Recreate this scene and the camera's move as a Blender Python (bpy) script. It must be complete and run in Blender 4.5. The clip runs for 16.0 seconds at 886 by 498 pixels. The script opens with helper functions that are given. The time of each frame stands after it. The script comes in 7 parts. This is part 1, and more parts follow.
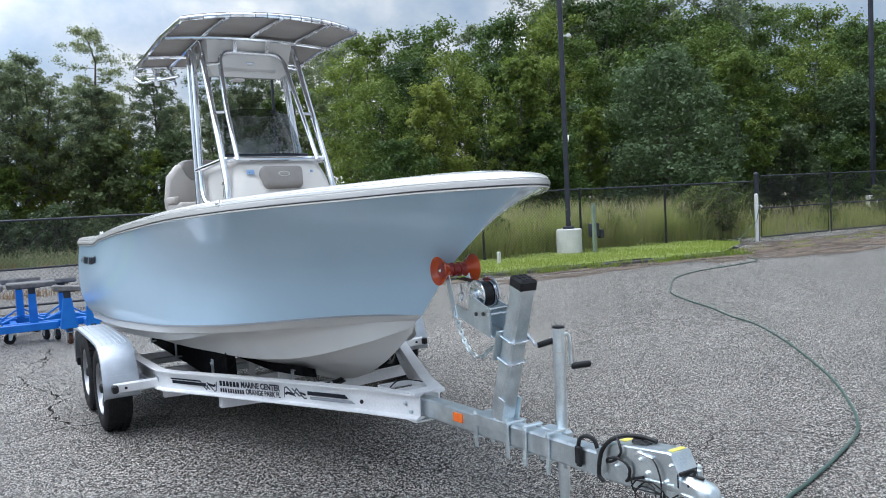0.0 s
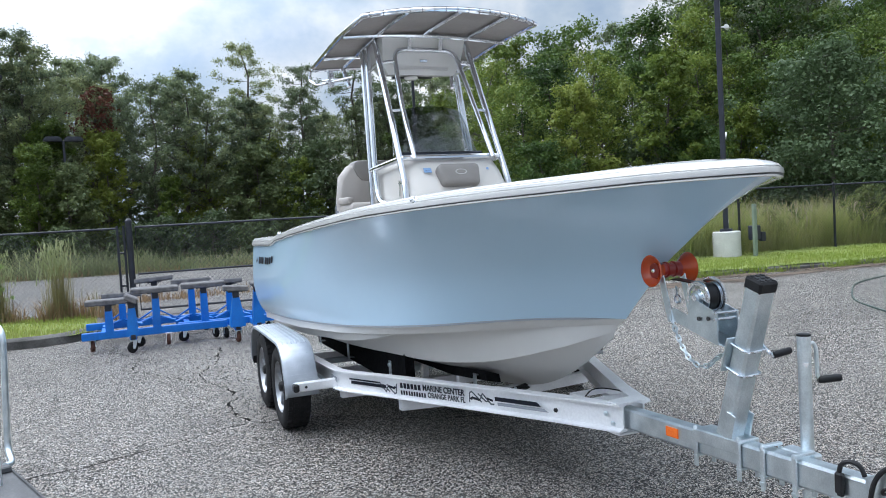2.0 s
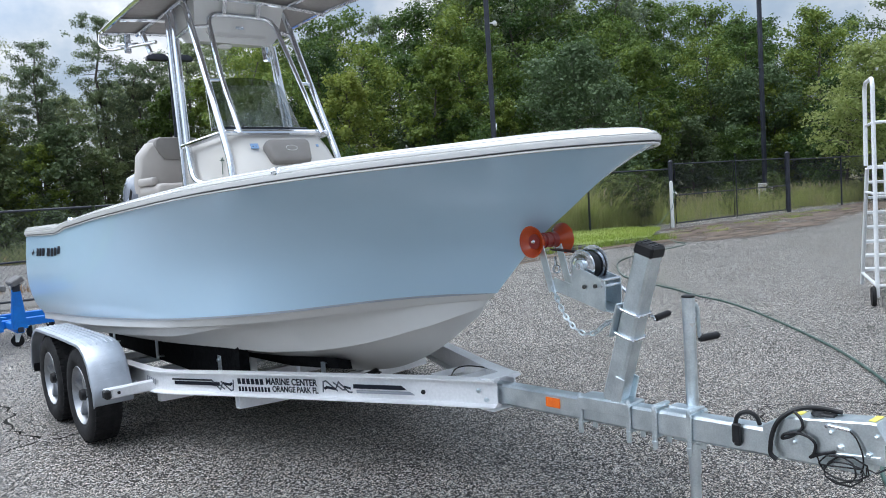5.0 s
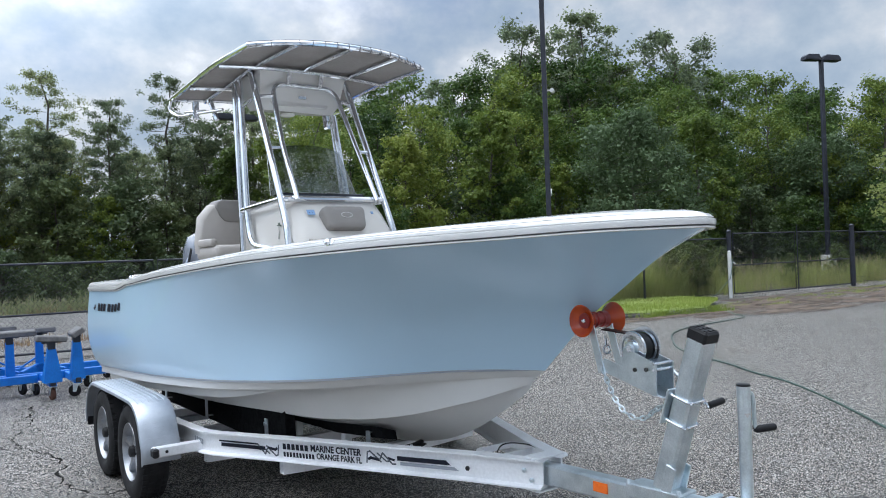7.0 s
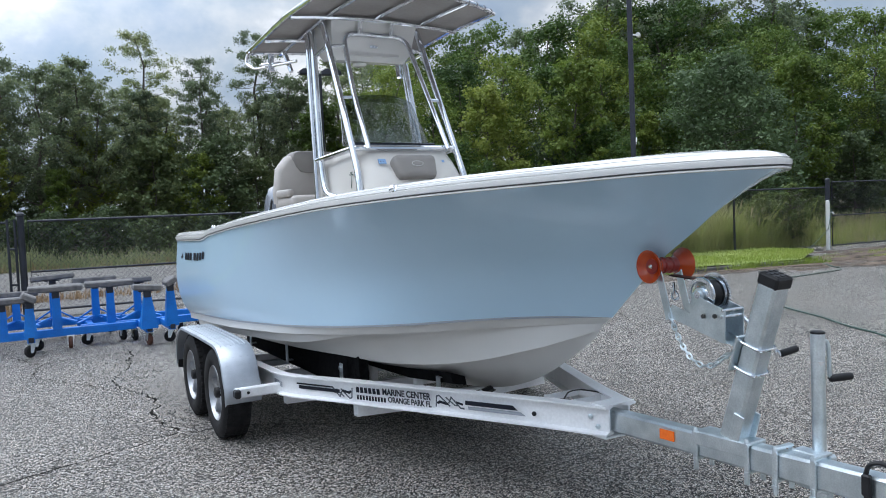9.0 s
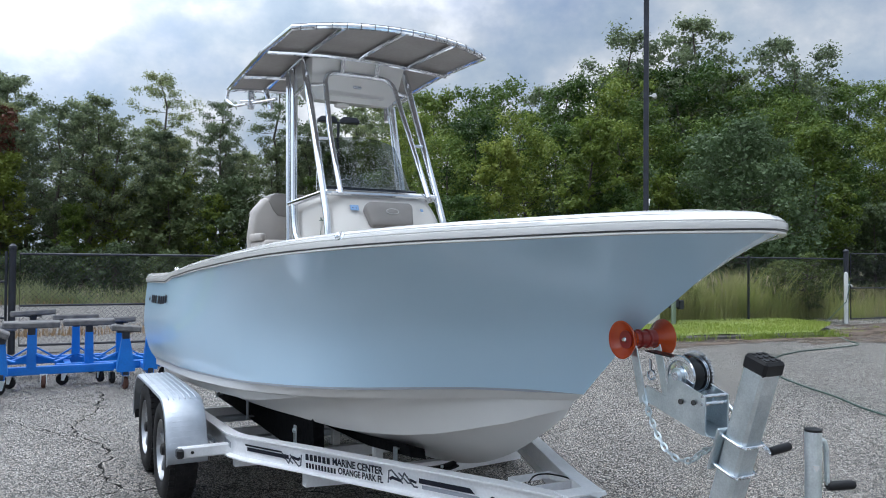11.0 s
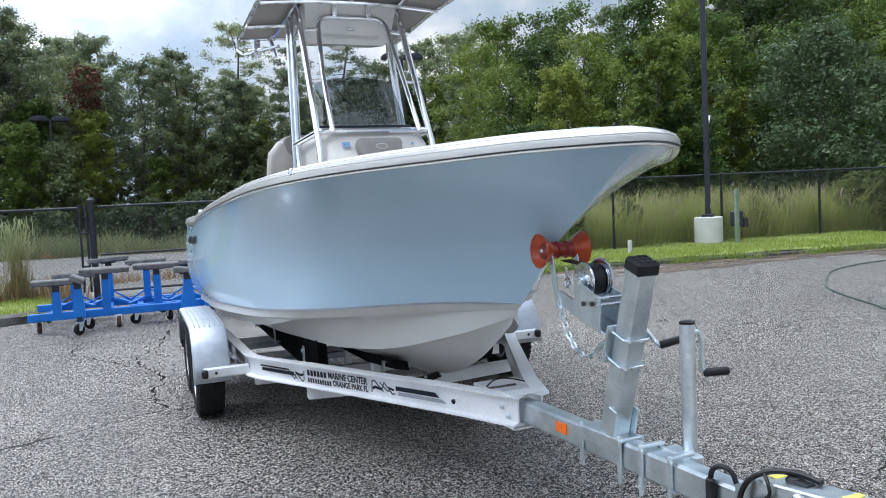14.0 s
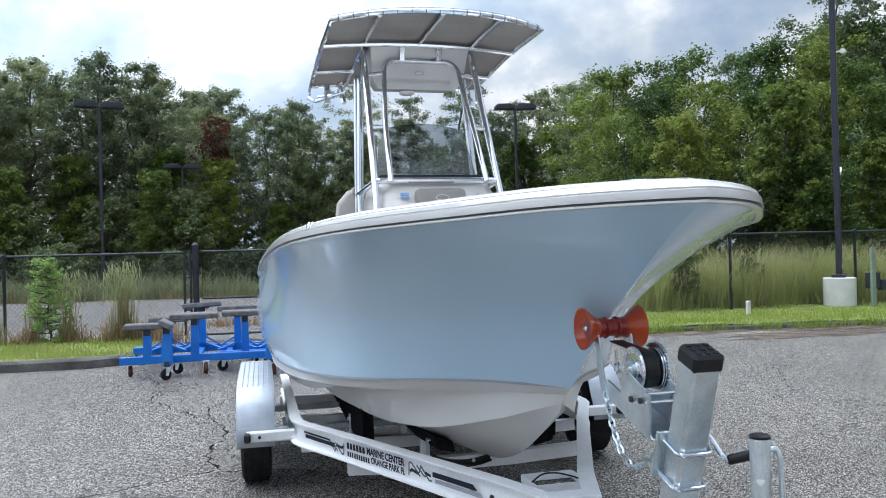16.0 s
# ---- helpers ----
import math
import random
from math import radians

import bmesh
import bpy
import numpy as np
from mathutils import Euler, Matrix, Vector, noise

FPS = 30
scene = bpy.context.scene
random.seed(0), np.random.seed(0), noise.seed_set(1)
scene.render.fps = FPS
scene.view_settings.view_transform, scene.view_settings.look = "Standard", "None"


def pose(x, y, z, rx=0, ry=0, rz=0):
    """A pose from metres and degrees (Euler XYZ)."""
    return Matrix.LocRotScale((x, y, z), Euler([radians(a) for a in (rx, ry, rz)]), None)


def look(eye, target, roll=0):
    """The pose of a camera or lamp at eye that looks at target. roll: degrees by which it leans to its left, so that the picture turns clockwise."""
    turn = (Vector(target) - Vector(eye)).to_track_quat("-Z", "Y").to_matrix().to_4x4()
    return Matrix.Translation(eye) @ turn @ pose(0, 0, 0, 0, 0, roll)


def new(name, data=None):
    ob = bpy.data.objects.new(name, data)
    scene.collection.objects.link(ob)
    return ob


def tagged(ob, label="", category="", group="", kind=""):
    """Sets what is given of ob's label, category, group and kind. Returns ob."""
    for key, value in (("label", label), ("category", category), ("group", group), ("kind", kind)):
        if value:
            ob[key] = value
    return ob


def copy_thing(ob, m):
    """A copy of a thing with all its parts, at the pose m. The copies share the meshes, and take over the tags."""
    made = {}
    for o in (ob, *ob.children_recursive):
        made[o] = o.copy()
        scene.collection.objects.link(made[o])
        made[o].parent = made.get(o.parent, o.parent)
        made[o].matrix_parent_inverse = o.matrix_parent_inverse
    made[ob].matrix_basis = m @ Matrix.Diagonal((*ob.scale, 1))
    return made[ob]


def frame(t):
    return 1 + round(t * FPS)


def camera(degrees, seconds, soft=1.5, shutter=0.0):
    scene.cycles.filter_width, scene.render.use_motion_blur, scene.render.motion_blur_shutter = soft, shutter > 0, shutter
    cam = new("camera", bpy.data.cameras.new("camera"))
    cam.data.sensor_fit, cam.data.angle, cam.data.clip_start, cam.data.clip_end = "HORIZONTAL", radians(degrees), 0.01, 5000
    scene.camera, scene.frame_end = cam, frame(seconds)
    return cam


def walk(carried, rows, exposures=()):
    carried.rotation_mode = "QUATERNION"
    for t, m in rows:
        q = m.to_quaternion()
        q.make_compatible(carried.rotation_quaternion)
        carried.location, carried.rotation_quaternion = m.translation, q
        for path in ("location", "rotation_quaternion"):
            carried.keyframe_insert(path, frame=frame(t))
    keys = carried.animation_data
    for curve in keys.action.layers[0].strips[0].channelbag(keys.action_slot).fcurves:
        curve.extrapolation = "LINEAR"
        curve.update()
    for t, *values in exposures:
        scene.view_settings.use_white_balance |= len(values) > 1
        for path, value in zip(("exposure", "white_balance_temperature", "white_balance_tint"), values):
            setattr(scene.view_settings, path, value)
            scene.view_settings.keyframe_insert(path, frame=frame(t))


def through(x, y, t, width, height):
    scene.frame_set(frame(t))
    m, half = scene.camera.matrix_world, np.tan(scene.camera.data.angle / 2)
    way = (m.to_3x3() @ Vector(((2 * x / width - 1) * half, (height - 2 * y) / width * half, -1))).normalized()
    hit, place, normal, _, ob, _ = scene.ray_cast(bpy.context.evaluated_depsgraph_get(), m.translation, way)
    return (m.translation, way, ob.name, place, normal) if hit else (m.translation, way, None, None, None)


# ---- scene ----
cam = camera(59.5, 16.0, soft=1.0)
PATH = [
    (0, (-2.09, -3.285, 1.611), (-1.048, -1.582, 1.49), -2.9),
    (0.5, (-2.223, -3.237, 1.594), (-1.253, -1.494, 1.443), -2.9),
    (1, (-2.277, -3.16, 1.589), (-1.399, -1.371, 1.422), -2.8),
    (1.5, (-2.252, -3.019, 1.6), (-1.468, -1.183, 1.479), -2.8),
    (2, (-2.286, -2.906, 1.584), (-1.545, -1.051, 1.493), -3.3),
    (2.5, (-2.432, -2.796, 1.601), (-1.662, -0.953, 1.503), -5.0),
    (3, (-2.527, -2.702, 1.588), (-1.654, -0.907, 1.459), -5.0),
    (3.5, (-2.517, -2.567, 1.565), (-1.523, -0.839, 1.409), -4.6),
    (4, (-2.58, -2.439, 1.537), (-1.416, -0.82, 1.378), -5.6),
    (4.2, (-2.627, -2.418, 1.519), (-1.388, -0.858, 1.349), -6.1),
    (6.3, (-2.631, -2.456, 1.56), (-1.422, -0.868, 1.446), -0.8),
    (6.5, (-2.618, -2.448, 1.574), (-1.422, -0.846, 1.505), -1.1),
    (7, (-2.617, -2.441, 1.589), (-1.451, -0.817, 1.602), -2.0),
    (7.5, (-2.639, -2.439, 1.576), (-1.481, -0.809, 1.594), -1.5),
    (8, (-2.623, -2.458, 1.572), (-1.489, -0.81, 1.544), -1.9),
    (8.5, (-2.599, -2.493, 1.568), (-1.57, -0.78, 1.485), -3.1),
    (8.7, (-2.58, -2.501, 1.559), (-1.594, -0.765, 1.451), -3.0),
    (10.8, (-2.109, -2.244, 1.537), (-1.097, -0.519, 1.561), 0.2),
    (11, (-2.092, -2.259, 1.553), (-1.15, -0.495, 1.59), 0.4),
    (11.5, (-2.045, -2.332, 1.532), (-1.227, -0.508, 1.54), -2.0),
    (12, (-2.086, -2.496, 1.519), (-1.341, -0.642, 1.45), -2.3),
    (12.5, (-2.059, -2.626, 1.499), (-1.353, -0.76, 1.357), -1.2),
    (13, (-1.913, -2.76, 1.501), (-1.203, -0.896, 1.354), -0.9),
    (13.5, (-1.751, -2.861, 1.506), (-1.046, -0.994, 1.373), -2.1),
    (14, (-1.659, -2.814, 1.506), (-0.921, -0.96, 1.376), -2.8),
    (14.5, (-1.551, -2.69, 1.523), (-0.808, -0.835, 1.434), -2.3),
    (15, (-1.353, -2.625, 1.528), (-0.783, -0.708, 1.485), -1.2),
    (15.5, (-1.197, -2.558, 1.537), (-0.747, -0.61, 1.52), -0.7),
    (16, (-1.164, -2.444, 1.543), (-0.706, -0.497, 1.55), -1.5),
]
walk(cam, [(t, look(eye, target, roll)) for t, eye, target, roll in PATH],
     exposures=((0, 0.70), (1.2, 0.78), (2.5, 0.72), (4, 0.70), (6.5, 0.68), (7.5, 0.52), (8.5, 0.55), (11, 0.54), (12.5, 0.65), (14, 0.72), (16, 0.70)))

# ---- body ----
# ---------- world, sun, exposure ----------
world = bpy.data.worlds.new("sky")
scene.world = world
world.use_nodes = True
wn, wl = world.node_tree.nodes, world.node_tree.links
wn.clear()
w_out, w_bg = wn.new("ShaderNodeOutputWorld"), wn.new("ShaderNodeBackground")
w_sky = wn.new("ShaderNodeTexSky")
w_sky.sky_type, w_sky.sun_disc = "NISHITA", False
SUN_EL, SUN_ROT = radians(68), radians(-42)
w_sky.sun_elevation, w_sky.sun_rotation = SUN_EL, SUN_ROT
w_sky.air_density, w_sky.dust_density = 1.0, 2.0
w_co, w_map = wn.new("ShaderNodeTexCoord"), wn.new("ShaderNodeMapping")
w_map.inputs["Scale"].default_value = (1.0, 1.0, 1.35)
w_n1, w_n2 = wn.new("ShaderNodeTexNoise"), wn.new("ShaderNodeTexNoise")
w_n1.inputs["Scale"].default_value, w_n1.inputs["Detail"].default_value, w_n1.inputs["Roughness"].default_value = 2.6, 9.0, 0.56
w_n2.inputs["Scale"].default_value, w_n2.inputs["Detail"].default_value, w_n2.inputs["Roughness"].default_value = 3.6, 10.0, 0.55
w_r1, w_r2 = wn.new("ShaderNodeValToRGB"), wn.new("ShaderNodeValToRGB")
w_r1.color_ramp.elements[0].position, w_r1.color_ramp.elements[1].position = 0.28, 0.47
w_r2.color_ramp.elements[0].position, w_r2.color_ramp.elements[1].position = 0.40, 0.60
w_r2.color_ramp.elements[0].color, w_r2.color_ramp.elements[1].color = (3.35, 4.15, 5.0, 1), (9.0, 9.0, 8.9, 1)
w_r2.color_ramp.elements.new(0.475).color = (4.5, 5.15, 5.75, 1)
w_r2.color_ramp.elements.new(0.535).color = (6.0, 6.3, 6.5, 1)
w_mix = wn.new("ShaderNodeMix")
w_mix.data_type = "RGBA"
wl.new(w_co.outputs["Generated"], w_map.inputs["Vector"])
wl.new(w_map.outputs["Vector"], w_n1.inputs["Vector"])
wl.new(w_map.outputs["Vector"], w_n2.inputs["Vector"])
wl.new(w_n1.outputs["Fac"], w_r1.inputs["Fac"])
wl.new(w_n2.outputs["Fac"], w_r2.inputs["Fac"])
wl.new(w_r1.outputs["Color"], w_mix.inputs["Factor"])
wl.new(w_sky.outputs["Color"], w_mix.inputs[6])
wl.new(w_r2.outputs["Color"], w_mix.inputs[7])
# the cloud is brightest round the veiled sun
w_dot, w_glow, w_gain = wn.new("ShaderNodeVectorMath"), wn.new("ShaderNodeMapRange"), wn.new("ShaderNodeMix")
w_dot.operation = "DOT_PRODUCT"
w_dot.inputs[1].default_value = (math.sin(SUN_ROT) * math.cos(SUN_EL), math.cos(SUN_ROT) * math.cos(SUN_EL), math.sin(SUN_EL))
wl.new(w_co.outputs["Generated"], w_dot.inputs[0])
w_glow.inputs["From Min"].default_value, w_glow.inputs["From Max"].default_value = 0.30, 1.0
w_glow.interpolation_type = "SMOOTHSTEP"
w_glow.inputs["To Min"].default_value, w_glow.inputs["To Max"].default_value = 0.62, 2.5
wl.new(w_dot.outputs["Value"], w_glow.inputs["Value"])
w_gain.data_type, w_gain.blend_type = "RGBA", "MULTIPLY"
w_gain.inputs["Factor"].default_value = 1.0
wl.new(w_mix.outputs[2], w_gain.inputs[6])
wl.new(w_glow.outputs["Result"], w_gain.inputs[7])
wl.new(w_gain.outputs[2], w_bg.inputs["Color"])
wl.new(w_bg.outputs["Background"], w_out.inputs["Surface"])
w_bg.inputs["Strength"].default_value = 0.116
sun_data = bpy.data.lights.new("sun", "SUN")
sun_data.energy, sun_data.angle, sun_data.color = 1.05, radians(65), (1.0, 0.95, 0.88)
sun = new("sun", sun_data)
sun_dir = Vector((math.sin(SUN_ROT) * math.cos(SUN_EL), math.cos(SUN_ROT) * math.cos(SUN_EL), math.sin(SUN_EL)))
sun.matrix_world = look(sun_dir * 60, (0, 0, 0))
scene.view_settings.use_white_balance, scene.view_settings.white_balance_temperature, scene.view_settings.white_balance_tint = True, 6000, 11


# ---------- materials ----------
def pbr(name, a, b=None, rough=0.5, metal=0.0, scale=8.0, fine=0.0, bump=0.0, bscale=60.0, coat=0.0, vary=0.0, rough2=None, island=0.0, spec=0.5):
    """Principled material whose colour runs from a to b over noise at two scales, with fine relief."""
    m = bpy.data.materials.new(name)
    m.use_nodes = True
    n, l = m.node_tree.nodes, m.node_tree.links
    p = n["Principled BSDF"]
    p.inputs["Metallic"].default_value, p.inputs["Roughness"].default_value = metal, rough
    p.inputs["Coat Weight"].default_value, p.inputs["Specular IOR Level"].default_value = coat, spec
    p.inputs["Coat Roughness"].default_value = 0.06
    co = n.new("ShaderNodeTexCoord")
    b = b or a
    mix = n.new("ShaderNodeMix")
    mix.data_type = "RGBA"
    mix.inputs[6].default_value, mix.inputs[7].default_value = (*a, 1), (*b, 1)
    n1 = n.new("ShaderNodeTexNoise")
    n1.inputs["Scale"].default_value, n1.inputs["Detail"].default_value = scale, 6.0
    l.new(co.outputs["Object"], n1.inputs["Vector"])
    fac = n1.outputs["Fac"]
    ramp = n.new("ShaderNodeMapRange")
    ramp.inputs["From Min"].default_value, ramp.inputs["From Max"].default_value = 0.3, 0.7
    l.new(fac, ramp.inputs["Value"])
    fac = ramp.outputs["Result"]
    if vary or island:
        add = n.new("ShaderNodeMath")
        add.operation, add.use_clamp = "MULTIPLY_ADD", True
        src = n.new("ShaderNodeNewGeometry").outputs["Random Per Island"] if island else n.new("ShaderNodeObjectInfo").outputs["Random"]
        l.new(src, add.inputs[0])
        add.inputs[1].default_value = island or vary
        half = n.new("ShaderNodeMath")
        half.operation = "MULTIPLY"
        half.inputs[1].default_value = 1.0 - (island or vary)
        l.new(fac, half.inputs[0])
        l.new(half.outputs[0], add.inputs[2])
        fac = add.outputs[0]
    l.new(fac, mix.inputs["Factor"])
    col = mix.outputs[2]
    if fine:
        n2 = n.new("ShaderNodeTexNoise")
        n2.inputs["Scale"].default_value, n2.inputs["Detail"].default_value = scale * 14, 4.0
        l.new(co.outputs["Object"], n2.inputs["Vector"])
        hsv = n.new("ShaderNodeHueSaturation")
        mr = n.new("ShaderNodeMapRange")
        mr.inputs["From Min"].default_value, mr.inputs["From Max"].default_value = 0.25, 0.75
        mr.inputs["To Min"].default_value, mr.inputs["To Max"].default_value = 1 - fine, 1 + fine
        l.new(n2.outputs["Fac"], mr.inputs["Value"])
        l.new(mr.outputs["Result"], hsv.inputs["Value"])
        l.new(col, hsv.inputs["Color"])
        col = hsv.outputs["Color"]
    l.new(col, p.inputs["Base Color"])
    if rough2 is not None:
        rr = n.new("ShaderNodeMapRange")
        rr.inputs["To Min"].default_value, rr.inputs["To Max"].default_value = rough, rough2
        l.new(n1.outputs["Fac"], rr.inputs["Value"])
        l.new(rr.outputs["Result"], p.inputs["Roughness"])
    if bump:
        n3, bp = n.new("ShaderNodeTexNoise"), n.new("ShaderNodeBump")
        n3.inputs["Scale"].default_value, n3.inputs["Detail"].default_value = bscale, 5.0
        bp.inputs["Strength"].default_value, bp.inputs["Distance"].default_value = bump, 0.01
        l.new(co.outputs["Object"], n3.inputs["Vector"])
        l.new(n3.outputs["Fac"], bp.inputs["Height"])
        l.new(bp.outputs["Normal"], p.inputs["Normal"])
    return m


def leafy(name, cols, through=0.35):
    """Leaf material: a ramp of greens over leaf, clump and tree, with light passing through."""
    m = bpy.data.materials.new(name)
    m.use_nodes = True
    n, l = m.node_tree.nodes, m.node_tree.links
    p, out = n["Principled BSDF"], n["Material Output"]
    geo, info, co, nz = n.new("ShaderNodeNewGeometry"), n.new("ShaderNodeObjectInfo"), n.new("ShaderNodeTexCoord"), n.new("ShaderNodeTexNoise")
    nz.inputs["Scale"].default_value = 0.7
    l.new(co.outputs["Object"], nz.inputs["Vector"])
    s1, s2, s3 = (n.new("ShaderNodeMath") for _ in range(3))
    for s, v in ((s1, 0.35), (s2, 0.68), (s3, 0.75)):
        s.operation = "MULTIPLY_ADD"
        s.inputs[1].default_value = v
    l.new(geo.outputs["Random Per Island"], s1.inputs[0])
    s1.inputs[2].default_value = -0.38
    l.new(info.outputs["Random"], s2.inputs[0])
    l.new(s1.outputs[0], s2.inputs[2])
    l.new(nz.outputs["Fac"], s3.inputs[0])
    l.new(s2.outputs[0], s3.inputs[2])
    rp = n.new("ShaderNodeValToRGB")
    e = rp.color_ramp.elements
    e[0].position, e[0].color = 0.0, (*cols[0], 1)
    e[1].position, e[1].color = 1.0, (*cols[-1], 1)
    for i, c in enumerate(cols[1:-1], 1):
        e.new(i / (len(cols) - 1)).color = (*c, 1)
    l.new(s3.outputs[0], rp.inputs["Fac"])
    l.new(rp.outputs["Color"], p.inputs["Base Color"])
    p.inputs["Roughness"].default_value, p.inputs["Specular IOR Level"].default_value = 0.55, 0.3
    tr, mx = n.new("ShaderNodeBsdfTranslucent"), n.new("ShaderNodeMixShader")
    l.new(rp.outputs["Color"], tr.inputs["Color"])
    mx.inputs["Fac"].default_value = through
    l.new(p.outputs["BSDF"], mx.inputs[1])
    l.new(tr.outputs["BSDF"], mx.inputs[2])
    l.new(mx.outputs["Shader"], out.inputs["Surface"])
    return m


def asphalt(name, dark, light, wet=0.0):
    """Worn asphalt: pale stones of about a centimetre in a dark binder, with broad stains and damp patches."""
    m = bpy.data.materials.new(name)
    m.use_nodes = True
    n, l = m.node_tree.nodes, m.node_tree.links
    p = n["Principled BSDF"]
    co = n.new("ShaderNodeTexCoord")

    def noise_tex(scale, detail, lo, hi):
        t, r = n.new("ShaderNodeTexNoise"), n.new("ShaderNodeMapRange")
        t.inputs["Scale"].default_value, t.inputs["Detail"].default_value = scale, detail
        r.inputs["From Min"].default_value, r.inputs["From Max"].default_value = lo, hi
        l.new(co.outputs["Object"], t.inputs["Vector"])
        l.new(t.outputs["Fac"], r.inputs["Value"])
        return r.outputs["Result"]

    def math_node(op, a, b):
        t = n.new("ShaderNodeMath")
        t.operation, t.use_clamp = op, True
        for i, v in enumerate((a, b)):
            if isinstance(v, float):
                t.inputs[i].default_value = v
            else:
                l.new(v, t.inputs[i])
        return t.outputs[0]

    vo, ve = n.new("ShaderNodeTexVoronoi"), n.new("ShaderNodeTexVoronoi")
    ve.feature = "DISTANCE_TO_EDGE"
    for t in (vo, ve):
        t.inputs["Scale"].default_value = 116.0
        l.new(co.outputs["Object"], t.inputs["Vector"])
    sep = n.new("ShaderNodeSeparateColor")
    l.new(vo.outputs["Color"], sep.inputs["Color"])
    stone = n.new("ShaderNodeMapRange")
    stone.inputs["From Min"].default_value, stone.inputs["From Max"].default_value = 0.05, 0.15
    l.new(ve.outputs["Distance"], stone.inputs["Value"])
    spread = n.new("ShaderNodeMapRange")
    spread.inputs["From Min"].default_value, spread.inputs["From Max"].default_value = 0.25, 0.80
    l.new(sep.outputs["Red"], spread.inputs["Value"])
    tone = math_node("POWER", spread.outputs["Result"], 1.0)
    vc = n.new("ShaderNodeTexVoronoi")
    vc.inputs["Scale"].default_value = 46.0
    l.new(co.outputs["Object"], vc.inputs["Vector"])
    sepc, lift = n.new("ShaderNodeSeparateColor"), n.new("ShaderNodeMapRange")
    l.new(vc.outputs["Color"], sepc.inputs["Color"])
    lift.inputs["To Min"].default_value, lift.inputs["To Max"].default_value = 0.78, 1.3
    l.new(sepc.outputs["Green"], lift.inputs["Value"])
    body = math_node("MULTIPLY", math_node("MULTIPLY", tone, stone.outputs["Result"]), lift.outputs["Result"])
    mix = n.new("ShaderNodeMix")
    mix.data_type = "RGBA"
    mix.inputs[6].default_value = (*dark, 1)
    tint = n.new("ShaderNodeMix")
    tint.data_type = "RGBA"
    tint.inputs[6].default_value, tint.inputs[7].default_value = (*light, 1), (light[0] * 0.92, light[1] * 0.82, light[2] * 0.72, 1)
    l.new(math_node("POWER", sep.outputs["Blue"], 1.6), tint.inputs["Factor"])
    l.new(tint.outputs[2], mix.inputs[7])
    l.new(body, mix.inputs["Factor"])
    broad, mid = noise_tex(0.35, 4.0, 0.35, 0.68), noise_tex(2.2, 5.0, 0.3, 0.75)
    shade = math_node("ADD", math_node("MULTIPLY", broad, 0.18), math_node("MULTIPLY", mid, 0.15))
    hs = n.new("ShaderNodeHueSaturation")
    val = math_node("SUBTRACT", 1.0, shade)
    l.new(val, hs.inputs["Value"])
    l.new(mix.outputs[2], hs.inputs["Color"])
    l.new(hs.outputs["Color"], p.inputs["Base Color"])
    rg = n.new("ShaderNodeMapRange")
    rg.inputs["To Min"].default_value, rg.inputs["To Max"].default_value = 0.66, 0.50 - wet
    l.new(broad, rg.inputs["Value"])
    l.new(rg.outputs["Result"], p.inputs["Roughness"])
    p.inputs["Specular IOR Level"].default_value = 0.22
    bp = n.new("ShaderNodeBump")
    bp.inputs["Strength"].default_value, bp.inputs["Distance"].default_value = 0.8, 0.006
    l.new(stone.outputs["Result"], bp.inputs["Height"])
    l.new(bp.outputs["Normal"], p.inputs["Normal"])
    return m


HULL_BLUE = pbr("pale blue gelcoat", (0.495, 0.68, 0.835), (0.515, 0.70, 0.855), rough=0.18, scale=1.5, coat=0.5, spec=0.45)
GEL_WHITE = pbr("white gelcoat", (0.69, 0.685, 0.672), (0.74, 0.735, 0.72), rough=0.2, scale=2.0, coat=0.4)
BOTTOM_WHITE = pbr("white bottom gelcoat", (0.63, 0.62, 0.60), (0.69, 0.68, 0.66), rough=0.3, scale=2.0, coat=0.2)
RUB_GREY = pbr("grey rub rail vinyl", (0.035, 0.034, 0.036), (0.075, 0.072, 0.074), rough=0.4, scale=9, fine=0.1)
POLISHED = pbr("polished aluminium tube", (0.82, 0.84, 0.88), (0.74, 0.765, 0.81), rough=0.06, metal=1.0, scale=6, rough2=0.16)
ALU = pbr("mill aluminium", (0.90, 0.905, 0.92), (0.82, 0.825, 0.845), rough=0.36, metal=0.15, scale=5, fine=0.06, rough2=0.55)
GALV = pbr("galvanized steel", (0.60, 0.67, 0.71), (0.84, 0.90, 0.93), rough=0.22, metal=1.0, scale=11, fine=0.10, rough2=0.48, bump=0.05, bscale=40)
PLATE = pbr("bright aluminium tread plate", (0.50, 0.535, 0.585), (0.42, 0.45, 0.50), rough=0.42, metal=0.9, scale=9, rough2=0.58)
RUBBER = pbr("tyre rubber", (0.012, 0.012, 0.013), (0.025, 0.024, 0.025), rough=0.75, scale=14, fine=0.2, bump=0.1, spec=0.2)
BLACK = pbr("black plastic", (0.008, 0.008, 0.009), (0.016, 0.016, 0.018), rough=0.4, scale=20, fine=0.1, spec=0.35)
BLACK_PAINT = pbr("black painted steel", (0.013, 0.015, 0.024), (0.028, 0.032, 0.048), rough=0.5, scale=5, fine=0.15)
CARPET = pbr("black bunk carpet", (0.007, 0.007, 0.008), (0.016, 0.016, 0.017), rough=0.95, scale=30, fine=0.3, bump=0.5, bscale=200, spec=0.05)
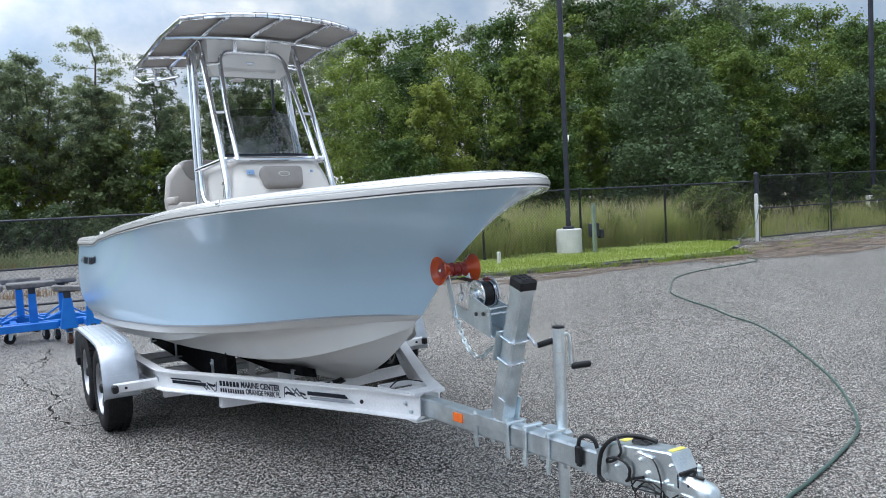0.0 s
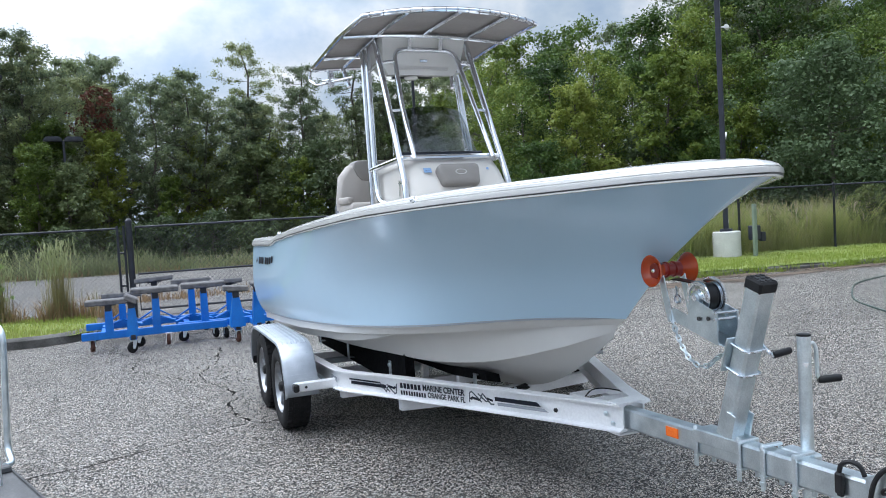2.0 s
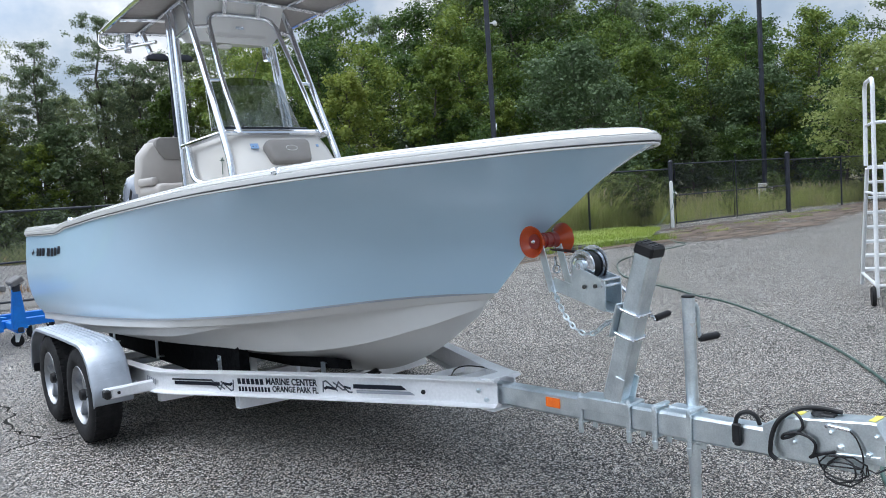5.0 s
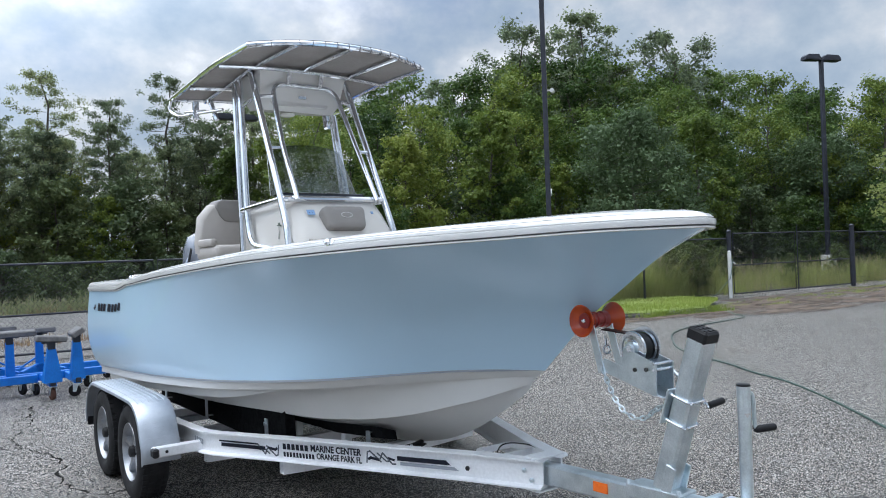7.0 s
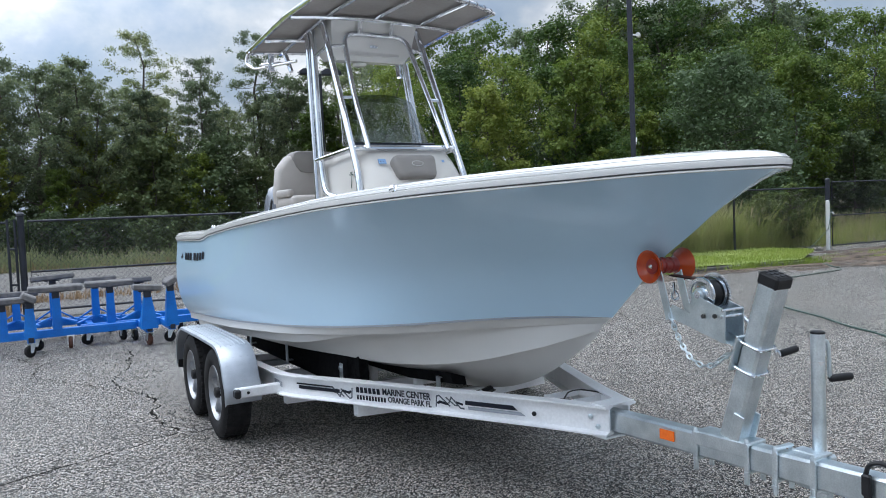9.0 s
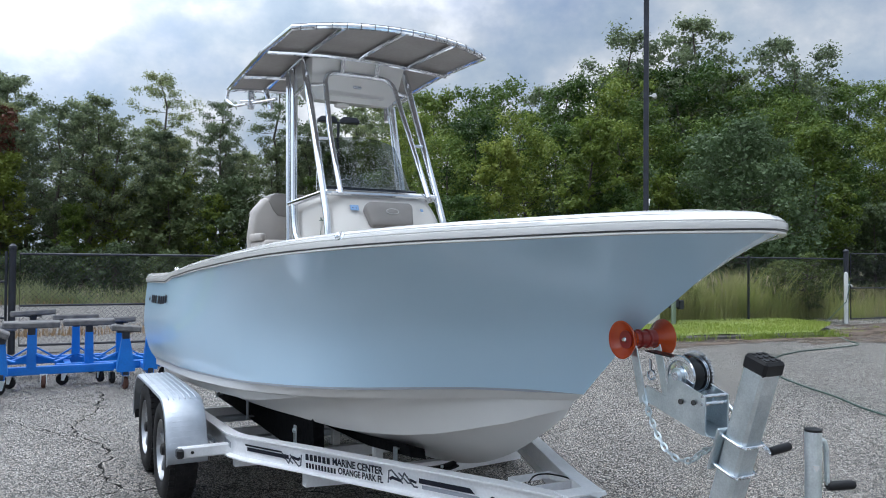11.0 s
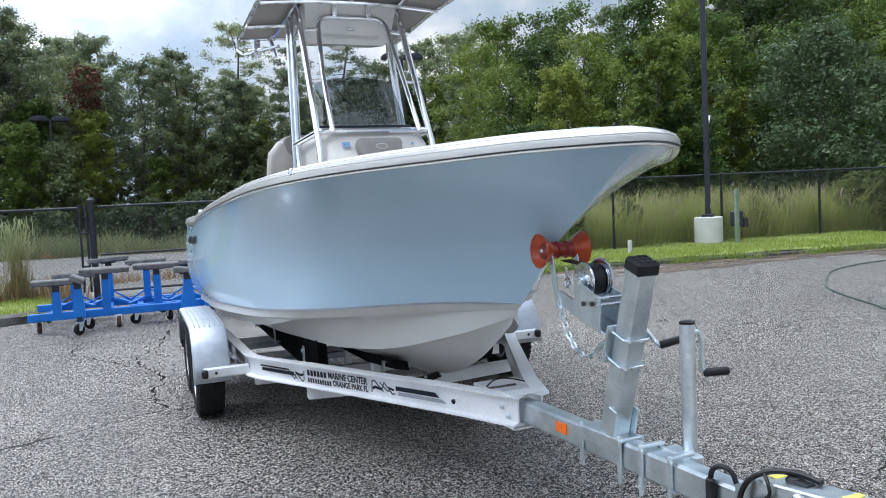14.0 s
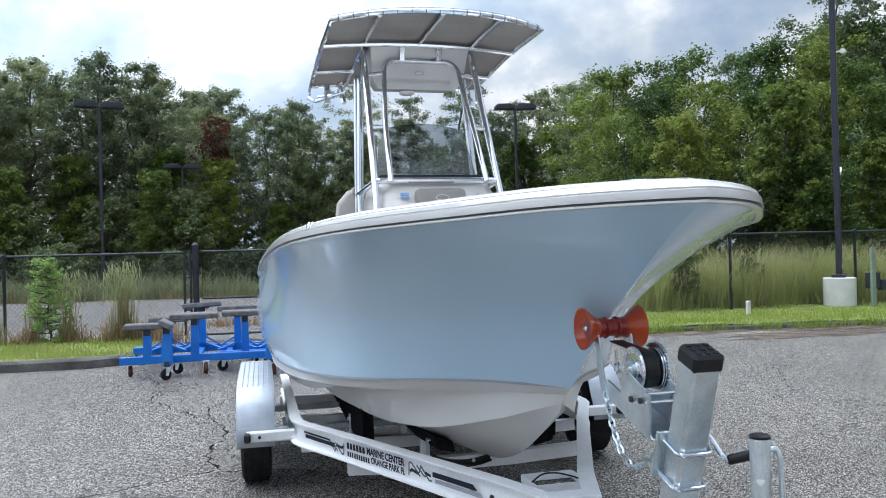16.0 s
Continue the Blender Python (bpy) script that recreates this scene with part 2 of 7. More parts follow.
PAD_GREY = pbr("grey pad carpet", (0.115, 0.112, 0.118), (0.215, 0.208, 0.205), rough=0.95, scale=12, fine=0.3, bump=0.5, bscale=150)
BLUE_PAINT = pbr("blue painted steel", (0.006, 0.140, 0.56), (0.010, 0.20, 0.68), rough=0.42, scale=4, fine=0.12)
RED_ROLLER = pbr("red polyurethane", (0.24, 0.010, 0.006), (0.30, 0.016, 0.010), rough=0.28, scale=10, coat=0.2)
AMBER = pbr("amber translucent flange", (0.42, 0.042, 0.008), (0.56, 0.085, 0.012), rough=0.2, scale=10, coat=0.2)
ORANGE = pbr("orange reflector", (0.9, 0.16, 0.01), (0.95, 0.2, 0.02), rough=0.3, scale=60, fine=0.15)
TAUPE = pbr("taupe vinyl upholstery", (0.40, 0.37, 0.345), (0.45, 0.42, 0.39), rough=0.55, scale=6, bump=0.06, bscale=180)
TAUPE_DARK = pbr("darker taupe vinyl", (0.24, 0.225, 0.21), (0.29, 0.27, 0.255), rough=0.55, scale=6, bump=0.06, bscale=180)
CANVAS = pbr("taupe canvas", (0.29, 0.27, 0.257), (0.345, 0.325, 0.31), rough=0.85, scale=3, fine=0.06)
CREAM = pbr("off-white gelcoat", (0.66, 0.63, 0.585), (0.70, 0.67, 0.63), rough=0.35, scale=2)
DECAL_GREEN = pbr("dark green decal", (0.03, 0.06, 0.045), (0.05, 0.09, 0.06), rough=0.4)
WHEEL_ALLOY = pbr("dulled wheel alloy", (0.42, 0.43, 0.45), (0.30, 0.31, 0.33), rough=0.22, metal=0.9, scale=14, fine=0.15, rough2=0.45)
GREASY = pbr("dull brake metal", (0.03, 0.029, 0.028), (0.07, 0.068, 0.065), rough=0.8, metal=0.2, scale=20, fine=0.2)
DARK_GLASS = pbr("smoked acrylic edge", (0.012, 0.018, 0.03), rough=0.2)
DECAL = pbr("dark navy decal film", (0.006, 0.008, 0.016), (0.010, 0.013, 0.024), rough=0.5, spec=0.25)
DECAL_GREY = pbr("grey decal film", (0.28, 0.30, 0.34), (0.32, 0.34, 0.38), rough=0.4)
FLOURISH = pbr("slate decal film", (0.07, 0.08, 0.10), (0.10, 0.11, 0.135), rough=0.45)
TAPE_BLUE = pbr("blue masking tape", (0.22, 0.37, 0.62), (0.27, 0.43, 0.68), rough=0.6, scale=20)
RUST = pbr("rusty caster wheel", (0.055, 0.026, 0.02), (0.13, 0.055, 0.038), rough=0.8, scale=20, fine=0.3)
HOSE_GREEN = pbr("green rubber hose", (0.032, 0.072, 0.060), (0.058, 0.11, 0.092), rough=0.45, scale=8, fine=0.15)
CONCRETE = pbr("pale concrete", (0.55, 0.55, 0.53), (0.68, 0.68, 0.66), rough=0.85, scale=3, fine=0.15, bump=0.2)
KERB = pbr("weathered dark kerb", (0.055, 0.052, 0.048), (0.13, 0.125, 0.115), rough=0.9, scale=3, fine=0.3, bump=0.4, bscale=30)
CRACK = pbr("crack filler", (0.016, 0.0155, 0.015), (0.045, 0.043, 0.040), rough=0.95, scale=9, fine=0.3, spec=0.1)
BARK = pbr("bark", (0.06, 0.05, 0.042), (0.13, 0.115, 0.10), rough=0.9, scale=4, fine=0.35, bump=0.6, bscale=14, vary=0.4)
LAWN = pbr("mown grass", (0.13, 0.17, 0.03), (0.22, 0.27, 0.06), rough=0.9, scale=3, fine=0.5, bump=0.9, bscale=40)
FIELD = pbr("rough field", (0.06, 0.065, 0.028), (0.14, 0.12, 0.06), rough=0.95, scale=0.6, fine=0.4, bump=0.8, bscale=12)
DIRT = pbr("washed-out dirt", (0.060, 0.041, 0.028), (0.170, 0.128, 0.095), rough=0.95, scale=2.5, fine=0.35, bump=0.4, bscale=30)
_d, _dl = DIRT.node_tree.nodes, DIRT.node_tree.links
_dn, _dm, _dr, _dc = _d.new("ShaderNodeTexNoise"), _d.new("ShaderNodeMapping"), _d.new("ShaderNodeMapRange"), _d.new("ShaderNodeTexCoord")
_dt, _dx = _d.new("ShaderNodeBsdfTransparent"), _d.new("ShaderNodeMixShader")
_dm.inputs["Scale"].default_value = (0.7, 2.0, 1.0)
_dn.inputs["Scale"].default_value, _dn.inputs["Detail"].default_value, _dn.inputs["Roughness"].default_value = 0.9, 10.0, 0.68
_dr.inputs["From Min"].default_value, _dr.inputs["From Max"].default_value = 0.34, 0.58
_dl.new(_dc.outputs["Object"], _dm.inputs["Vector"])
_dl.new(_dm.outputs["Vector"], _dn.inputs["Vector"])
_dl.new(_dn.outputs["Fac"], _dr.inputs["Value"])
_dl.new(_dr.outputs["Result"], _dx.inputs["Fac"])
_dl.new(_dt.outputs["BSDF"], _dx.inputs[1])
_dl.new(_d["Principled BSDF"].outputs["BSDF"], _dx.inputs[2])
_dl.new(_dx.outputs["Shader"], _d["Material Output"].inputs["Surface"])
LEAF_BRIGHT = leafy("bright hardwood leaves", [(0.029, 0.060, 0.017), (0.065, 0.118, 0.026), (0.130, 0.192, 0.038), (0.240, 0.294, 0.054)], 0.34)
LEAF_GREY = leafy("grey-green leaves", [(0.048, 0.079, 0.034), (0.087, 0.135, 0.058), (0.139, 0.195, 0.090)], 0.33)
# paler and greyer: the far woods' haze is put into the leaf colour
LEAF_HAZY = leafy("dark woodland leaves", [(0.087, 0.115, 0.071), (0.155, 0.196, 0.113), (0.230, 0.276, 0.147), (0.328, 0.356, 0.172)], 0.6)
LEAF_UNDER = leafy("shaded understorey leaves", [(0.037, 0.059, 0.029), (0.073, 0.107, 0.049), (0.116, 0.156, 0.068), (0.171, 0.207, 0.085)], 0.4)
LEAF_MID = leafy("young woodland leaves", [(0.055, 0.088, 0.022), (0.110, 0.165, 0.031), (0.187, 0.242, 0.044), (0.275, 0.308, 0.066)], 0.45)
LEAF_RED = leafy("reddening leaves", [(0.09, 0.04, 0.024), (0.15, 0.055, 0.038), (0.10, 0.075, 0.032)], 0.35)
GRASS_TALL = leafy("tall seeding grass", [(0.121, 0.165, 0.044), (0.220, 0.286, 0.077), (0.319, 0.363, 0.110), (0.374, 0.374, 0.154), (0.506, 0.418, 0.242)], 0.45)
PLUME = leafy("dry seed plumes", [(0.20, 0.15, 0.09), (0.34, 0.28, 0.18), (0.44, 0.38, 0.27)], 0.3)
GRASS_SHORT = leafy("lawn blades", [(0.15, 0.21, 0.032), (0.23, 0.31, 0.048), (0.32, 0.38, 0.09), (0.38, 0.39, 0.14)], 0.35)
ASPHALT = asphalt("worn asphalt", (0.018, 0.0178, 0.0175), (1.0, 0.972, 0.928), 0.06)
FAR_ASPHALT = asphalt("bleached asphalt", (0.13, 0.125, 0.12), (0.52, 0.5, 0.48))

GLASS = bpy.data.materials.new("clear acrylic")
GLASS.use_nodes = True
_g = GLASS.node_tree.nodes
_gp = _g["Principled BSDF"]
_gp.inputs["Base Color"].default_value, _gp.inputs["Roughness"].default_value = (0.42, 0.46, 0.47, 1), 0.02
_gp.inputs["Transmission Weight"].default_value, _gp.inputs["IOR"].default_value = 1.0, 1.45


# ---------- mesh helpers ----------
class Shape:
    """Vertices and faces of one part, gathered from simple solids."""

    def __init__(self):
        self.v, self.f = [], []

    def add(self, verts, faces):
        o = len(self.v)
        self.v += [tuple(p) for p in verts]
        self.f += [tuple(i + o for i in q) for q in faces]
        return self

    def box(self, c, s, bev=0.004, m=None):
        """A box with chamfered edges, centre c, size s, turned by m about its centre."""
        h = [x / 2 for x in s]
        b = min(bev, *(x * 0.45 for x in h))
        vs, idx = [], {}
        for sx in (-1, 1):
            for sy in (-1, 1):
                for sz in (-1, 1):
                    for ax in range(3):
                        p = [sx * h[0], sy * h[1], sz * h[2]]
                        for k in range(3):
                            if k != ax:
                                p[k] -= math.copysign(b, p[k])
                        idx[(sx, sy, sz, ax)] = len(vs)
                        vs.append(Vector(p))
        fs = []
        for ax in range(3):
            u, w = (ax + 1) % 3, (ax + 2) % 3
            for sg in (-1, 1):
                q = []
                for a, d in ((-1, -1), (1, -1), (1, 1), (-1, 1)):
                    k = [0, 0, 0]
                    k[ax], k[u], k[w] = sg, a, d
                    q.append(idx[(*k, ax)])
                fs.append(q if sg > 0 else q[::-1])
            for a in (-1, 1):
                for d in (-1, 1):
                    k0, k1 = [0, 0, 0], [0, 0, 0]
                    k0[u] = k1[u] = a
                    k0[w] = k1[w] = d
                    k0[ax], k1[ax] = -1, 1
                    q = [idx[(*k0, u)], idx[(*k1, u)], idx[(*k1, w)], idx[(*k0, w)]]
                    fs.append(q if a * d < 0 else q[::-1])
        for sx in (-1, 1):
            for sy in (-1, 1):
                for sz in (-1, 1):
                    q = [idx[(sx, sy, sz, k)] for k in range(3)]
                    fs.append(q if sx * sy * sz > 0 else q[::-1])
        if m is not None:
            vs = [m @ p for p in vs]
        return self.add([p + Vector(c) for p in vs], fs)

    def bar(self, a, b, w, h, bev=0.004, up=(0, 0, 1)):
        """A square-cut bar from a to b."""
        a, b = Vector(a), Vector(b)
        d = b - a
        z = d.normalized()
        x = Vector(up).cross(z)
        x = x.normalized() if x.length > 1e-4 else Vector((1, 0, 0))
        y = z.cross(x)
        m = Matrix((x, y, z)).transposed()
        return self.box((a + b) / 2, (w, h, d.length), bev, m)

    def tube(self, pts, r, n=10, closed=False, cap=True):
        """A round tube along points; r is one radius or one for each point."""
        pts = [Vector(p) for p in pts]
        k = len(pts)
        rs = r if isinstance(r, (list, tuple)) else [r] * k
        tang = []
        for i in range(k):
            a, b = (pts[i - 1], pts[(i + 1) % k]) if closed else (pts[max(i - 1, 0)], pts[min(i + 1, k - 1)])
            tang.append((b - a).normalized())
        ref = Vector((0, 0, 1)) if abs(tang[0].z) < 0.9 else Vector((1, 0, 0))
        u = (ref - tang[0] * ref.dot(tang[0])).normalized()
        vs, fs = [], []
        for i in range(k):
            u = (u - tang[i] * u.dot(tang[i])).normalized()
            w = tang[i].cross(u)
            vs += [pts[i] + (u * math.cos(2 * math.pi * j / n) + w * math.sin(2 * math.pi * j / n)) * rs[i] for j in range(n)]
        for i in range(k if closed else k - 1):
            o, q = i * n, ((i + 1) % k) * n
            fs += [(o + j, o + (j + 1) % n, q + (j + 1) % n, q + j) for j in range(n)]
        if cap and not closed:
            fs += [tuple(range(n))[::-1], tuple(range((k - 1) * n, k * n))]
        return self.add(vs, fs)

    def lathe(self, prof, m=None, n=24, cap=True):
        """A turned solid: prof is (radius, height) rows about z, placed by m."""
        m = m or Matrix()
        vs = [m @ Vector((r * math.cos(2 * math.pi * j / n), r * math.sin(2 * math.pi * j / n), h)) for r, h in prof for j in range(n)]
        fs = [(i * n + j, i * n + (j + 1) % n, (i + 1) * n + (j + 1) % n, (i + 1) * n + j) for i in range(len(prof) - 1) for j in range(n)]
        if cap:
            fs += [tuple(range(n))[::-1], tuple(range((len(prof) - 1) * n, len(prof) * n))]
        return self.add(vs, fs)

    def loft(self, rings, closed=True, cap=True):
        """A skin over rings of equally many points."""
        n = len(rings[0])
        fs = []
        for i in range(len(rings) - 1):
            for j in range(n if closed else n - 1):
                fs.append((i * n + j, i * n + (j + 1) % n, (i + 1) * n + (j + 1) % n, (i + 1) * n + j))
        if cap and closed:
            fs += [tuple(range(n))[::-1], tuple(range((len(rings) - 1) * n, len(rings) * n))]
        return self.add([p for r in rings for p in r], fs)

    def slab(self, outline, thick, m=None, bev=0.0):
        """A flat plate: outline (x, y) raised by thick along z, placed by m, its top edge bevelled."""
        m = m or Matrix()
        c = Vector((sum(p[0] for p in outline), sum(p[1] for p in outline))) / len(outline)
        k = lambda p: (p[0] + (c.x - p[0]) * 0.0, p[1])
        rings = [[m @ Vector((*k(p), 0)) for p in outline]]
        if bev:
            rings.append([m @ Vector((p[0], p[1], thick - bev)) for p in outline])
            ins = []
            for p in outline:
                d = (c - Vector(p)).normalized() * bev
                ins.append(m @ Vector((p[0] + d.x, p[1] + d.y, thick)))
            rings.append(ins)
        else:
            rings.append([m @ Vector((p[0], p[1], thick)) for p in outline])
        return self.loft(rings)

    def shear(self, k):
        self.v = [(x, y, z + k * y) for x, y, z in self.v]
        return self

    def move(self, m):
        self.v = [tuple(m @ Vector(p)) for p in self.v]
        return self

    def mirrored(self):
        s = Shape()
        s.v = [(-x, y, z) for x, y, z in self.v]
        s.f = [q[::-1] for q in self.f]
        return s


def to_mesh(name, shape, mat, angle=32, fix=True):
    me = bpy.data.meshes.new(name)
    me.from_pydata(shape.v, [], shape.f)
    if fix:
        bm = bmesh.new()
        bm.from_mesh(me)
        bmesh.ops.recalc_face_normals(bm, faces=bm.faces)
        bm.to_mesh(me)
        bm.free()
    me.polygons.foreach_set("use_smooth", [True] * len(me.polygons))
    if angle:
        me.set_sharp_from_angle(angle=radians(angle))
    me.materials.append(mat)
    return me


def part(name, shape, mat, parent, label="", angle=32):
    ob = new(name, to_mesh(name, shape, mat, angle))
    ob.parent = parent
    return tagged(ob, label) if label else ob


def thing(name, label, category, at=(0, 0, 0), group="", kind=""):
    ob = new(name)
    ob.location = at
    return tagged(ob, label, category, group, kind)


def solid(name, shape, mat, label, category="", group="", kind="", angle=32):
    return tagged(new(name, to_mesh(name, shape, mat, angle)), label, category, group, kind)


def arc(c, r, a0, a1, n, plane="xz"):
    """Points of a circular arc in a plane, degrees."""
    out = []
    for i in range(n + 1):
        a = radians(a0 + (a1 - a0) * i / n)
        p, q = r * math.cos(a), r * math.sin(a)
        out.append({"xz": (c[0] + p, c[1], c[2] + q), "xy": (c[0] + p, c[1] + q, c[2]), "yz": (c[0], c[1] + p, c[2] + q)}[plane])
    return out


def rounded(pts, r, n=5):
    """A polyline with its inner corners rounded."""
    pts = [Vector(p) for p in pts]
    out = [pts[0]]
    for a, b, c in zip(pts, pts[1:], pts[2:]):
        d0, d1 = (a - b), (c - b)
        k = min(r, d0.length * 0.48, d1.length * 0.48)
        p, q = b + d0.normalized() * k, b + d1.normalized() * k
        out += [p * (1 - s) ** 2 + b * 2 * s * (1 - s) + q * s * s for s in [i / n for i in range(n + 1)]]
    return out + [pts[-1]]


def spline(xs, vs):
    """A smooth function through (xs, vs)."""
    xs, vs = np.array(xs, float), np.array(vs, float)
    d = np.gradient(vs, xs)

    def f(x):
        x = min(max(x, xs[0]), xs[-1])
        i = min(max(int(np.searchsorted(xs, x)) - 1, 0), len(xs) - 2)
        h = xs[i + 1] - xs[i]
        t = (x - xs[i]) / h
        return float(vs[i] * (1 + 2 * t) * (1 - t) ** 2 + d[i] * h * t * (1 - t) ** 2 + vs[i + 1] * t * t * (3 - 2 * t) + d[i + 1] * h * t * t * (t - 1))
    return f


def lettering(name, text, height, m, mat, parent, squash=1.0, label="", bold=0.028):
    """Words in the built-in font as a thin mesh, placed by m (x along the line, y up the letters)."""
    cu = bpy.data.curves.new(name, "FONT")
    cu.body, cu.size, cu.extrude, cu.offset = text, height / 0.7, 0.0006, height * bold
    ob = bpy.data.objects.new(name, cu)
    scene.collection.objects.link(ob)
    bpy.context.view_layer.update()
    me = bpy.data.meshes.new_from_object(ob.evaluated_get(bpy.context.evaluated_depsgraph_get()))
    bpy.data.objects.remove(ob)
    me.transform(m @ Matrix.Diagonal((squash, 1, 1, 1)))
    me.materials.clear()
    me.materials.append(mat)
    me.name = name
    o = new(name, me)
    o.parent = parent
    return tagged(o, label) if label else o


# ---------- ground ----------
def sheet(pts, z):
    return Shape().add([(x, y, z) for x, y in pts], [tuple(range(len(pts)))])


ground = solid("ground", Shape().add([(x, y, 0) for y in (-1500, -30, 60, 2000) for x in (-1800, -60, 60, 1800)], [(j * 4 + i, j * 4 + i + 1, j * 4 + i + 5, j * 4 + i + 4) for j in range(3) for i in range(3)]), ASPHALT, "worn grey asphalt with pale stones, cracks and damp stains", "ground", kind="structure")
FENCE = lambda x: 12.29 - 0.055 * x
kerb_r = lambda x: 10.2 - 0.13 * (x - 5.0) - 0.006 * (x - 5.0) ** 2


# ---------- the boat ----------
BOAT = thing("boat", "pale blue center-console fishing boat with a white deck on a trailer", "boat")
BOAT.rotation_euler = (0, 0, radians(0.95))
Y_TR = 4.9
stem_y = spline([0.36, 0.38, 0.40, 0.45, 0.53, 0.66, 0.80, 0.89, 1.03, 1.13, 1.31, 1.40, 1.51, 1.60, 1.672],
                [4.9, 3.5, 2.2, 1.5, 1.18, 0.86, 0.62, 0.49, 0.34, 0.23, 0.02, -0.12, -0.28, -0.43, -0.575])
keel_z = spline([0.49, 0.64, 0.86, 1.18, 1.54, 2.2, 3.5, 4.9], [0.89, 0.79, 0.66, 0.53, 0.455, 0.41, 0.39, 0.37])
rub_w = spline([-0.575, -0.55, -0.5, -0.4, -0.2, 0.0, 0.25, 0.5, 1.0, 1.5, 2.0, 3.0, 4.0, 4.9], [0.0, 0.07, 0.15, 0.27, 0.44, 0.59, 0.755, 0.87, 1.0, 1.05, 1.075, 1.10, 1.112, 1.10])
rub_z = spline([-0.575, -0.3, 0, 0.5, 1, 1.5, 2, 2.5, 3, 3.5, 3.7, 4.0, 4.3, 4.9], [1.668, 1.662, 1.648, 1.628, 1.607, 1.586, 1.558, 1.527, 1.494, 1.452, 1.437, 1.425, 1.420, 1.410])
bnd_w = spline([0.40, 0.5, 0.65, 0.8, 1.1, 1.4, 2.2, 3.2, 4.9], [0.0, 0.055, 0.15, 0.255, 0.475, 0.65, 0.88, 0.998, 1.025])
bnd_z = spline([0.40, 0.8, 1.4, 2.2, 3.2, 4.9], [1.0, 0.985, 0.925, 0.856, 0.795, 0.715])
chn_w = spline([0.43, 0.53, 0.68, 0.8, 1.1, 1.4, 2.2, 3.2, 4.9], [0.0, 0.05, 0.14, 0.225, 0.44, 0.615, 0.855, 0.986, 1.01])
chn_z = spline([0.43, 0.8, 1.4, 2.2, 3.2, 4.9], [0.965, 0.935, 0.872, 0.798, 0.735, 0.655])
stk_w = spline([0.47, 0.7, 1.1, 1.7, 2.4, 4.9], [0.0, 0.11, 0.28, 0.44, 0.57, 0.63])
stk_z = spline([0.47, 0.7, 1.1, 1.7, 2.4, 3.2, 4.9], [0.925, 0.865, 0.755, 0.668, 0.645, 0.61, 0.53])
N_S = 64
grow = [(i / N_S) ** 1.7 for i in range(N_S + 1)]


def notch(y):
    """The sheer's step down towards the stern."""
    t = min(max((y - 3.70) / 0.16, 0), 1)
    return -0.028 * t * t * (3 - 2 * t)


def side_curve(f):
    """A line along the hull's side, f from the colour boundary (0) to the rub rail (1)."""
    z0 = 1.0 + (1.668 - 1.0) * f
    y0 = stem_y(z0)
    out = []
    for g in grow:
        y = y0 + (Y_TR - y0) * g
        yr = -0.575 + (Y_TR + 0.575) * g
        yb = 0.40 + (Y_TR - 0.40) * g
        e = 1.0 + 1.8 * math.exp(-g * 2.2)
        w = bnd_w(yb) + (rub_w(yr) - bnd_w(yb)) * (f ** e)
        q = min(max((g - 0.40) / 0.35, 0), 1)
        bulge = 0.012 * math.sin(math.pi * f ** 0.7) * q * q * (3 - 2 * q)
        r = min(max((g - 0.30) / 0.45, 0), 1)
        bulge += 0.058 * math.sin(math.pi * f ** 0.72) * r * r * (3 - 2 * r)
        hollow = 0.075 * math.sin(math.pi * f ** 1.25) * 3.6 * min(g / 0.85, 1) ** 0.75 * (1 - min(g / 0.85, 1)) ** 1.9
        z = bnd_z(yb) + (rub_z(yr) + notch(yr) - bnd_z(yb)) * f
        out.append((max(w + bulge - hollow, 0), y, z))
    return out


def low_curve(y0, fw, fz):
    return [(fw(y0 + (Y_TR - y0) * g), y0 + (Y_TR - y0) * g, fz(y0 + (Y_TR - y0) * g)) for g in grow]


sides = [side_curve(i / 14) for i in range(15)]
keel = low_curve(0.49, lambda y: 0.0, keel_z)
strake = low_curve(0.47, stk_w, stk_z)
chine = low_curve(0.43, chn_w, chn_z)


def blend(a, b, t, sag=0.0):
    out = []
    for p, q in zip(a, b):
        w = [u + (v - u) * t for u, v in zip(p, q)]
        w[2] -= sag * math.sin(math.pi * t) * min(1, p[0] * 3 + q[0] * 2)
        out.append(tuple(w))
    return out


def offset(c, dx, dz, fade=0.12):
    return [(max(x - dx * min(1, x / fade), 0), y, z - dz * min(1, x / fade)) for x, y, z in c]


def both(curves, name, mat, label="", angle=40):
    """Half a skin over lengthwise curves, mirrored to a whole."""
    s = Shape().loft(curves, closed=False)
    t = s.mirrored()
    s.add(t.v, t.f)
    return part(name, s, mat, BOAT, label, angle)


hull_side = both(sides, "hull_side", HULL_BLUE, "glossy pale blue hull side")


def fade_in(y, y0, y1):
    t = min(max((y - y0) / (y1 - y0), 0), 1)
    return t * t * (3 - 2 * t)


# a spray chine leaves the white strip amidships and drops away towards the stern
ledge = [(max(x - (0.012 + 0.042 * fade_in(y, 1.5, 2.5)) * min(1, x / 0.12), 0), y, z + 0.002) for x, y, z in chine]
spray = [(x - 0.012 * fade_in(y, 1.6, 2.6), y, z - 0.066 * fade_in(y, 1.6, 2.6)) for x, y, z in ledge]
spray_in = [(x - 0.10 * fade_in(y, 1.5, 2.6), y, z + 0.022 * fade_in(y, 1.5, 2.6)) for x, y, z in spray]
strake_out = offset(strake, -0.040, 0.030)
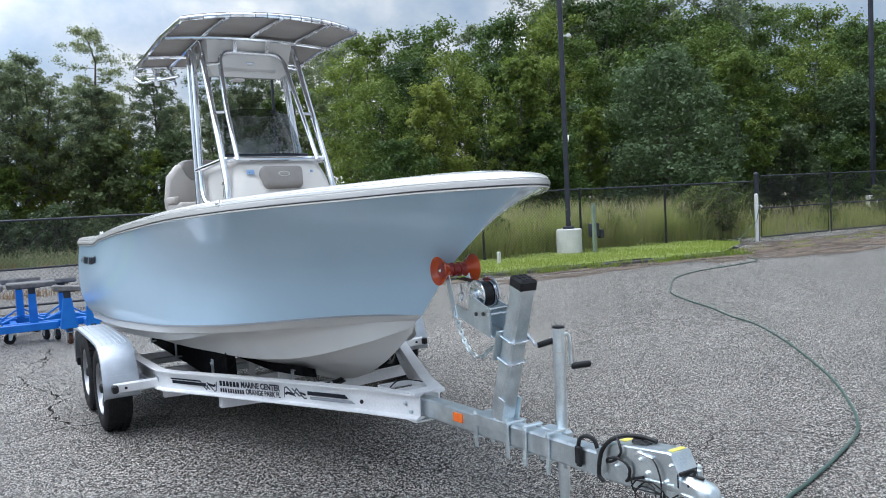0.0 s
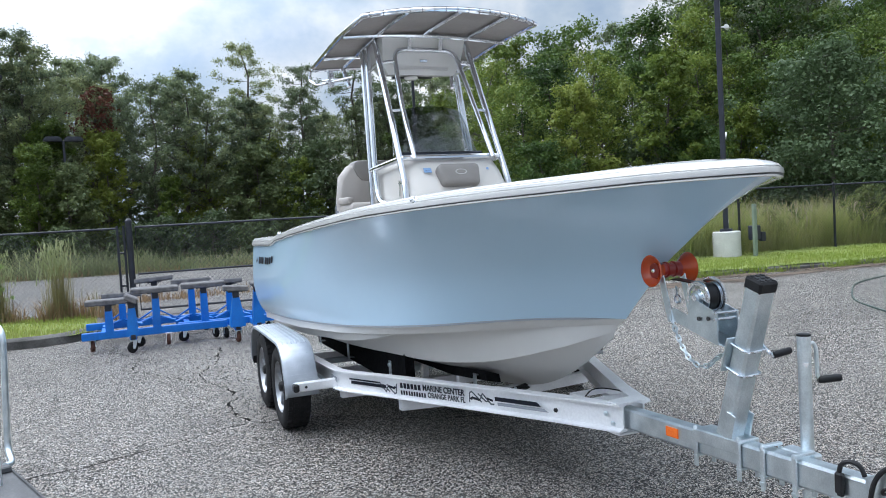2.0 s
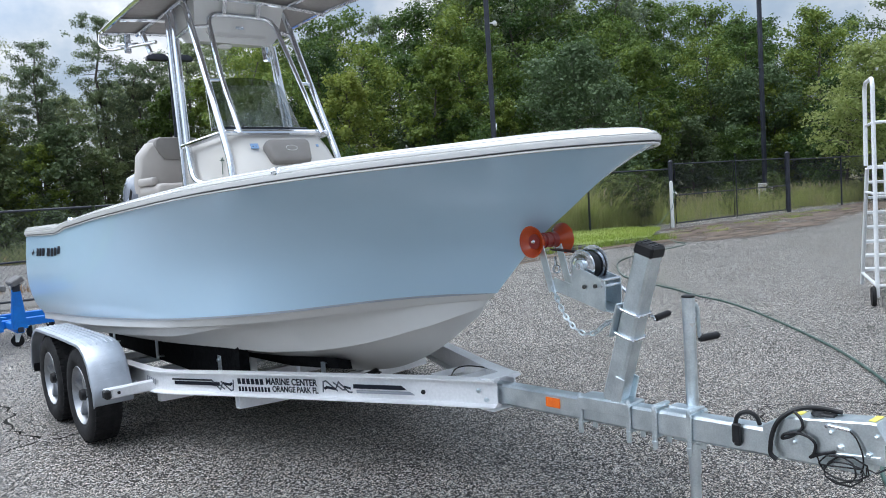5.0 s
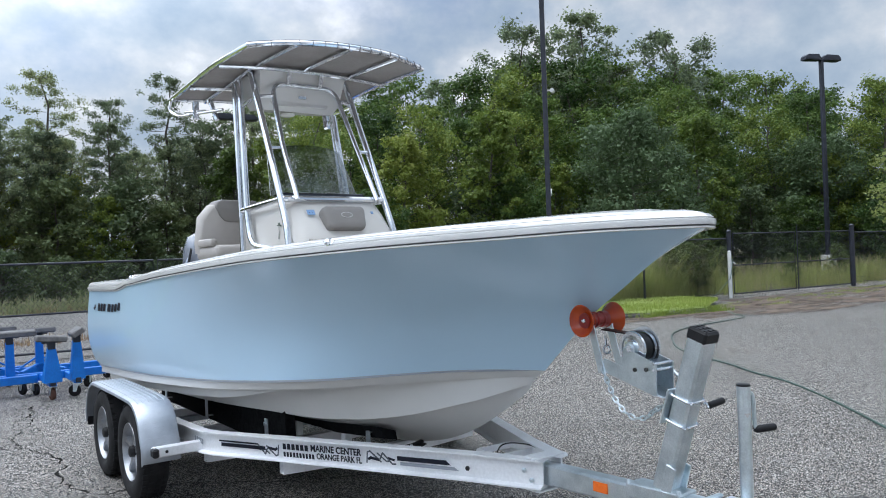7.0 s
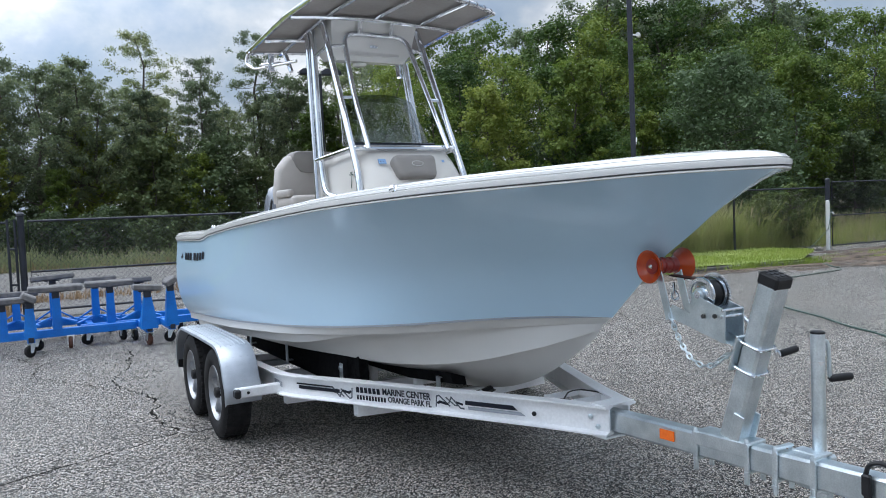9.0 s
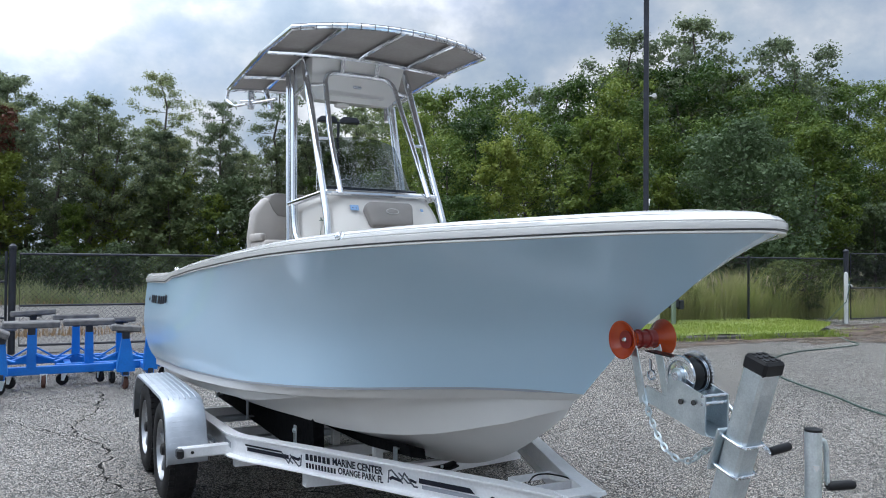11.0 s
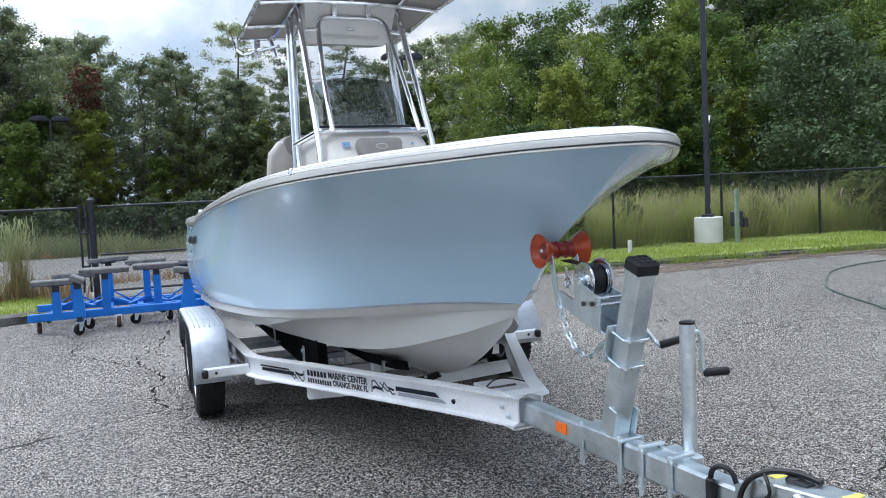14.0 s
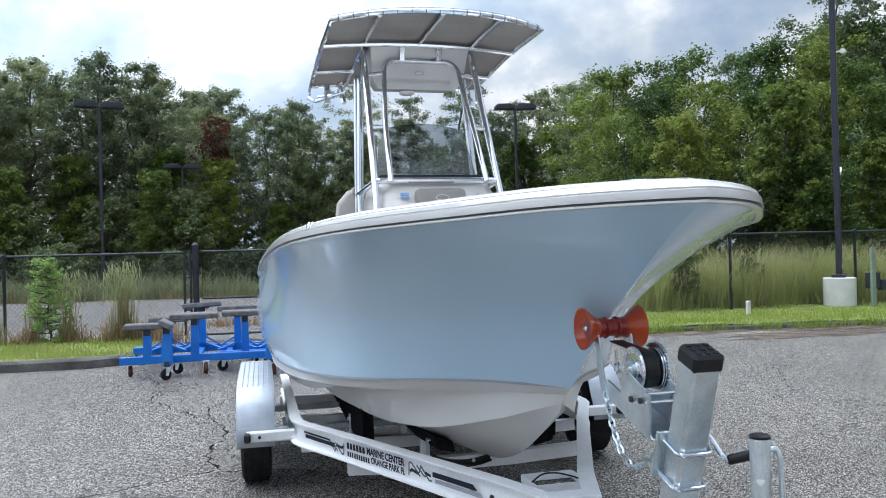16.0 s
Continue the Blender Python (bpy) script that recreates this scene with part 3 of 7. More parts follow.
bottom_curves = [keel] + [blend(keel, strake, t / 4, 0.014) for t in range(1, 4)] + [strake, strake_out]
bottom_curves += [blend(strake_out, spray_in, t / 7, -0.062) for t in range(1, 7)] + [spray_in, spray, ledge, chine, offset(chine, -0.010, -0.006), blend(chine, sides[0], 0.62), sides[0]]
both(bottom_curves, "hull_bottom", BOTTOM_WHITE, "white V-shaped hull bottom with chines", 18)
transom = Shape()
edge = [c[-1] for c in bottom_curves] + [c[-1] for c in sides[1:]]
transom.add([(x, y, z) for x, y, z in edge] + [(-x, y, z) for x, y, z in edge[::-1]], [tuple(range(2 * len(edge)))])
part("transom", transom, HULL_BLUE, BOAT, "pale blue transom")

# rub rail: grey vinyl with a bright insert, following the sheer round the bow
rub_line = [(p[0], p[1], p[2]) for p in sides[-1]]
full_line = [(-x, y, z) for x, y, z in rub_line[::-1]] + rub_line[1:]


def outward(line):
    """Unit outward directions, level, along a line round the bow."""
    out = []
    for i in range(len(line)):
        a, b = Vector(line[max(i - 1, 0)]), Vector(line[min(i + 1, len(line) - 1)])
        t = (b - a)
        t.z = 0
        t.normalize()
        out.append(Vector((-t.y, t.x, 0)) * -1)
    return out


outs = outward(full_line)
if outs[len(outs) // 2].y > 0:
    outs = [-o for o in outs]


def band(offs, closed=False):
    """Rings of a profile (outward, up) swept along the sheer."""
    return [[Vector(p) + o * u + Vector((0, 0, v)) for u, v in (offs(i) if callable(offs) else offs)] for i, (p, o) in enumerate(zip(full_line, outs))]


part("rub_rail", Shape().loft(band([(-0.012, -0.0018), (0.010, -0.0018), (0.012, -0.001), (0.012, 0.0015), (0.010, 0.0025), (-0.012, 0.0035)])), RUB_GREY, BOAT, "dark grey rub rail round the sheer")
part("rub_rail_insert", Shape().loft(band([(-0.012, -0.0115), (0.008, -0.011), (0.0115, -0.009), (0.0115, -0.0045), (0.009, -0.0022), (-0.012, -0.0022)])), GEL_WHITE, BOAT, "pale lip under the rub rail")


def cap_profile(i):
    """The rolled white gunwale: higher at the bow, lower at the stern."""
    y = full_line[i][1]
    h = 0.070 - 0.004 * max(y, -0.6) + 0.018 * min(max((y - 3.70) / 0.16, 0), 1)
    wide = min(0.24, max(0.10, abs(full_line[i][0]) * 0.8 + 0.03))
    k = 1.7 * math.exp(-(full_line[i][0] / 0.30) ** 2)
    wide = max(wide, 0.09 + 0.08 * k)
    crown = h + 0.012 * min(1, abs(full_line[i][0]) / 0.3)
    return [(0.004, 0.0030), (0.0140, 0.0040), (0.016, 0.013), (0.015, 0.027), (0.006, 0.029), (0.004, 0.032), (0.008, 0.034), (0.006 - 0.010 * k, h * 0.66), (-0.002 - 0.015 * k, h * 0.72), (-0.004 - 0.017 * k, h * 0.74), (-0.002 - 0.020 * k, h * 0.77), (-0.012 - 0.038 * k, h * 0.88), (-0.034 - 0.058 * k, h * 0.97), (-0.07 - 0.07 * k, h), (-wide, crown), (-wide - 0.01, h - 0.01), (-wide - 0.012, -min(0.17, max(0.02, 0.24 * (y - 0.3))))]


cap = Shape().loft(band(cap_profile), closed=False)
part("gunwale", cap, GEL_WHITE, BOAT, "rolled white gunwale and deck edge", 50)
fore = Shape()
fl = [(x, y, z) for x, y, z in rub_line if y < 0.62]
fore.add([(x * 0.84, y + 0.09, z + 0.052) for x, y, z in fl] + [(-x * 0.84, y + 0.09, z + 0.052) for x, y, z in fl],
         [(i, i + 1, len(fl) + i + 1, len(fl) + i) for i in range(len(fl) - 1)])
part("foredeck", fore, GEL_WHITE, BOAT)
sole = Shape()
for a, b in ((0.6, 4.75),):
    n = 12
    row = [(max(bnd_w(a + (b - a) * i / n) - 0.06, 0.02), a + (b - a) * i / n) for i in range(n + 1)]
    sole.add([(x, y, 1.02) for x, y in row] + [(-x, y, 1.02) for x, y in row], [(i, i + 1, n + 2 + i, n + 1 + i) for i in range(n)])
part("cockpit_sole", sole, CREAM, BOAT, "off-white cockpit floor")
liner = Shape()
ys = [1.0 + 3.72 * i / 24 for i in range(25)]
liner.loft([[(rub_w(y) - 0.29, y, rub_z(y) + notch(y) - 0.10) for y in ys], [(0.5 * (rub_w(y) - 0.29 + bnd_w(y) - 0.07), y, 1.22) for y in ys], [(bnd_w(y) - 0.075, y, 1.025) for y in ys]], closed=False)
lm = liner.mirrored()
liner.add(lm.v, lm.f)
part("cockpit_liner", liner, CREAM, BOAT, "off-white moulded cockpit side")
hw = bnd_w(1.0) - 0.075
part("fore_bulkhead", Shape().add([(-hw, 1.0, 1.02), (hw, 1.0, 1.02), (0.70, 1.0, 1.52), (-0.70, 1.0, 1.52)], [(0, 1, 2, 3)]), CREAM, BOAT)
stern = Shape()
stern.box((0, 4.62, 1.40), (1.8, 0.5, 0.10), 0.03)
part("stern_deck", stern, GEL_WHITE, BOAT)
for sgn in (-1, 1):
    part("stern_cushion", Shape().box((sgn * 0.62, 4.20, 1.455), (0.46, 0.66, 0.10), 0.03), TAUPE, BOAT, "taupe stern seat cushion", 60)
    part("stern_seat_base", Shape().box((sgn * 0.62, 4.22, 1.22), (0.44, 0.62, 0.38), 0.02), CREAM, BOAT)

# boundary stripe between the blue side and the white bottom
stripe = Shape().loft([offset(sides[0], -0.004, -0.008), offset(sides[0], -0.005, 0.004)], closed=False)
t2 = stripe.mirrored()
stripe.add(t2.v, t2.f)
part("boot_stripe", stripe, DECAL_GREY, BOAT, "thin grey stripe at the chine")

# name marks near the stern, drawn as bars of their size
def hull_at(y, f):
    """A point of the hull's side at y, at height fraction f, and its outward direction."""
    c = side_curve(f)
    d = side_curve(min(f + 0.05, 1.0))
    i = min(range(len(c)), key=lambda k: abs(c[k][1] - y))
    i = max(1, min(i, len(c) - 2))
    p = Vector(c[i])
    along, up = Vector(c[i + 1]) - Vector(c[i - 1]), Vector(d[i]) - p
    q = p + along.normalized() * ((y - p.y) / max(along.normalized().y, 1e-3))
    nrm = up.cross(along).normalized()
    return q, (nrm if nrm.x > 0 else -nrm), up.normalized()


for sgn in (-1, 1):
    k = 0
    for w, gap, kind in ((0.10, 0.07, 1), (0.075, 0.022, 0), (0.07, 0.022, 0), (0.075, 0.065, 0), (0.10, 0.022, 0), (0.07, 0.022, 0), (0.07, 0.022, 0), (0.07, 0.0, 0)):
        y0 = 4.68 - k
        k += w + gap
        p, nrm, up = hull_at(y0 - w / 2, 0.785)
        hgt = 0.058 if kind else 0.064
        u = Vector((0, 1, 0))
        c = p + nrm * 0.004
        a, b = u * w / 2, up * hgt / 2
        if kind:
            vs = [c - a * 0.9 - b * 0.2, c - a * 0.1 + b, c + a * 0.2 + b * 0.1, c + a * 0.9 - b * 0.3, c + a * 0.1 - b, c - a * 0.3 - b * 0.5]
            fs = [(0, 1, 2, 5), (5, 2, 3, 4)]
        else:
            vs = [c - a - b, c + a * 0.86 - b, c + a - b * 0.5, c + a * 0.9 + b, c - a * 0.8 + b, c - a + b * 0.4]
            fs = [(0, 1, 2, 3, 4, 5)]
        part("name_mark", Shape().add([(sgn * v.x, v.y, v.z) for v in vs], fs), DECAL, hull_side, "dark name mark on the hull near the stern")


# cleats on the gunwale
def cleat(x, y, z, sgn):
    s = Shape()
    m = Matrix.Translation((x, y, z)) @ pose(0, 0, 0, 0, sgn * 62, 0)
    s.lathe([(0.028, 0), (0.033, 0.003), (0.033, 0.007), (0.027, 0.010), (0.022, 0.004)], m @ Matrix.Diagonal((0.68, 1.40, 1, 1)), 22)
    s.lathe([(0.010, 0.002), (0.015, 0.010), (0.016, 0.016), (0.011, 0.021), (0.004, 0.022)], m, 14)
    s.tube([m @ Vector((0, -0.026, 0.012)), m @ Vector((0, -0.010, 0.016)), m @ Vector((0, 0.010, 0.016)), m @ Vector((0, 0.026, 0.012))], 0.005, 8)
    part("cleat", s, POLISHED, BOAT, "stainless pull-up cleat")


for sgn in (-1, 1):
    for y in (0.785, 3.55):
        cleat(sgn * (rub_w(y) - 0.012), y, rub_z(y) + notch(y) + 0.042, sgn)

# ---------- T-top ----------
TUBE = 0.024
roof_z = lambda x, y: 3.0 - 0.075 * x * x - 0.02 * max(0, (2.4 - y)) - 0.075 * max(0, y - 2.9)
RX, RY0, RY1 = 0.675, 2.27, 3.84


def roof_front(x):
    """The front edge is bowed forward in the middle."""
    return RY0 - 0.17 * (1 - abs(x / RX) ** 2.4)


rows_up, rows_dn = [], []
for j in range(9):
    up_r, dn_r = [], []
    for i in range(17):
        x = -RX + 2 * RX * i / 16
        y0 = roof_front(x)
        y = y0 + (RY1 - y0) * j / 8
        up_r.append((x, y, roof_z(x, y) + 0.022))
        dn_r.append((x, y, roof_z(x, y) + 0.006))
    rows_up.append(up_r)
    rows_dn.append(dn_r)
can = Shape().loft([u + d[::-1] for u, d in zip(rows_up, rows_dn)])
part("canopy", can, CANVAS, BOAT, "taupe canvas top laced to the frame", 60)
edge_pts = [(-RX + 2 * RX * i / 16, roof_front(-RX + 2 * RX * i / 16)) for i in range(17)] + [(RX, RY0 + (RY1 - RY0) * i / 8) for i in range(1, 9)] + [(RX - 2 * RX * i / 16, RY1) for i in range(1, 17)] + [(-RX, RY1 - (RY1 - RY0) * i / 8) for i in range(1, 8)]
part("canopy_frame", Shape().tube([(x, y, roof_z(x, y)) for x, y in edge_pts], 0.018, 10, closed=True), POLISHED, BOAT, "polished tube round the canvas top")
lace = Shape()
for k in range(len(edge_pts)):
    x0, y0 = edge_pts[k]
    x1, y1 = edge_pts[(k + 1) % len(edge_pts)]
    for q in (0.5,):
        x, y = x0 + (x1 - x0) * q, y0 + (y1 - y0) * q
        z = roof_z(x, y)
        n = Vector((x * 0.5, (y - 3.0), 0)).normalized()
        lace.tube([Vector((x, y, z)) + n * 0.0205 * math.cos(a) + Vector((0, 0, 0.0205 * math.sin(a))) for a in (-2.4, -1.2, 0, 1.2, 2.4)], 0.003, 5)
tagged(part("lacing", lace, PAD_GREY, BOAT, "grey cord lacing"), kind="stuff")
for y in (2.80, 3.40):
    part("canopy_crossbar", Shape().tube([(x, y, roof_z(x, y) - 0.022) for x in [-RX + 2 * RX * i / 14 for i in range(15)]], 0.017, 8), POLISHED, BOAT)
for x in (-0.40, -0.02, 0.36):
    part("canopy_rib", Shape().tube([(x, y, roof_z(x, y) - 0.014) for y in [roof_front(x) + (RY1 - roof_front(x)) * i / 10 for i in range(11)]], 0.015, 8), POLISHED, BOAT)

for sgn in (-1, 1):
    part("top_leg", Shape().tube(rounded([(sgn * 0.44, 2.26, 1.45), (sgn * 0.415, 2.33, 1.78), (sgn * 0.385, 2.92, 2.96), (sgn * 0.37, 3.0, roof_z(0.37, 3.0) - 0.02)], 0.12), TUBE, 12), POLISHED, BOAT, "polished aluminium top leg")
    part("top_leg", Shape().tube(rounded([(sgn * 0.40, 2.60, 1.66), (sgn * 0.435, 2.90, 1.70), (sgn * 0.425, 2.98, 1.95), (sgn * 0.38, 3.14, 2.85), (sgn * 0.375, 3.17, roof_z(0.375, 3.17) - 0.02)], 0.10), TUBE, 12), POLISHED, BOAT, "polished aluminium top leg with a bent foot")
    part("top_leg", Shape().tube(rounded([(sgn * 0.445, 3.02, 1.45), (sgn * 0.435, 3.06, 1.9), (sgn * 0.40, 3.20, 2.85), (sgn * 0.385, 3.24, roof_z(0.385, 3.24) - 0.02)], 0.10), TUBE * 0.9, 12), POLISHED, BOAT)
    part("leg_rung", Shape().bar((sgn * 0.405, 2.62, 2.37), (sgn * 0.315, 2.62, 2.375), 0.03, 0.022, 0.005), POLISHED, BOAT)
    part("side_grab_rail", Shape().tube(rounded([(sgn * 0.69, 3.80, roof_z(0.69, 3.8) - 0.02), (sgn * 0.70, 3.82, 2.80), (sgn * 0.66, 3.72, 2.745), (sgn * 0.46, 3.30, 2.745)], 0.05), 0.012, 8), POLISHED, BOAT)
    part("antenna_bracket", Shape().bar((sgn * 0.58, 3.55, 2.84), (sgn * 0.58, 3.55, 2.70), 0.045, 0.03).tube([(sgn * 0.52, 3.5, 2.76), (sgn * 0.64, 3.6, 2.76)], 0.014, 8), POLISHED, BOAT)
    part("rod_holder", Shape().tube([(sgn * 0.47, 3.40, 2.68), (sgn * 0.49, 3.46, 2.82)], 0.018, 10).tube([(sgn * 0.49, 3.46, 2.82), (sgn * 0.492, 3.47, 2.84)], 0.027, 10), POLISHED, BOAT)
for x in (-0.13, 0.13):
    part("hoop_bracket", Shape().bar((x, 2.81, roof_z(x, 2.8) - 0.02), (x, 2.845, 2.875), 0.034, 0.010, 0.003, up=(0, 1, 0)), POLISHED, BOAT)
for sgn in (-1, 1):
    part("upper_rung", Shape().tube(rounded([(sgn * 0.385, 3.12, 2.74), (sgn * 0.40, 2.83, 2.765), (sgn * 0.275, 2.80, 2.775)], 0.04), 0.013, 8), POLISHED, BOAT)
hoop = rounded([(-0.315, 2.38, 1.99), (-0.30, 2.62, 2.4), (-0.255, 2.86, 2.88), (0.255, 2.86, 2.88), (0.30, 2.62, 2.4), (0.315, 2.38, 1.99)], 0.10, 6)
part("top_hoop", Shape().tube(hoop, 0.019, 12), POLISHED, BOAT, "polished hoop in front of the console")
part("console_rail", Shape().tube(rounded([(-0.43, 3.05, 1.96), (-0.40, 2.42, 2.0), (0.40, 2.42, 2.0), (0.43, 3.05, 1.96)], 0.05), 0.021, 10), POLISHED, BOAT, "polished rail round the console top")

# electronics box under the top
bx = Shape()
ringf = [(-0.355, 2.84, 2.975), (0.355, 2.84, 2.975), (0.33, 2.92, 2.76), (0.28, 2.95, 2.70), (-0.28, 2.95, 2.70), (-0.33, 2.92, 2.76)]
ringb = [(x * 0.94, y * 0.0 + 3.24, z + 0.04 if z < 2.8 else z) for x, y, z in ringf]
ringm = [(x * 1.0, y + 0.02, z) for x, y, z in ringf]
bx.loft([[(x * 0.985, y, z) for x, y, z in ringf], ringm, ringb])
ebox = part("electronics_box", bx, GEL_WHITE, BOAT, "white electronics box under the top")
part("box_door", Shape().slab([(-0.22, 0), (0.22, 0), (0.25, 0.04), (0.25, 0.17), (0.22, 0.20), (-0.22, 0.20), (-0.25, 0.17), (-0.25, 0.04)], 0.012, Matrix.Translation((0, 2.925, 2.735)) @ pose(0, 0, 0, 76 + 0, 0, 0), 0.005), GEL_WHITE, ebox)
part("latch", Shape().box((0.0, 2.885, 2.80), (0.062, 0.02, 0.022), 0.004), POLISHED, ebox, "chrome push latch")
part("dome_light", Shape().lathe([(0.055, 0), (0.055, 0.012), (0.04, 0.02)], Matrix.Translation((-0.07, 3.0, 2.69)) @ pose(0, 0, 0, 180), 18), GEL_WHITE, ebox)

# console, windshield, cushions
con = Shape()


def con_ring(z, hw, y0, y1, r):
    c = [(-hw + r, y0), (hw - r, y0), (hw, y0 + r), (hw, y1), (-hw, y1), (-hw, y0 + r)]
    return [(x, y, z) for x, y in c]


con.loft([con_ring(1.03, 0.40, 2.15, 3.15, 0.08), con_ring(1.70, 0.40, 2.20, 3.15, 0.08), con_ring(1.90, 0.385, 2.36, 3.12, 0.08), con_ring(1.985, 0.36, 2.44, 3.1, 0.07), con_ring(2.0, 0.34, 2.47, 3.08, 0.06)])
console = part("console", con, CREAM, BOAT, "off-white steering console", 40)
hat = Shape()
pad_line = [(-0.115, 0.0), (0.115, 0.0), (0.135, 0.006), (0.146, 0.03), (0.162, 0.165), (0.158, 0.195), (0.138, 0.21), (-0.138, 0.21), (-0.158, 0.195), (-0.162, 0.165), (-0.146, 0.03), (-0.135, 0.006)]
hat_m = Matrix.Translation((-0.02, 2.275, 1.762)) @ pose(0, 0, 0, 66, 0, 0) @ Matrix.Diagonal((1.0, 0.80, 1, 1))
hat.loft([[hat_m @ Vector((x * k, 0.1 + (y - 0.1) * k, z)) for x, y in pad_line] for k, z in ((0.96, -0.02), (1.0, 0.02), (1.0, 0.055), (0.97, 0.067), (0.89, 0.075), (0.5, 0.081))])
cush = part("backrest_cushion", hat, TAUPE_DARK, BOAT, "taupe backrest cushion on the console front", 60)
part("badge", Shape().lathe([(0.05, 0), (0.052, 0.002), (0.046, 0.003)], hat_m @ Matrix.Translation((0, 0.115, 0.082)) @ Matrix.Diagonal((0.8, 0.44, 1, 1)), 24), TAUPE_DARK, cush, "embroidered oval badge")
part("badge_ring", Shape().tube([hat_m @ Vector((0.042 * math.cos(a / 12 * math.pi), 0.115 + 0.024 * math.sin(a / 12 * math.pi), 0.085)) for a in range(24)], 0.0022, 5, closed=True), GEL_WHITE, cush)
seat = Shape()
seat.loft([[(x * k, y, z) for x, y, z in ((-0.35, y0, 1.40), (-0.33, y0, zt), (0.33, y0, zt), (0.35, y0, 1.40))] for k, y0, zt in ((0.86, 1.86, 1.66), (1, 1.93, 1.70), (1, 2.20, 1.72))])
part("front_seat", seat, TAUPE, BOAT, "taupe front seat cushion")
for sgn in (-1, 1):
    pods = Shape()
    pods.box((sgn * 0.215, 2.345, 1.76), (0.15, 0.10, 0.2), 0.045, pose(0, 0, 0, -26).to_3x3())
    part("console_shoulder", pods, TAUPE, BOAT, "", 60)
for sgn in (-1, 1):
    tape_w, tape_h = (0.056, 0.042) if sgn < 0 else (0.020, 0.020)
    tape = part("tape", Shape().box((sgn * 0.240, 2.335, 1.902), (tape_w, 0.006, tape_h), 0.002, pose(0, 0, 0, -36, 0, sgn * 4).to_3x3()), TAPE_BLUE, console, "strip of blue tape")
    if sgn < 0:
        for hx in (-0.012, 0.010):
            part("screw_hole", Shape().lathe([(0.004, 0), (0.004, 0.002)], Matrix.Translation((-0.240 + hx, 2.3315, 1.900)) @ pose(0, 0, 0, 54, 0, 0), 8), BLACK, tape)
    decal = Shape()
    dm = Matrix.Translation((sgn * 0.4015, 2.50, 1.79)) @ Matrix(((0, 0, sgn), (sgn, 0, 0), (0, 1, 0))).to_4x4()
    decal.slab([(-0.012, -0.060), (0.000, -0.060), (0.008, -0.010), (0.004, 0.030), (-0.001, 0.030), (0.001, -0.010)], 0.001, dm)
    for ang in (10, 55, 110, 165):
        c, d = math.cos(radians(ang)), math.sin(radians(ang))
        decal.slab([(0.002 - 0.004 * d, 0.030 + 0.004 * c), (0.002 + 0.022 * c - 0.006 * d, 0.030 + 0.022 * d + 0.005 * c), (0.002 + 0.042 * c, 0.022 + 0.036 * d), (0.002 + 0.020 * c + 0.005 * d, 0.028 + 0.020 * d - 0.005 * c)], 0.001, dm)
    part("side_decal", decal, DECAL_GREEN, console, "small dark green palm decal")
dash = Shape().box((0, 2.64, 2.03), (0.70, 0.04, 0.06), 0.01)
part("windshield_base", dash, DARK_GLASS, BOAT, "black windshield base strip")
wsh = Shape()
wring = []
for i in range(13):
    u = -1 + i / 6
    ang = abs(u) ** 2.2
    yb, yt = 2.62 + 0.10 * ang, 2.80 + 0.09 * ang
    wring.append(((0.355 * u, yb, 2.04), (0.30 * u, yt, 2.43 - 0.035 * ang)))
wsh.loft([[a for a, b in wring], [tuple((Vector(a) + Vector(b)) / 2 + Vector((0, -0.006, 0))) for a, b in wring], [b for a, b in wring], [tuple(Vector(b) + Vector((0, 0.006, 0))) for a, b in wring],
          [tuple((Vector(a) + Vector(b)) / 2 + Vector((0, 0.0, 0))) for a, b in wring], [tuple(Vector(a) + Vector((0, 0.006, 0))) for a, b in wring]], closed=False)
windshield = part("windshield", wsh, GLASS, BOAT, "clear curved windshield speckled with water drops", 40)
windshield.visible_shadow = False
drops = Shape()
rd = random.Random(5)
for _ in range(1700):
    u, v = rd.uniform(-0.72, 0.72), rd.random() ** 1.5
    i = min(int((u + 1) * 6), 11)
    q = (u + 1) * 6 - i
    a = Vector(wring[i][0]).lerp(Vector(wring[i + 1][0]), q)
    b = Vector(wring[i][1]).lerp(Vector(wring[i + 1][1]), q)
    p = a.lerp(b, 0.05 + v * 0.8)
    r = rd.uniform(0.0009, 0.0022)
    drops.lathe([(r, -0.0005), (r * 0.8, r * 0.5), (r * 0.3, r * 0.75)], Matrix.Translation(p + Vector((0, -0.006, 0))) @ pose(0, 0, 0, 72), 5, cap=False)
tagged(part("water_drops", drops, pbr("water beads", (0.75, 0.8, 0.82), (0.9, 0.93, 0.95), rough=0.08, spec=0.8), windshield), kind="stuff")

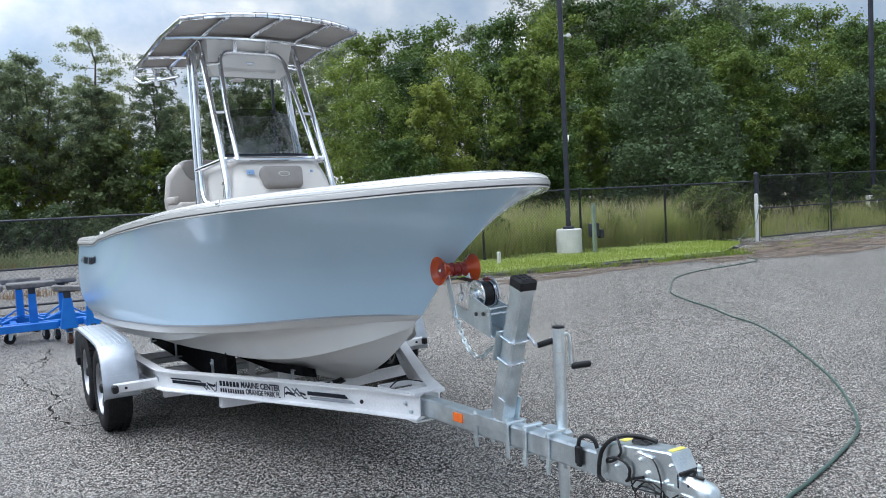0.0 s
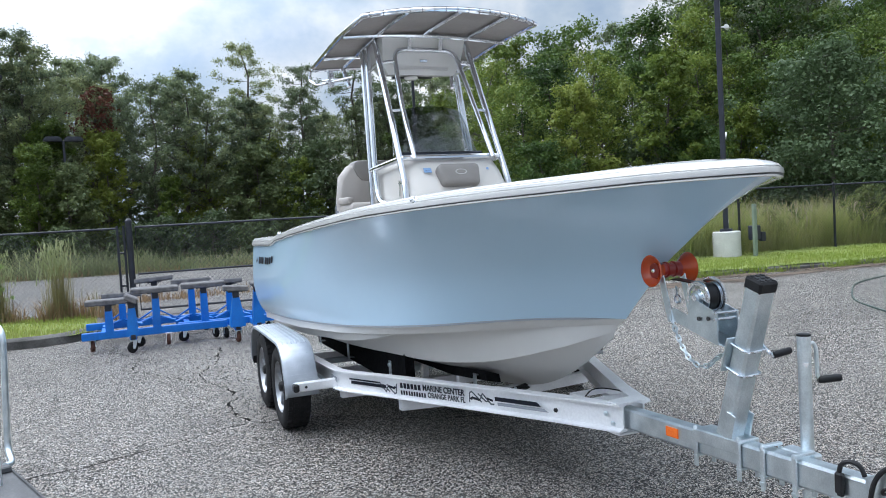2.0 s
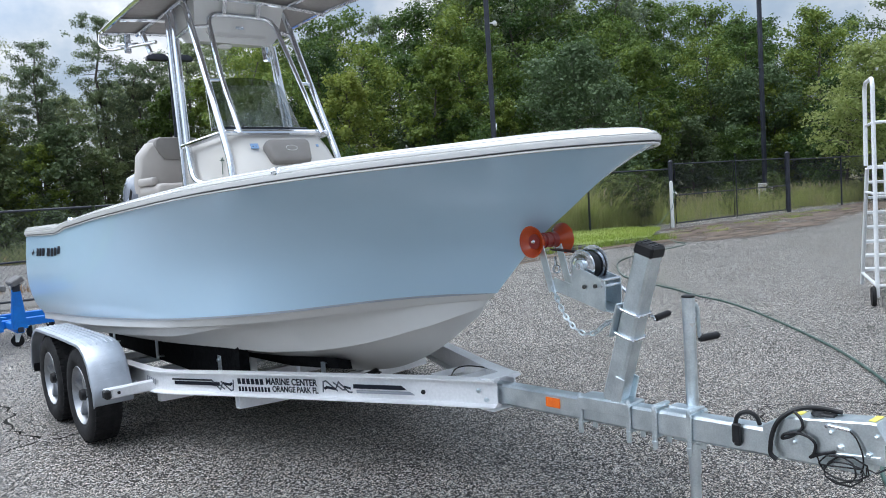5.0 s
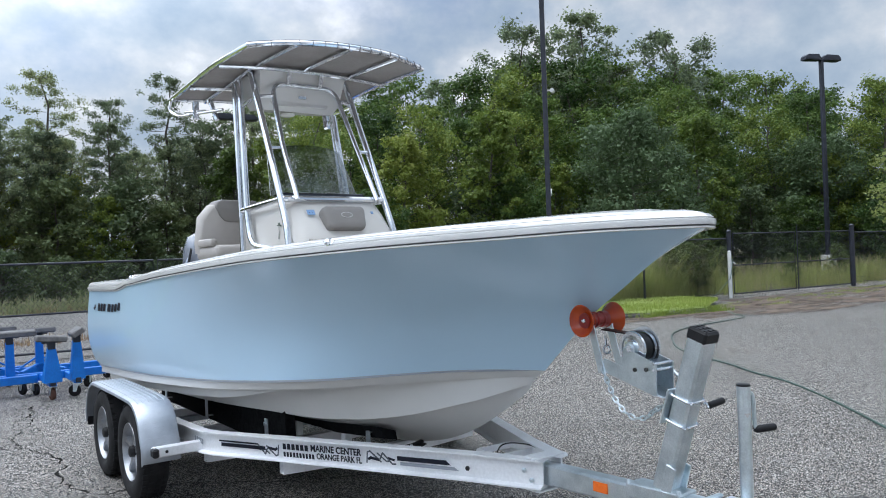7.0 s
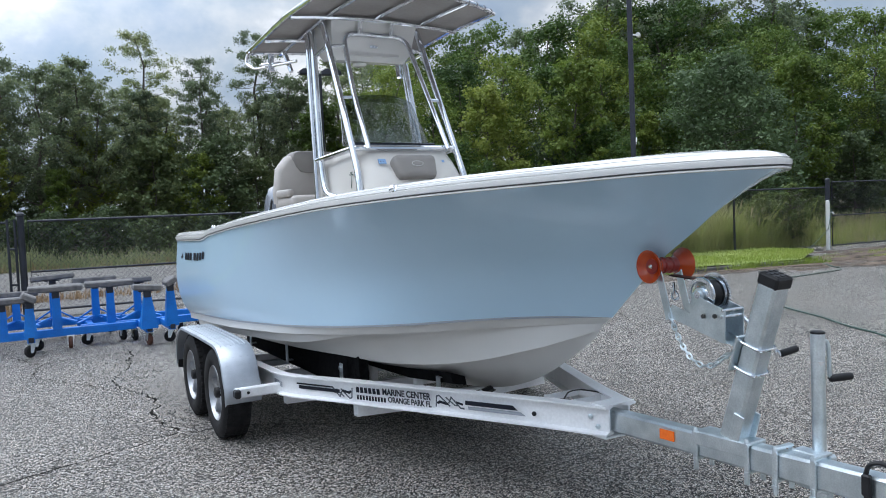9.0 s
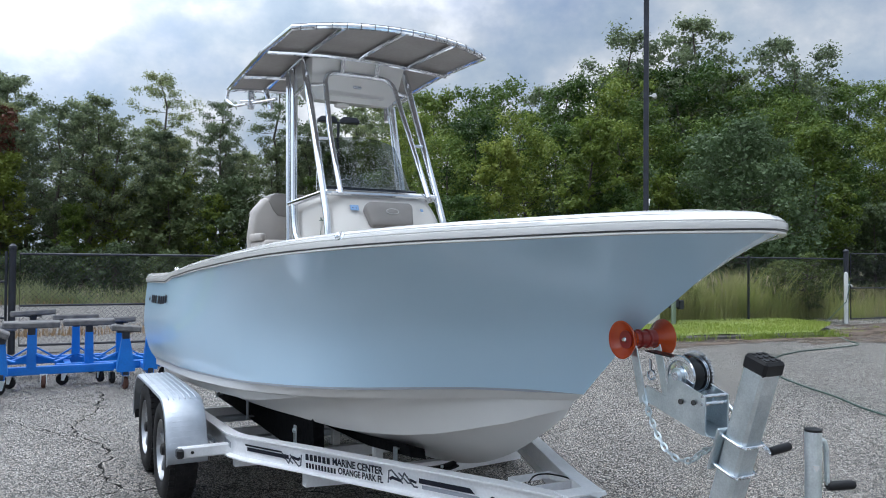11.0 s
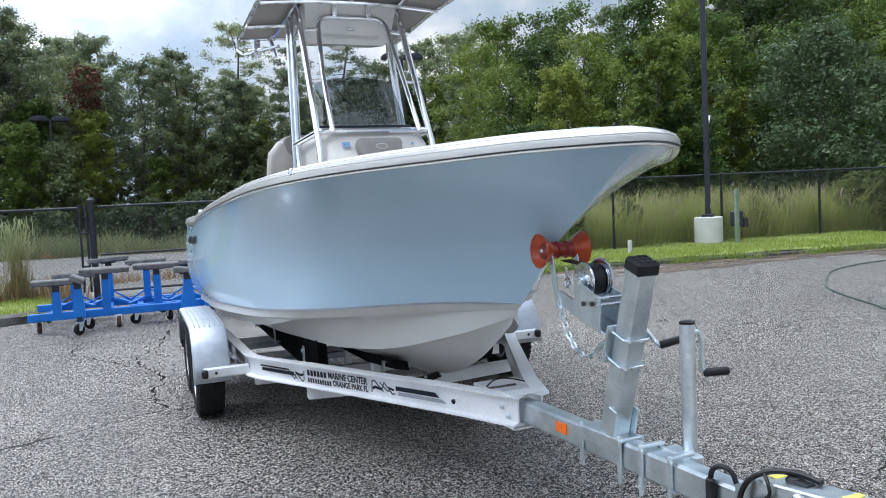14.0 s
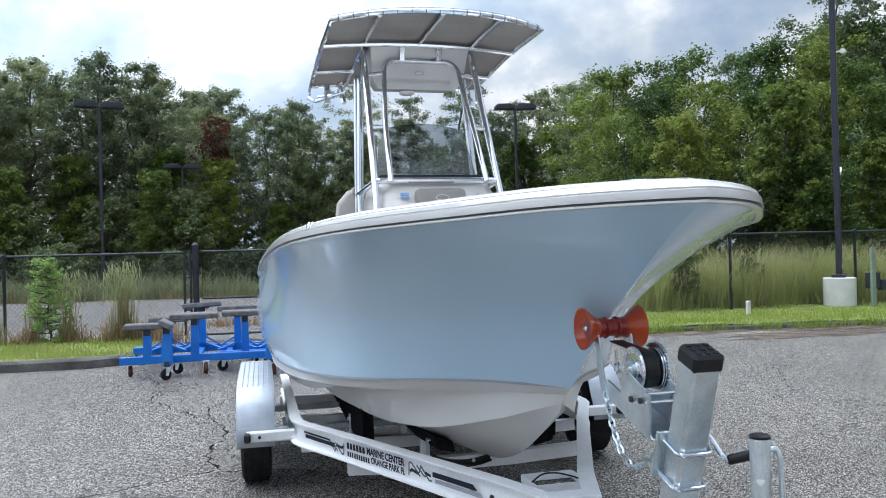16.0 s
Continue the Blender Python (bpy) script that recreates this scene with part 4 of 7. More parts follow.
# leaning post seat behind the console
for sgn in (-1, 1):
    x0 = sgn * 0.255
    lp = Shape()
    lp.loft([[(x0 + dx * k, y, z) for dx, z in [(sgn * a, b) for a, b in ((-0.235, z0), (-0.24, z0 + 0.12), (-0.235, z1 - 0.04), (-0.20, z1), (0.06, z1), (0.15, z1 - 0.025), (0.235, z1 - 0.125), (0.262, z0 + 0.08), (0.255, z0))]] for k, y, z0, z1 in ((0.92, 3.74, 1.68, 2.04), (1, 3.77, 1.66, 2.07), (1, 3.87, 1.66, 2.08), (0.94, 3.91, 1.68, 2.06))])
    part("seat_backrest", lp, TAUPE, BOAT, "taupe helm seat backrest", 60)
    part("headrest_pad", Shape().loft([[(x0 + sgn * a * k, y, 2.0 + b * k) for a, b in ((-0.235, -0.085), (-0.24, 0.0), (-0.225, 0.088), (-0.10, 0.095), (0.075, 0.095), (0.115, 0.075), (0.125, 0.03), (0.095, -0.035), (0.055, -0.08), (0.0, -0.09))] for k, y in ((0.90, 3.722), (0.98, 3.73), (1.0, 3.75), (1.0, 3.80), (1.0, 3.90), (0.94, 3.915))]), TAUPE_DARK, BOAT, "darker taupe headrest pad", 60)
part("helm_seat", Shape().box((0, 3.62, 1.66), (1.02, 0.46, 0.12), 0.04).box((0, 3.66, 1.32), (0.90, 0.40, 0.6), 0.03), TAUPE, BOAT, "taupe helm seat", 60)
for sgn in (-1, 1):
    part("seat_armrest", Shape().box((sgn * 0.50, 3.62, 1.74), (0.05, 0.30, 0.06), 0.02), TAUPE, BOAT, "", 60)
wheel = Shape().tube([Vector((0.12 + 0.17 * math.cos(a), 3.22 + 0.06 * math.sin(a), 1.86 + 0.16 * math.sin(a))) for a in [2 * math.pi * i / 24 for i in range(24)]], 0.012, 8, closed=True)
for a in (0.5, 2.6, 4.7):
    wheel.tube([(0.12, 3.20, 1.86), (0.12 + 0.17 * math.cos(a), 3.22 + 0.06 * math.sin(a), 1.86 + 0.16 * math.sin(a))], 0.008, 6)
part("steering_wheel", wheel, POLISHED, BOAT, "steel steering wheel")

# outboard engine on the transom
eng = Shape()
eng.loft([[(0.19 * k * math.cos(a) * (1.0), 5.12 + 0.30 * k * math.sin(a) + lean, z) for a in [2 * math.pi * i / 18 for i in range(18)]] for k, z, lean in ((0.62, 1.28, 0.04), (0.95, 1.36, 0.02), (1.02, 1.55, 0.0), (0.98, 1.72, -0.02), (0.80, 1.84, -0.04), (0.40, 1.885, -0.05))])
motor = part("outboard_motor", eng, pbr("grey engine cowl", (0.20, 0.22, 0.26), (0.24, 0.26, 0.30), rough=0.22, coat=0.6), BOAT, "grey outboard engine with pale stripes", 50)
part("engine_leg", Shape().bar((0, 5.16, 1.30), (0, 5.26, 0.66), 0.12, 0.22, 0.03).lathe([(0.02, -0.25), (0.055, -0.1), (0.06, 0.1), (0.03, 0.25)], Matrix.Translation((0, 5.28, 0.62)) @ pose(0, 0, 0, 90), 14).box((0, 5.28, 0.74), (0.26, 0.36, 0.02), 0.006).box((0, 4.98, 1.2), (0.22, 0.16, 0.28), 0.02), BLACK, motor)
for sgn in (-1, 1):
    part("cowl_band", Shape().bar((sgn * 0.192, 4.90, 1.72), (sgn * 0.197, 5.10, 1.44), 0.006, 0.045, 0.002), BLACK, motor, "dark slanting cowl band")
    part("cowl_stripe", Shape().bar((sgn * 0.193, 4.98, 1.62), (sgn * 0.193, 5.16, 1.50), 0.006, 0.07, 0.002), pbr("pale cowl stripe", (0.45, 0.5, 0.62), rough=0.3), motor)


# ---------- the trailer ----------
TR = thing("boat_trailer", "aluminium tandem-axle boat trailer with a galvanized tongue on asphalt", "trailer")
SL = -0.035      # the frame rises towards the tongue
ZF = 0.515       # middle of the frame at the reflector


def tpart(name, s, mat, parent=TR, label="", angle=32):
    return part(name, s.shear(SL), mat, parent, label, angle)


RAIL = [(-0.062, 0.35), (-0.20, 0.735), (-0.705, 1.935), (-0.93, 2.43)] + [(-0.965, 2.56), (-0.975, 2.72), (-0.975, 3.4), (-0.975, 5.15)]


def rail(sgn):
    h, fl, t = 0.142, 0.072, 0.008
    prof = [(-fl / 2, -h / 2), (fl / 2, -h / 2), (fl / 2, -h / 2 + t), (t / 2, -h / 2 + t * 2), (t / 2, h / 2 - t * 2), (fl / 2, h / 2 - t), (fl / 2, h / 2), (-fl / 2, h / 2), (-fl / 2, h / 2 - t), (-t / 2, h / 2 - t * 2), (-t / 2, -h / 2 + t * 2), (-fl / 2, -h / 2 + t)]
    pts = [Vector((x, y, 0)) for x, y in RAIL]
    rings = []
    for i, p in enumerate(pts):
        d = (pts[min(i + 1, len(pts) - 1)] - pts[max(i - 1, 0)]).normalized()
        n = Vector((d.y, -d.x, 0))
        rings.append([(sgn * (p.x + n.x * u), p.y + n.y * u, ZF + 0.005 + v) for u, v in prof])
    return Shape().loft(rings)


def on_rail(s, dz=0.0, out=0.006):
    """A point on the outer face of the near rail's slanted run, s metres from its front, and its directions."""
    a, b = Vector((RAIL[0][0], RAIL[0][1], 0)), Vector((RAIL[3][0], RAIL[3][1], 0))
    d = (b - a).normalized()
    n = Vector((-d.y, d.x, 0))
    n = n if n.x < 0 else -n
    p = a + d * s + n * out
    return Vector((p.x, p.y, ZF + dz + SL * p.y)), d, n


for sgn in (-1, 1):
    r = tpart("frame_rail", rail(-sgn if sgn > 0 else 1), ALU, TR, "white-bright aluminium I-beam rail")
    if sgn < 0:
        near_rail = r
# marks on the near rail
d_rail = on_rail(0)[1]
read_dir = Vector((-d_rail.x, -d_rail.y, SL * -d_rail.y)).normalized()


def rail_frame(s, dz, out=0.0065):
    p, d, n = on_rail(s, dz, out)
    zz = n.normalized()
    xx = read_dir
    yy = zz.cross(xx).normalized()
    return Matrix.Translation(p) @ Matrix((xx, yy, zz)).transposed().to_4x4()


def bar_on_rail(name, s0, s1, dz, h, mat, taper=0.0, label=""):
    m = rail_frame(s0, dz)
    L = s0 - s1
    s = Shape().slab([(0, -h / 2), (L - taper * 0.2, -h / 2), (L, -h / 2), (L - taper, h / 2), (0, h / 2)], 0.001, m)
    return part(name, s, mat, near_rail, label)


bar_on_rail("stripe", 2.24, 1.90, 0.026, 0.010, DECAL, label="dark stripe decal")
bar_on_rail("stripe", 2.22, 1.84, 0.004, 0.022, DECAL)
bar_on_rail("stripe", 0.86, 0.52, 0.018, 0.024, DECAL, 0.03)
bar_on_rail("stripe", 0.84, 0.47, -0.010, 0.018, DECAL_GREY, 0.03)
def stroke(shape, m, pts, w):
    """A mitred thin band along points in a plane."""
    for p, q in zip(pts, pts[1:]):
        p, q = Vector(p), Vector(q)
        d = (q - p).normalized()
        n = Vector((-d.y, d.x)) * (w / 2)
        p, q = p - d * w * 0.3, q + d * w * 0.3
        shape.slab([tuple(p - n), tuple(q - n), tuple(q + n), tuple(p + n)], 0.001, m)


for s0, flip in ((1.925, 1), (1.075, -1)):
    m = rail_frame(s0, 0.0)
    turned = (lambda p: p) if flip > 0 else (lambda p: (0.205 - p[0], 0.010 - p[1]))
    for line, w, dark in ((((0.0, 0.026), (0.022, 0.026), (0.086, -0.030), (0.104, 0.004)), 0.009, 0), (((0.036, 0.012), (0.062, 0.014), (0.122, -0.026)), 0.008, 0), (((0.098, 0.020), (0.172, -0.034), (0.190, -0.028), (0.196, 0.030)), 0.009, 0), (((0.112, 0.010), (0.168, 0.002), (0.182, 0.010)), 0.015, 1), (((0.010, 0.004), (0.048, -0.004)), 0.012, 1)):
        sw = Shape()
        stroke(sw, m, [turned(p) for p in line], w)
        part("flourish", sw, DECAL if dark else FLOURISH, near_rail, "dark angular wedge decal" if dark else "grey hooked line decal")
lettering("rail_lettering", "MARINE CENTER", 0.037, rail_frame(1.478, 0.012), DECAL, near_rail, 0.93, bold=0.04, label="dark lettering on the rail")
for k in range(6):
    bar_on_rail("word_bar", 1.695 - k * 0.0345, 1.668 - k * 0.0345, 0.026, 0.034, DECAL, 0.004)
lettering("rail_lettering", "ORANGE PARK FL", 0.033, rail_frame(1.432, -0.030), DECAL, near_rail, 0.87, bold=0.04, label="dark lettering on the rail")
for k in range(10):
    bar_on_rail("number_bar", 1.69 - k * 0.0245 - (k > 2) * 0.003, 1.672 - k * 0.0245 - (k > 2) * 0.003, -0.020, 0.028, DECAL, 0.003)
m_w = Matrix.Translation((-0.981, 2.72, ZF - 0.01 + SL * 2.72)) @ Matrix(((0, 0, -1), (-1, 0, 0), (0, 1, 0))).to_4x4()
mk = Shape()
for i in range(5):
    mk.slab([(-0.02 + i * 0.036, 0), (0.006 + i * 0.036, 0), (0.008 + i * 0.036, 0.035), (-0.018 + i * 0.036, 0.035)], 0.001, m_w)
part("maker_marks", mk, DECAL_GREY, near_rail)
for s, dz in ((0.42, 0.0), (0.10, 0.018), (0.06, -0.028), (1.54, -0.066)):
    p, d, n = on_rail(s, dz, 0.004)
    part("bolt", Shape().lathe([(0.013, 0), (0.013, 0.007), (0.007, 0.010)], Matrix.Translation(p) @ n.to_track_quat("Z", "Y").to_matrix().to_4x4(), 6), BLACK if s == 0.42 else GALV, near_rail)

# tongue
TW, TH = 0.078, 0.102
tpart("tongue", Shape().box((0, -0.48, ZF - 0.005), (TW, 1.81, TH), 0.010), GALV, TR, "galvanized box-section tongue")
tpart("front_plate", Shape().box((0, 0.40, ZF + 0.080), (0.20, 0.10, 0.008), 0.002), ALU, TR, "aluminium gusset plate")
tpart("front_plate", Shape().box((0, 0.40, ZF - 0.080), (0.18, 0.10, 0.008), 0.002), ALU)
tpart("reflector", Shape().box((-TW / 2 - 0.003, 0.0, ZF + 0.002), (0.006, 0.085, 0.045), 0.003), ORANGE, TR, "orange side reflector")
tpart("winch_foot", Shape().box((0, -0.30, ZF + 0.052), (0.105, 0.28, 0.012), 0.004).box((-0.052, -0.30, ZF + 0.028), (0.010, 0.28, 0.055), 0.003).box((0.052, -0.30, ZF + 0.028), (0.010, 0.28, 0.055), 0.003), GALV)
for y in (-0.17, -0.43, -0.56, -0.72):
    tpart("clamp_strap", Shape().box((-0.048, y, ZF - 0.03), (0.010, 0.022, 0.16), 0.003).box((0.048, y, ZF - 0.03), (0.010, 0.022, 0.16), 0.003).box((0, y, ZF - 0.062), (0.11, 0.022, 0.010), 0.003).box((0, y, ZF + 0.062 if y < -0.45 else ZF + 0.05), (0.10, 0.024, 0.012), 0.003).lathe([(0.010, 0), (0.010, 0.012), (0.006, 0.022)], Matrix.Translation((-0.048, y, ZF + 0.05)), 6), GALV)
for y in (-0.56, -0.72):
    tpart("clamp_stud", Shape().tube([(-0.050, y, ZF - 0.05), (-0.050, y, ZF - 0.115)], 0.007, 8).lathe([(0.013, 0), (0.013, 0.012)], Matrix.Translation((-0.050, y, ZF - 0.09)), 6), GALV)

# winch post
P0, P1 = Vector((0, -0.328, 0.575)), Vector((0, -0.535, 1.222))
dp = (P1 - P0).normalized()
up_y = Vector((1, 0, 0)).cross(dp)
post_m = Matrix((Vector((1, 0, 0)), up_y, dp)).transposed()
L = (P1 - P0).length
wp = Shape()
wp.box((P0 + P1) / 2, (0.086, 0.086, L), 0.010, post_m)
winch_post = part("winch_post", wp, GALV, TR, "galvanized square winch post leaning forward")
cp = Shape().box(P1 + dp * 0.012, (0.094, 0.094, 0.052), 0.009, post_m)
for i in range(3):
    for j in range(3):
        cp.box(P1 + dp * 0.0375 + Vector(((i - 1) * 0.027, 0, 0)) + up_y * ((j - 1) * 0.027), (0.015, 0.015, 0.008), 0.004, post_m)
part("post_cap", cp, BLACK, winch_post, "black ribbed plastic cap")
for sgn in (-1, 1):
    part("post_gusset", Shape().bar((sgn * 0.048, -0.368, 0.575), (sgn * 0.048, -0.400, 0.69), 0.008, 0.05, 0.003), GALV, winch_post)
for f in (0.46, 0.62):
    c = P0 + dp * (L * f)
    r = 0.051
    loop = [c + Vector((sx * r, 0, 0)) + up_y * sy * r for sx, sy in ((-1, -1.25), (-1, 1), (1, 1), (1, -1.25))]
    part("u_bolt", Shape().tube(rounded(loop, 0.02, 3), 0.0065, 8), POLISHED, winch_post, "bright U-bolt")
# winch stand arm and winch
for sgn in (-1, 1):
    plate = Shape().slab([(0.178, 1.163), (0.348, 1.105), (0.346, 0.985), (0.356, 0.972), (0.33, 0.972), (0.06, 1.046), (0.045, 1.066), (0.066, 1.105), (0.165, 1.078)], 0.006, Matrix.Translation((sgn * 0.054 - 0.003, 0, 0)) @ Matrix(((0, 0, 1), (-1, 0, 0), (0, 1, 0))).to_4x4())
    part("winch_arm", plate, GALV, TR, "galvanized winch arm plate")
    part("roller_bracket", Shape().bar((sgn * 0.060, -0.052, 1.04), (sgn * 0.060, 0.018, 1.29), 0.006, 0.038, 0.002, up=(0, 1, 0)), GALV, TR)
part("arm_floor", Shape().bar((0, -0.375, 0.968), (0, -0.06, 1.052), 0.102, 0.006, 0.002), GALV, TR)
part("arm_flange", Shape().box(P0 + dp * (L * 0.54) - up_y * 0.050, (0.140, 0.010, 0.15), 0.003, post_m), GALV, TR)
wm = Matrix.Translation((0, -0.208, 1.158)) @ pose(0, 0, 0, 0, 90, 0)
wf = Shape().tube([(-0.06, -0.338, 1.104), (0.06, -0.338, 1.104)], 0.006, 8)
winch = part("winch", wf, POLISHED, TR, "zinc-plated hand winch")
part("tie_rod", Shape().tube([(-0.06, -0.335, 1.078), (0.06, -0.335, 1.078)], 0.006, 8), POLISHED, winch)
part("drum", Shape().lathe([(0.028, -0.05), (0.028, 0.05)], wm, 20), GALV, winch)
part("strap", Shape().lathe([(0.055, -0.018), (0.060, -0.012), (0.060, 0.026), (0.055, 0.032)], wm, 24), BLACK, winch, "black winch strap on the drum")
part("drum_flange", Shape().lathe([(0.012, -0.046), (0.018, -0.040), (0.034, -0.039), (0.037, -0.035), (0.052, -0.034), (0.055, -0.038), (0.070, -0.038), (0.073, -0.034), (0.072, -0.030), (0.03, -0.028)], wm, 28), POLISHED, winch, "bright drum flange")
part("drum_flange", Shape().lathe([(0.03, 0.030), (0.066, 0.034), (0.066, 0.038)], wm, 28), POLISHED, winch)
part("winch_axle", Shape().lathe([(0.016, -0.058), (0.016, -0.05), (0.010, -0.049), (0.010, 0.07)], wm, 14), POLISHED, winch)
gear = Shape()
prof = []
for i in range(44):
    for rr, o in ((0.079, 0.0), (0.079, 0.35), (0.086, 0.5), (0.086, 0.85)):
        a = 2 * math.pi * (i + o) / 44
        prof.append((rr * math.cos(a), rr * math.sin(a)))
gear.loft([[wm @ Vector((x, y, 0.040)) for x, y in prof], [wm @ Vector((x, y, 0.049)) for x, y in prof]])
part("gear", gear, POLISHED, winch, "toothed winch gear")
for y, z in ((-0.24, 1.072), (-0.30, 1.078)):
    part("winch_bolt", Shape().lathe([(0.0095, 0), (0.0095, 0.007), (0.005, 0.009)], Matrix.Translation((-0.0585, y, z)) @ pose(0, 0, 0, 0, -90, 0), 6), GREASY, winch)
part("winch_crank", Shape().tube(rounded([(0.045, -0.29, 1.075), (0.088, -0.30, 1.075), (0.112, -0.455, 0.935), (0.128, -0.465, 0.922)], 0.02), 0.008, 8), POLISHED, winch, "steel winch crank")
part("crank_grip", Shape().lathe([(0.011, 0), (0.015, 0.006), (0.015, 0.075), (0.011, 0.082)], Matrix.Translation((0.122, -0.462, 0.924)) @ pose(0, 0, 0, 0, 78, -16), 14), BLACK, winch, "black ribbed grip")
# bow roller
rm = Matrix.Translation((0, 0.02, 1.268)) @ pose(0, 0, 0, 0, 90, 0)
bow_roller = part("bow_roller", Shape().lathe([(0.034, -0.085), (0.036, -0.05), (0.031, -0.028), (0.037, -0.024), (0.037, -0.018), (0.030, -0.014), (0.030, 0.014), (0.037, 0.018), (0.037, 0.024), (0.031, 0.028), (0.036, 0.05), (0.034, 0.085)], rm, 28), RED_ROLLER, TR, "red polyurethane bow roller")
for sgn in (-1, 1):
    part("roller_bell", Shape().lathe([(0.034, sgn * 0.045), (0.040, sgn * 0.060), (0.055, sgn * 0.080), (0.070, sgn * 0.097), (0.073, sgn * 0.105), (0.068, sgn * 0.104), (0.052, sgn * 0.086), (0.020, sgn * 0.075)], rm, 30, cap=False), AMBER, bow_roller, "amber bell-shaped end")
    part("roller_nut", Shape().lathe([(0.016, 0), (0.016, 0.004), (0.011, 0.005), (0.011, 0.014), (0.006, 0.02)], rm @ Matrix.Translation((0, 0, sgn * 0.078)) @ pose(0, 0, 0, 0 if sgn > 0 else 180), 12), POLISHED, bow_roller)
part("roller_pin", Shape().tube([(-0.09, 0.02, 1.268), (0.09, 0.02, 1.268)], 0.008, 10), POLISHED, bow_roller)


def link_chain(pts, r=0.0040, pitch=0.027):
    """Chain links along a curve, each turned a quarter from the last."""
    pts = [Vector(p) for p in pts]
    s, k = Shape(), 0
    for a, b in zip(pts, pts[1:]):
        n = max(1, round((b - a).length / pitch))
        for i in range(n):
            c, t = a.lerp(b, (i + 0.5) / n), (b - a).normalized()
            x = t.cross(Vector((0.3, 0.2, 1))).normalized()
            y = t.cross(x)
            w = x if k % 2 else y
            k += 1
            s.tube([c + t * (pitch * 0.62) * math.cos(q) + w * (pitch * 0.34) * math.sin(q) for q in [2 * math.pi * j / 10 for j in range(10)]], r, 5, closed=True)
    return s


part("safety_chain", link_chain([(-0.062, -0.058, 1.062), (-0.062, -0.085, 1.00), (-0.062, -0.12, 0.94), (-0.062, -0.17, 0.888), (-0.062, -0.23, 0.864), (-0.062, -0.29, 0.876), (-0.062, -0.345, 0.92), (-0.062, -0.385, 0.94)]), GALV, TR, "bright safety chain")
part("bow_hook", Shape().bar((0, -0.20, 1.214), (0, -0.02, 1.226), 0.048, 0.005, 0.001), BLACK, TR, "black winch strap to the bow eye")
part("strap_hook", Shape().tube(arc((-0.005, -0.035, 1.135), 0.018, 60, 400, 14, "yz"), 0.005, 8).tube([(-0.005, -0.03, 1.195), (-0.005, -0.032, 1.155)], 0.005, 8), POLISHED, TR)

# tongue jack
JX, JY = 0.105, -0.64
jk = Shape().lathe([(0.025, 0.30), (0.025, 1.03), (0.021, 1.034)], Matrix.Translation((JX, JY, 0)), 20)
jk.box((JX, JY, 0.985), (0.046, 0.046, 0.10), 0.010)
jack = part("tongue_jack", jk, GALV, TR, "galvanized tongue jack standing on its caster")
part("jack_cap", Shape().lathe([(0.0275, 1.030), (0.0275, 1.037), (0.022, 1.040)], Matrix.Translation((JX, JY, 0)), 20), BLACK, jack)
part("inner_tube", Shape().lathe([(0.022, 0.158), (0.022, 0.34)], Matrix.Translation((JX, JY, 0)), 16), GALV, jack)
jm = Matrix.Translation((JX, JY, 0)) @ pose(0, 0, 0, 0, 0, 24)
fork = Shape().box(jm @ Vector((0, 0, 0.153)), (0.078, 0.078, 0.010), 0.002, jm.to_3x3())
fork.box(jm @ Vector((0, 0, 0.146)), (0.060, 0.060, 0.006), 0.002, jm.to_3x3())
for sx in (-1, 1):
    fork.add([jm @ Vector((sx * x, y, z)) for x in (0.029, 0.033) for y, z in ((0.028, 0.146), (-0.036, 0.146), (-0.092, 0.085), (-0.092, 0.055), (-0.060, 0.055), (0.028, 0.120))],
             [(0, 1, 2, 3, 4, 5), (11, 10, 9, 8, 7, 6)] + [(k, (k + 1) % 6, 6 + (k + 1) % 6, 6 + k) for k in range(6)])
part("caster_fork", fork, GALV, jack, "galvanized caster fork under a square flange")
part("caster_wheel", Shape().lathe([(0.010, -0.024), (0.052, -0.022), (0.064, -0.017), (0.068, -0.006), (0.068, 0.006), (0.064, 0.017), (0.052, 0.022), (0.010, 0.024)], jm @ Matrix.Translation((0, -0.078, 0.068)) @ pose(0, 0, 0, 0, 90, 0), 28), RUBBER, jack, "black caster wheel")
part("axle_bolt", Shape().lathe([(0.009, -0.041), (0.009, 0.041)], jm @ Matrix.Translation((0, -0.078, 0.068)) @ pose(0, 0, 0, 0, 90, 0), 6), GALV, jack)
part("jack_bracket", Shape().box((0.068, JY, ZF + 0.045), (0.075, 0.15, 0.05), 0.008).box((0.075, JY, ZF - 0.02), (0.03, 0.14, 0.12), 0.006), GALV, jack)
part("jack_crank", Shape().tube(rounded([(JX + 0.02, JY, 0.995), (JX + 0.05, JY, 1.0), (JX + 0.057, JY - 0.005, 0.97), (JX + 0.060, JY - 0.005, 0.868), (JX + 0.07, JY - 0.006, 0.852)], 0.015), 0.008, 8), GALV, jack, "steel jack crank")
part("crank_grip", Shape().lathe([(0.012, 0), (0.0155, 0.006), (0.0155, 0.080), (0.012, 0.088)], Matrix.Translation((JX + 0.062, JY - 0.004, 0.850)) @ pose(0, 0, 0, 0, 86, -28), 14), BLACK, jack, "black grip")
part("jack_label", Shape().slab([(-0.012, 0.008), (0.012, 0.008), (0.0, -0.010)], 0.001, Matrix.Translation((JX - 0.019, JY - 0.0255, 0.92)) @ pose(0, 0, 0, 90, 0, -37)), GEL_WHITE, jack)

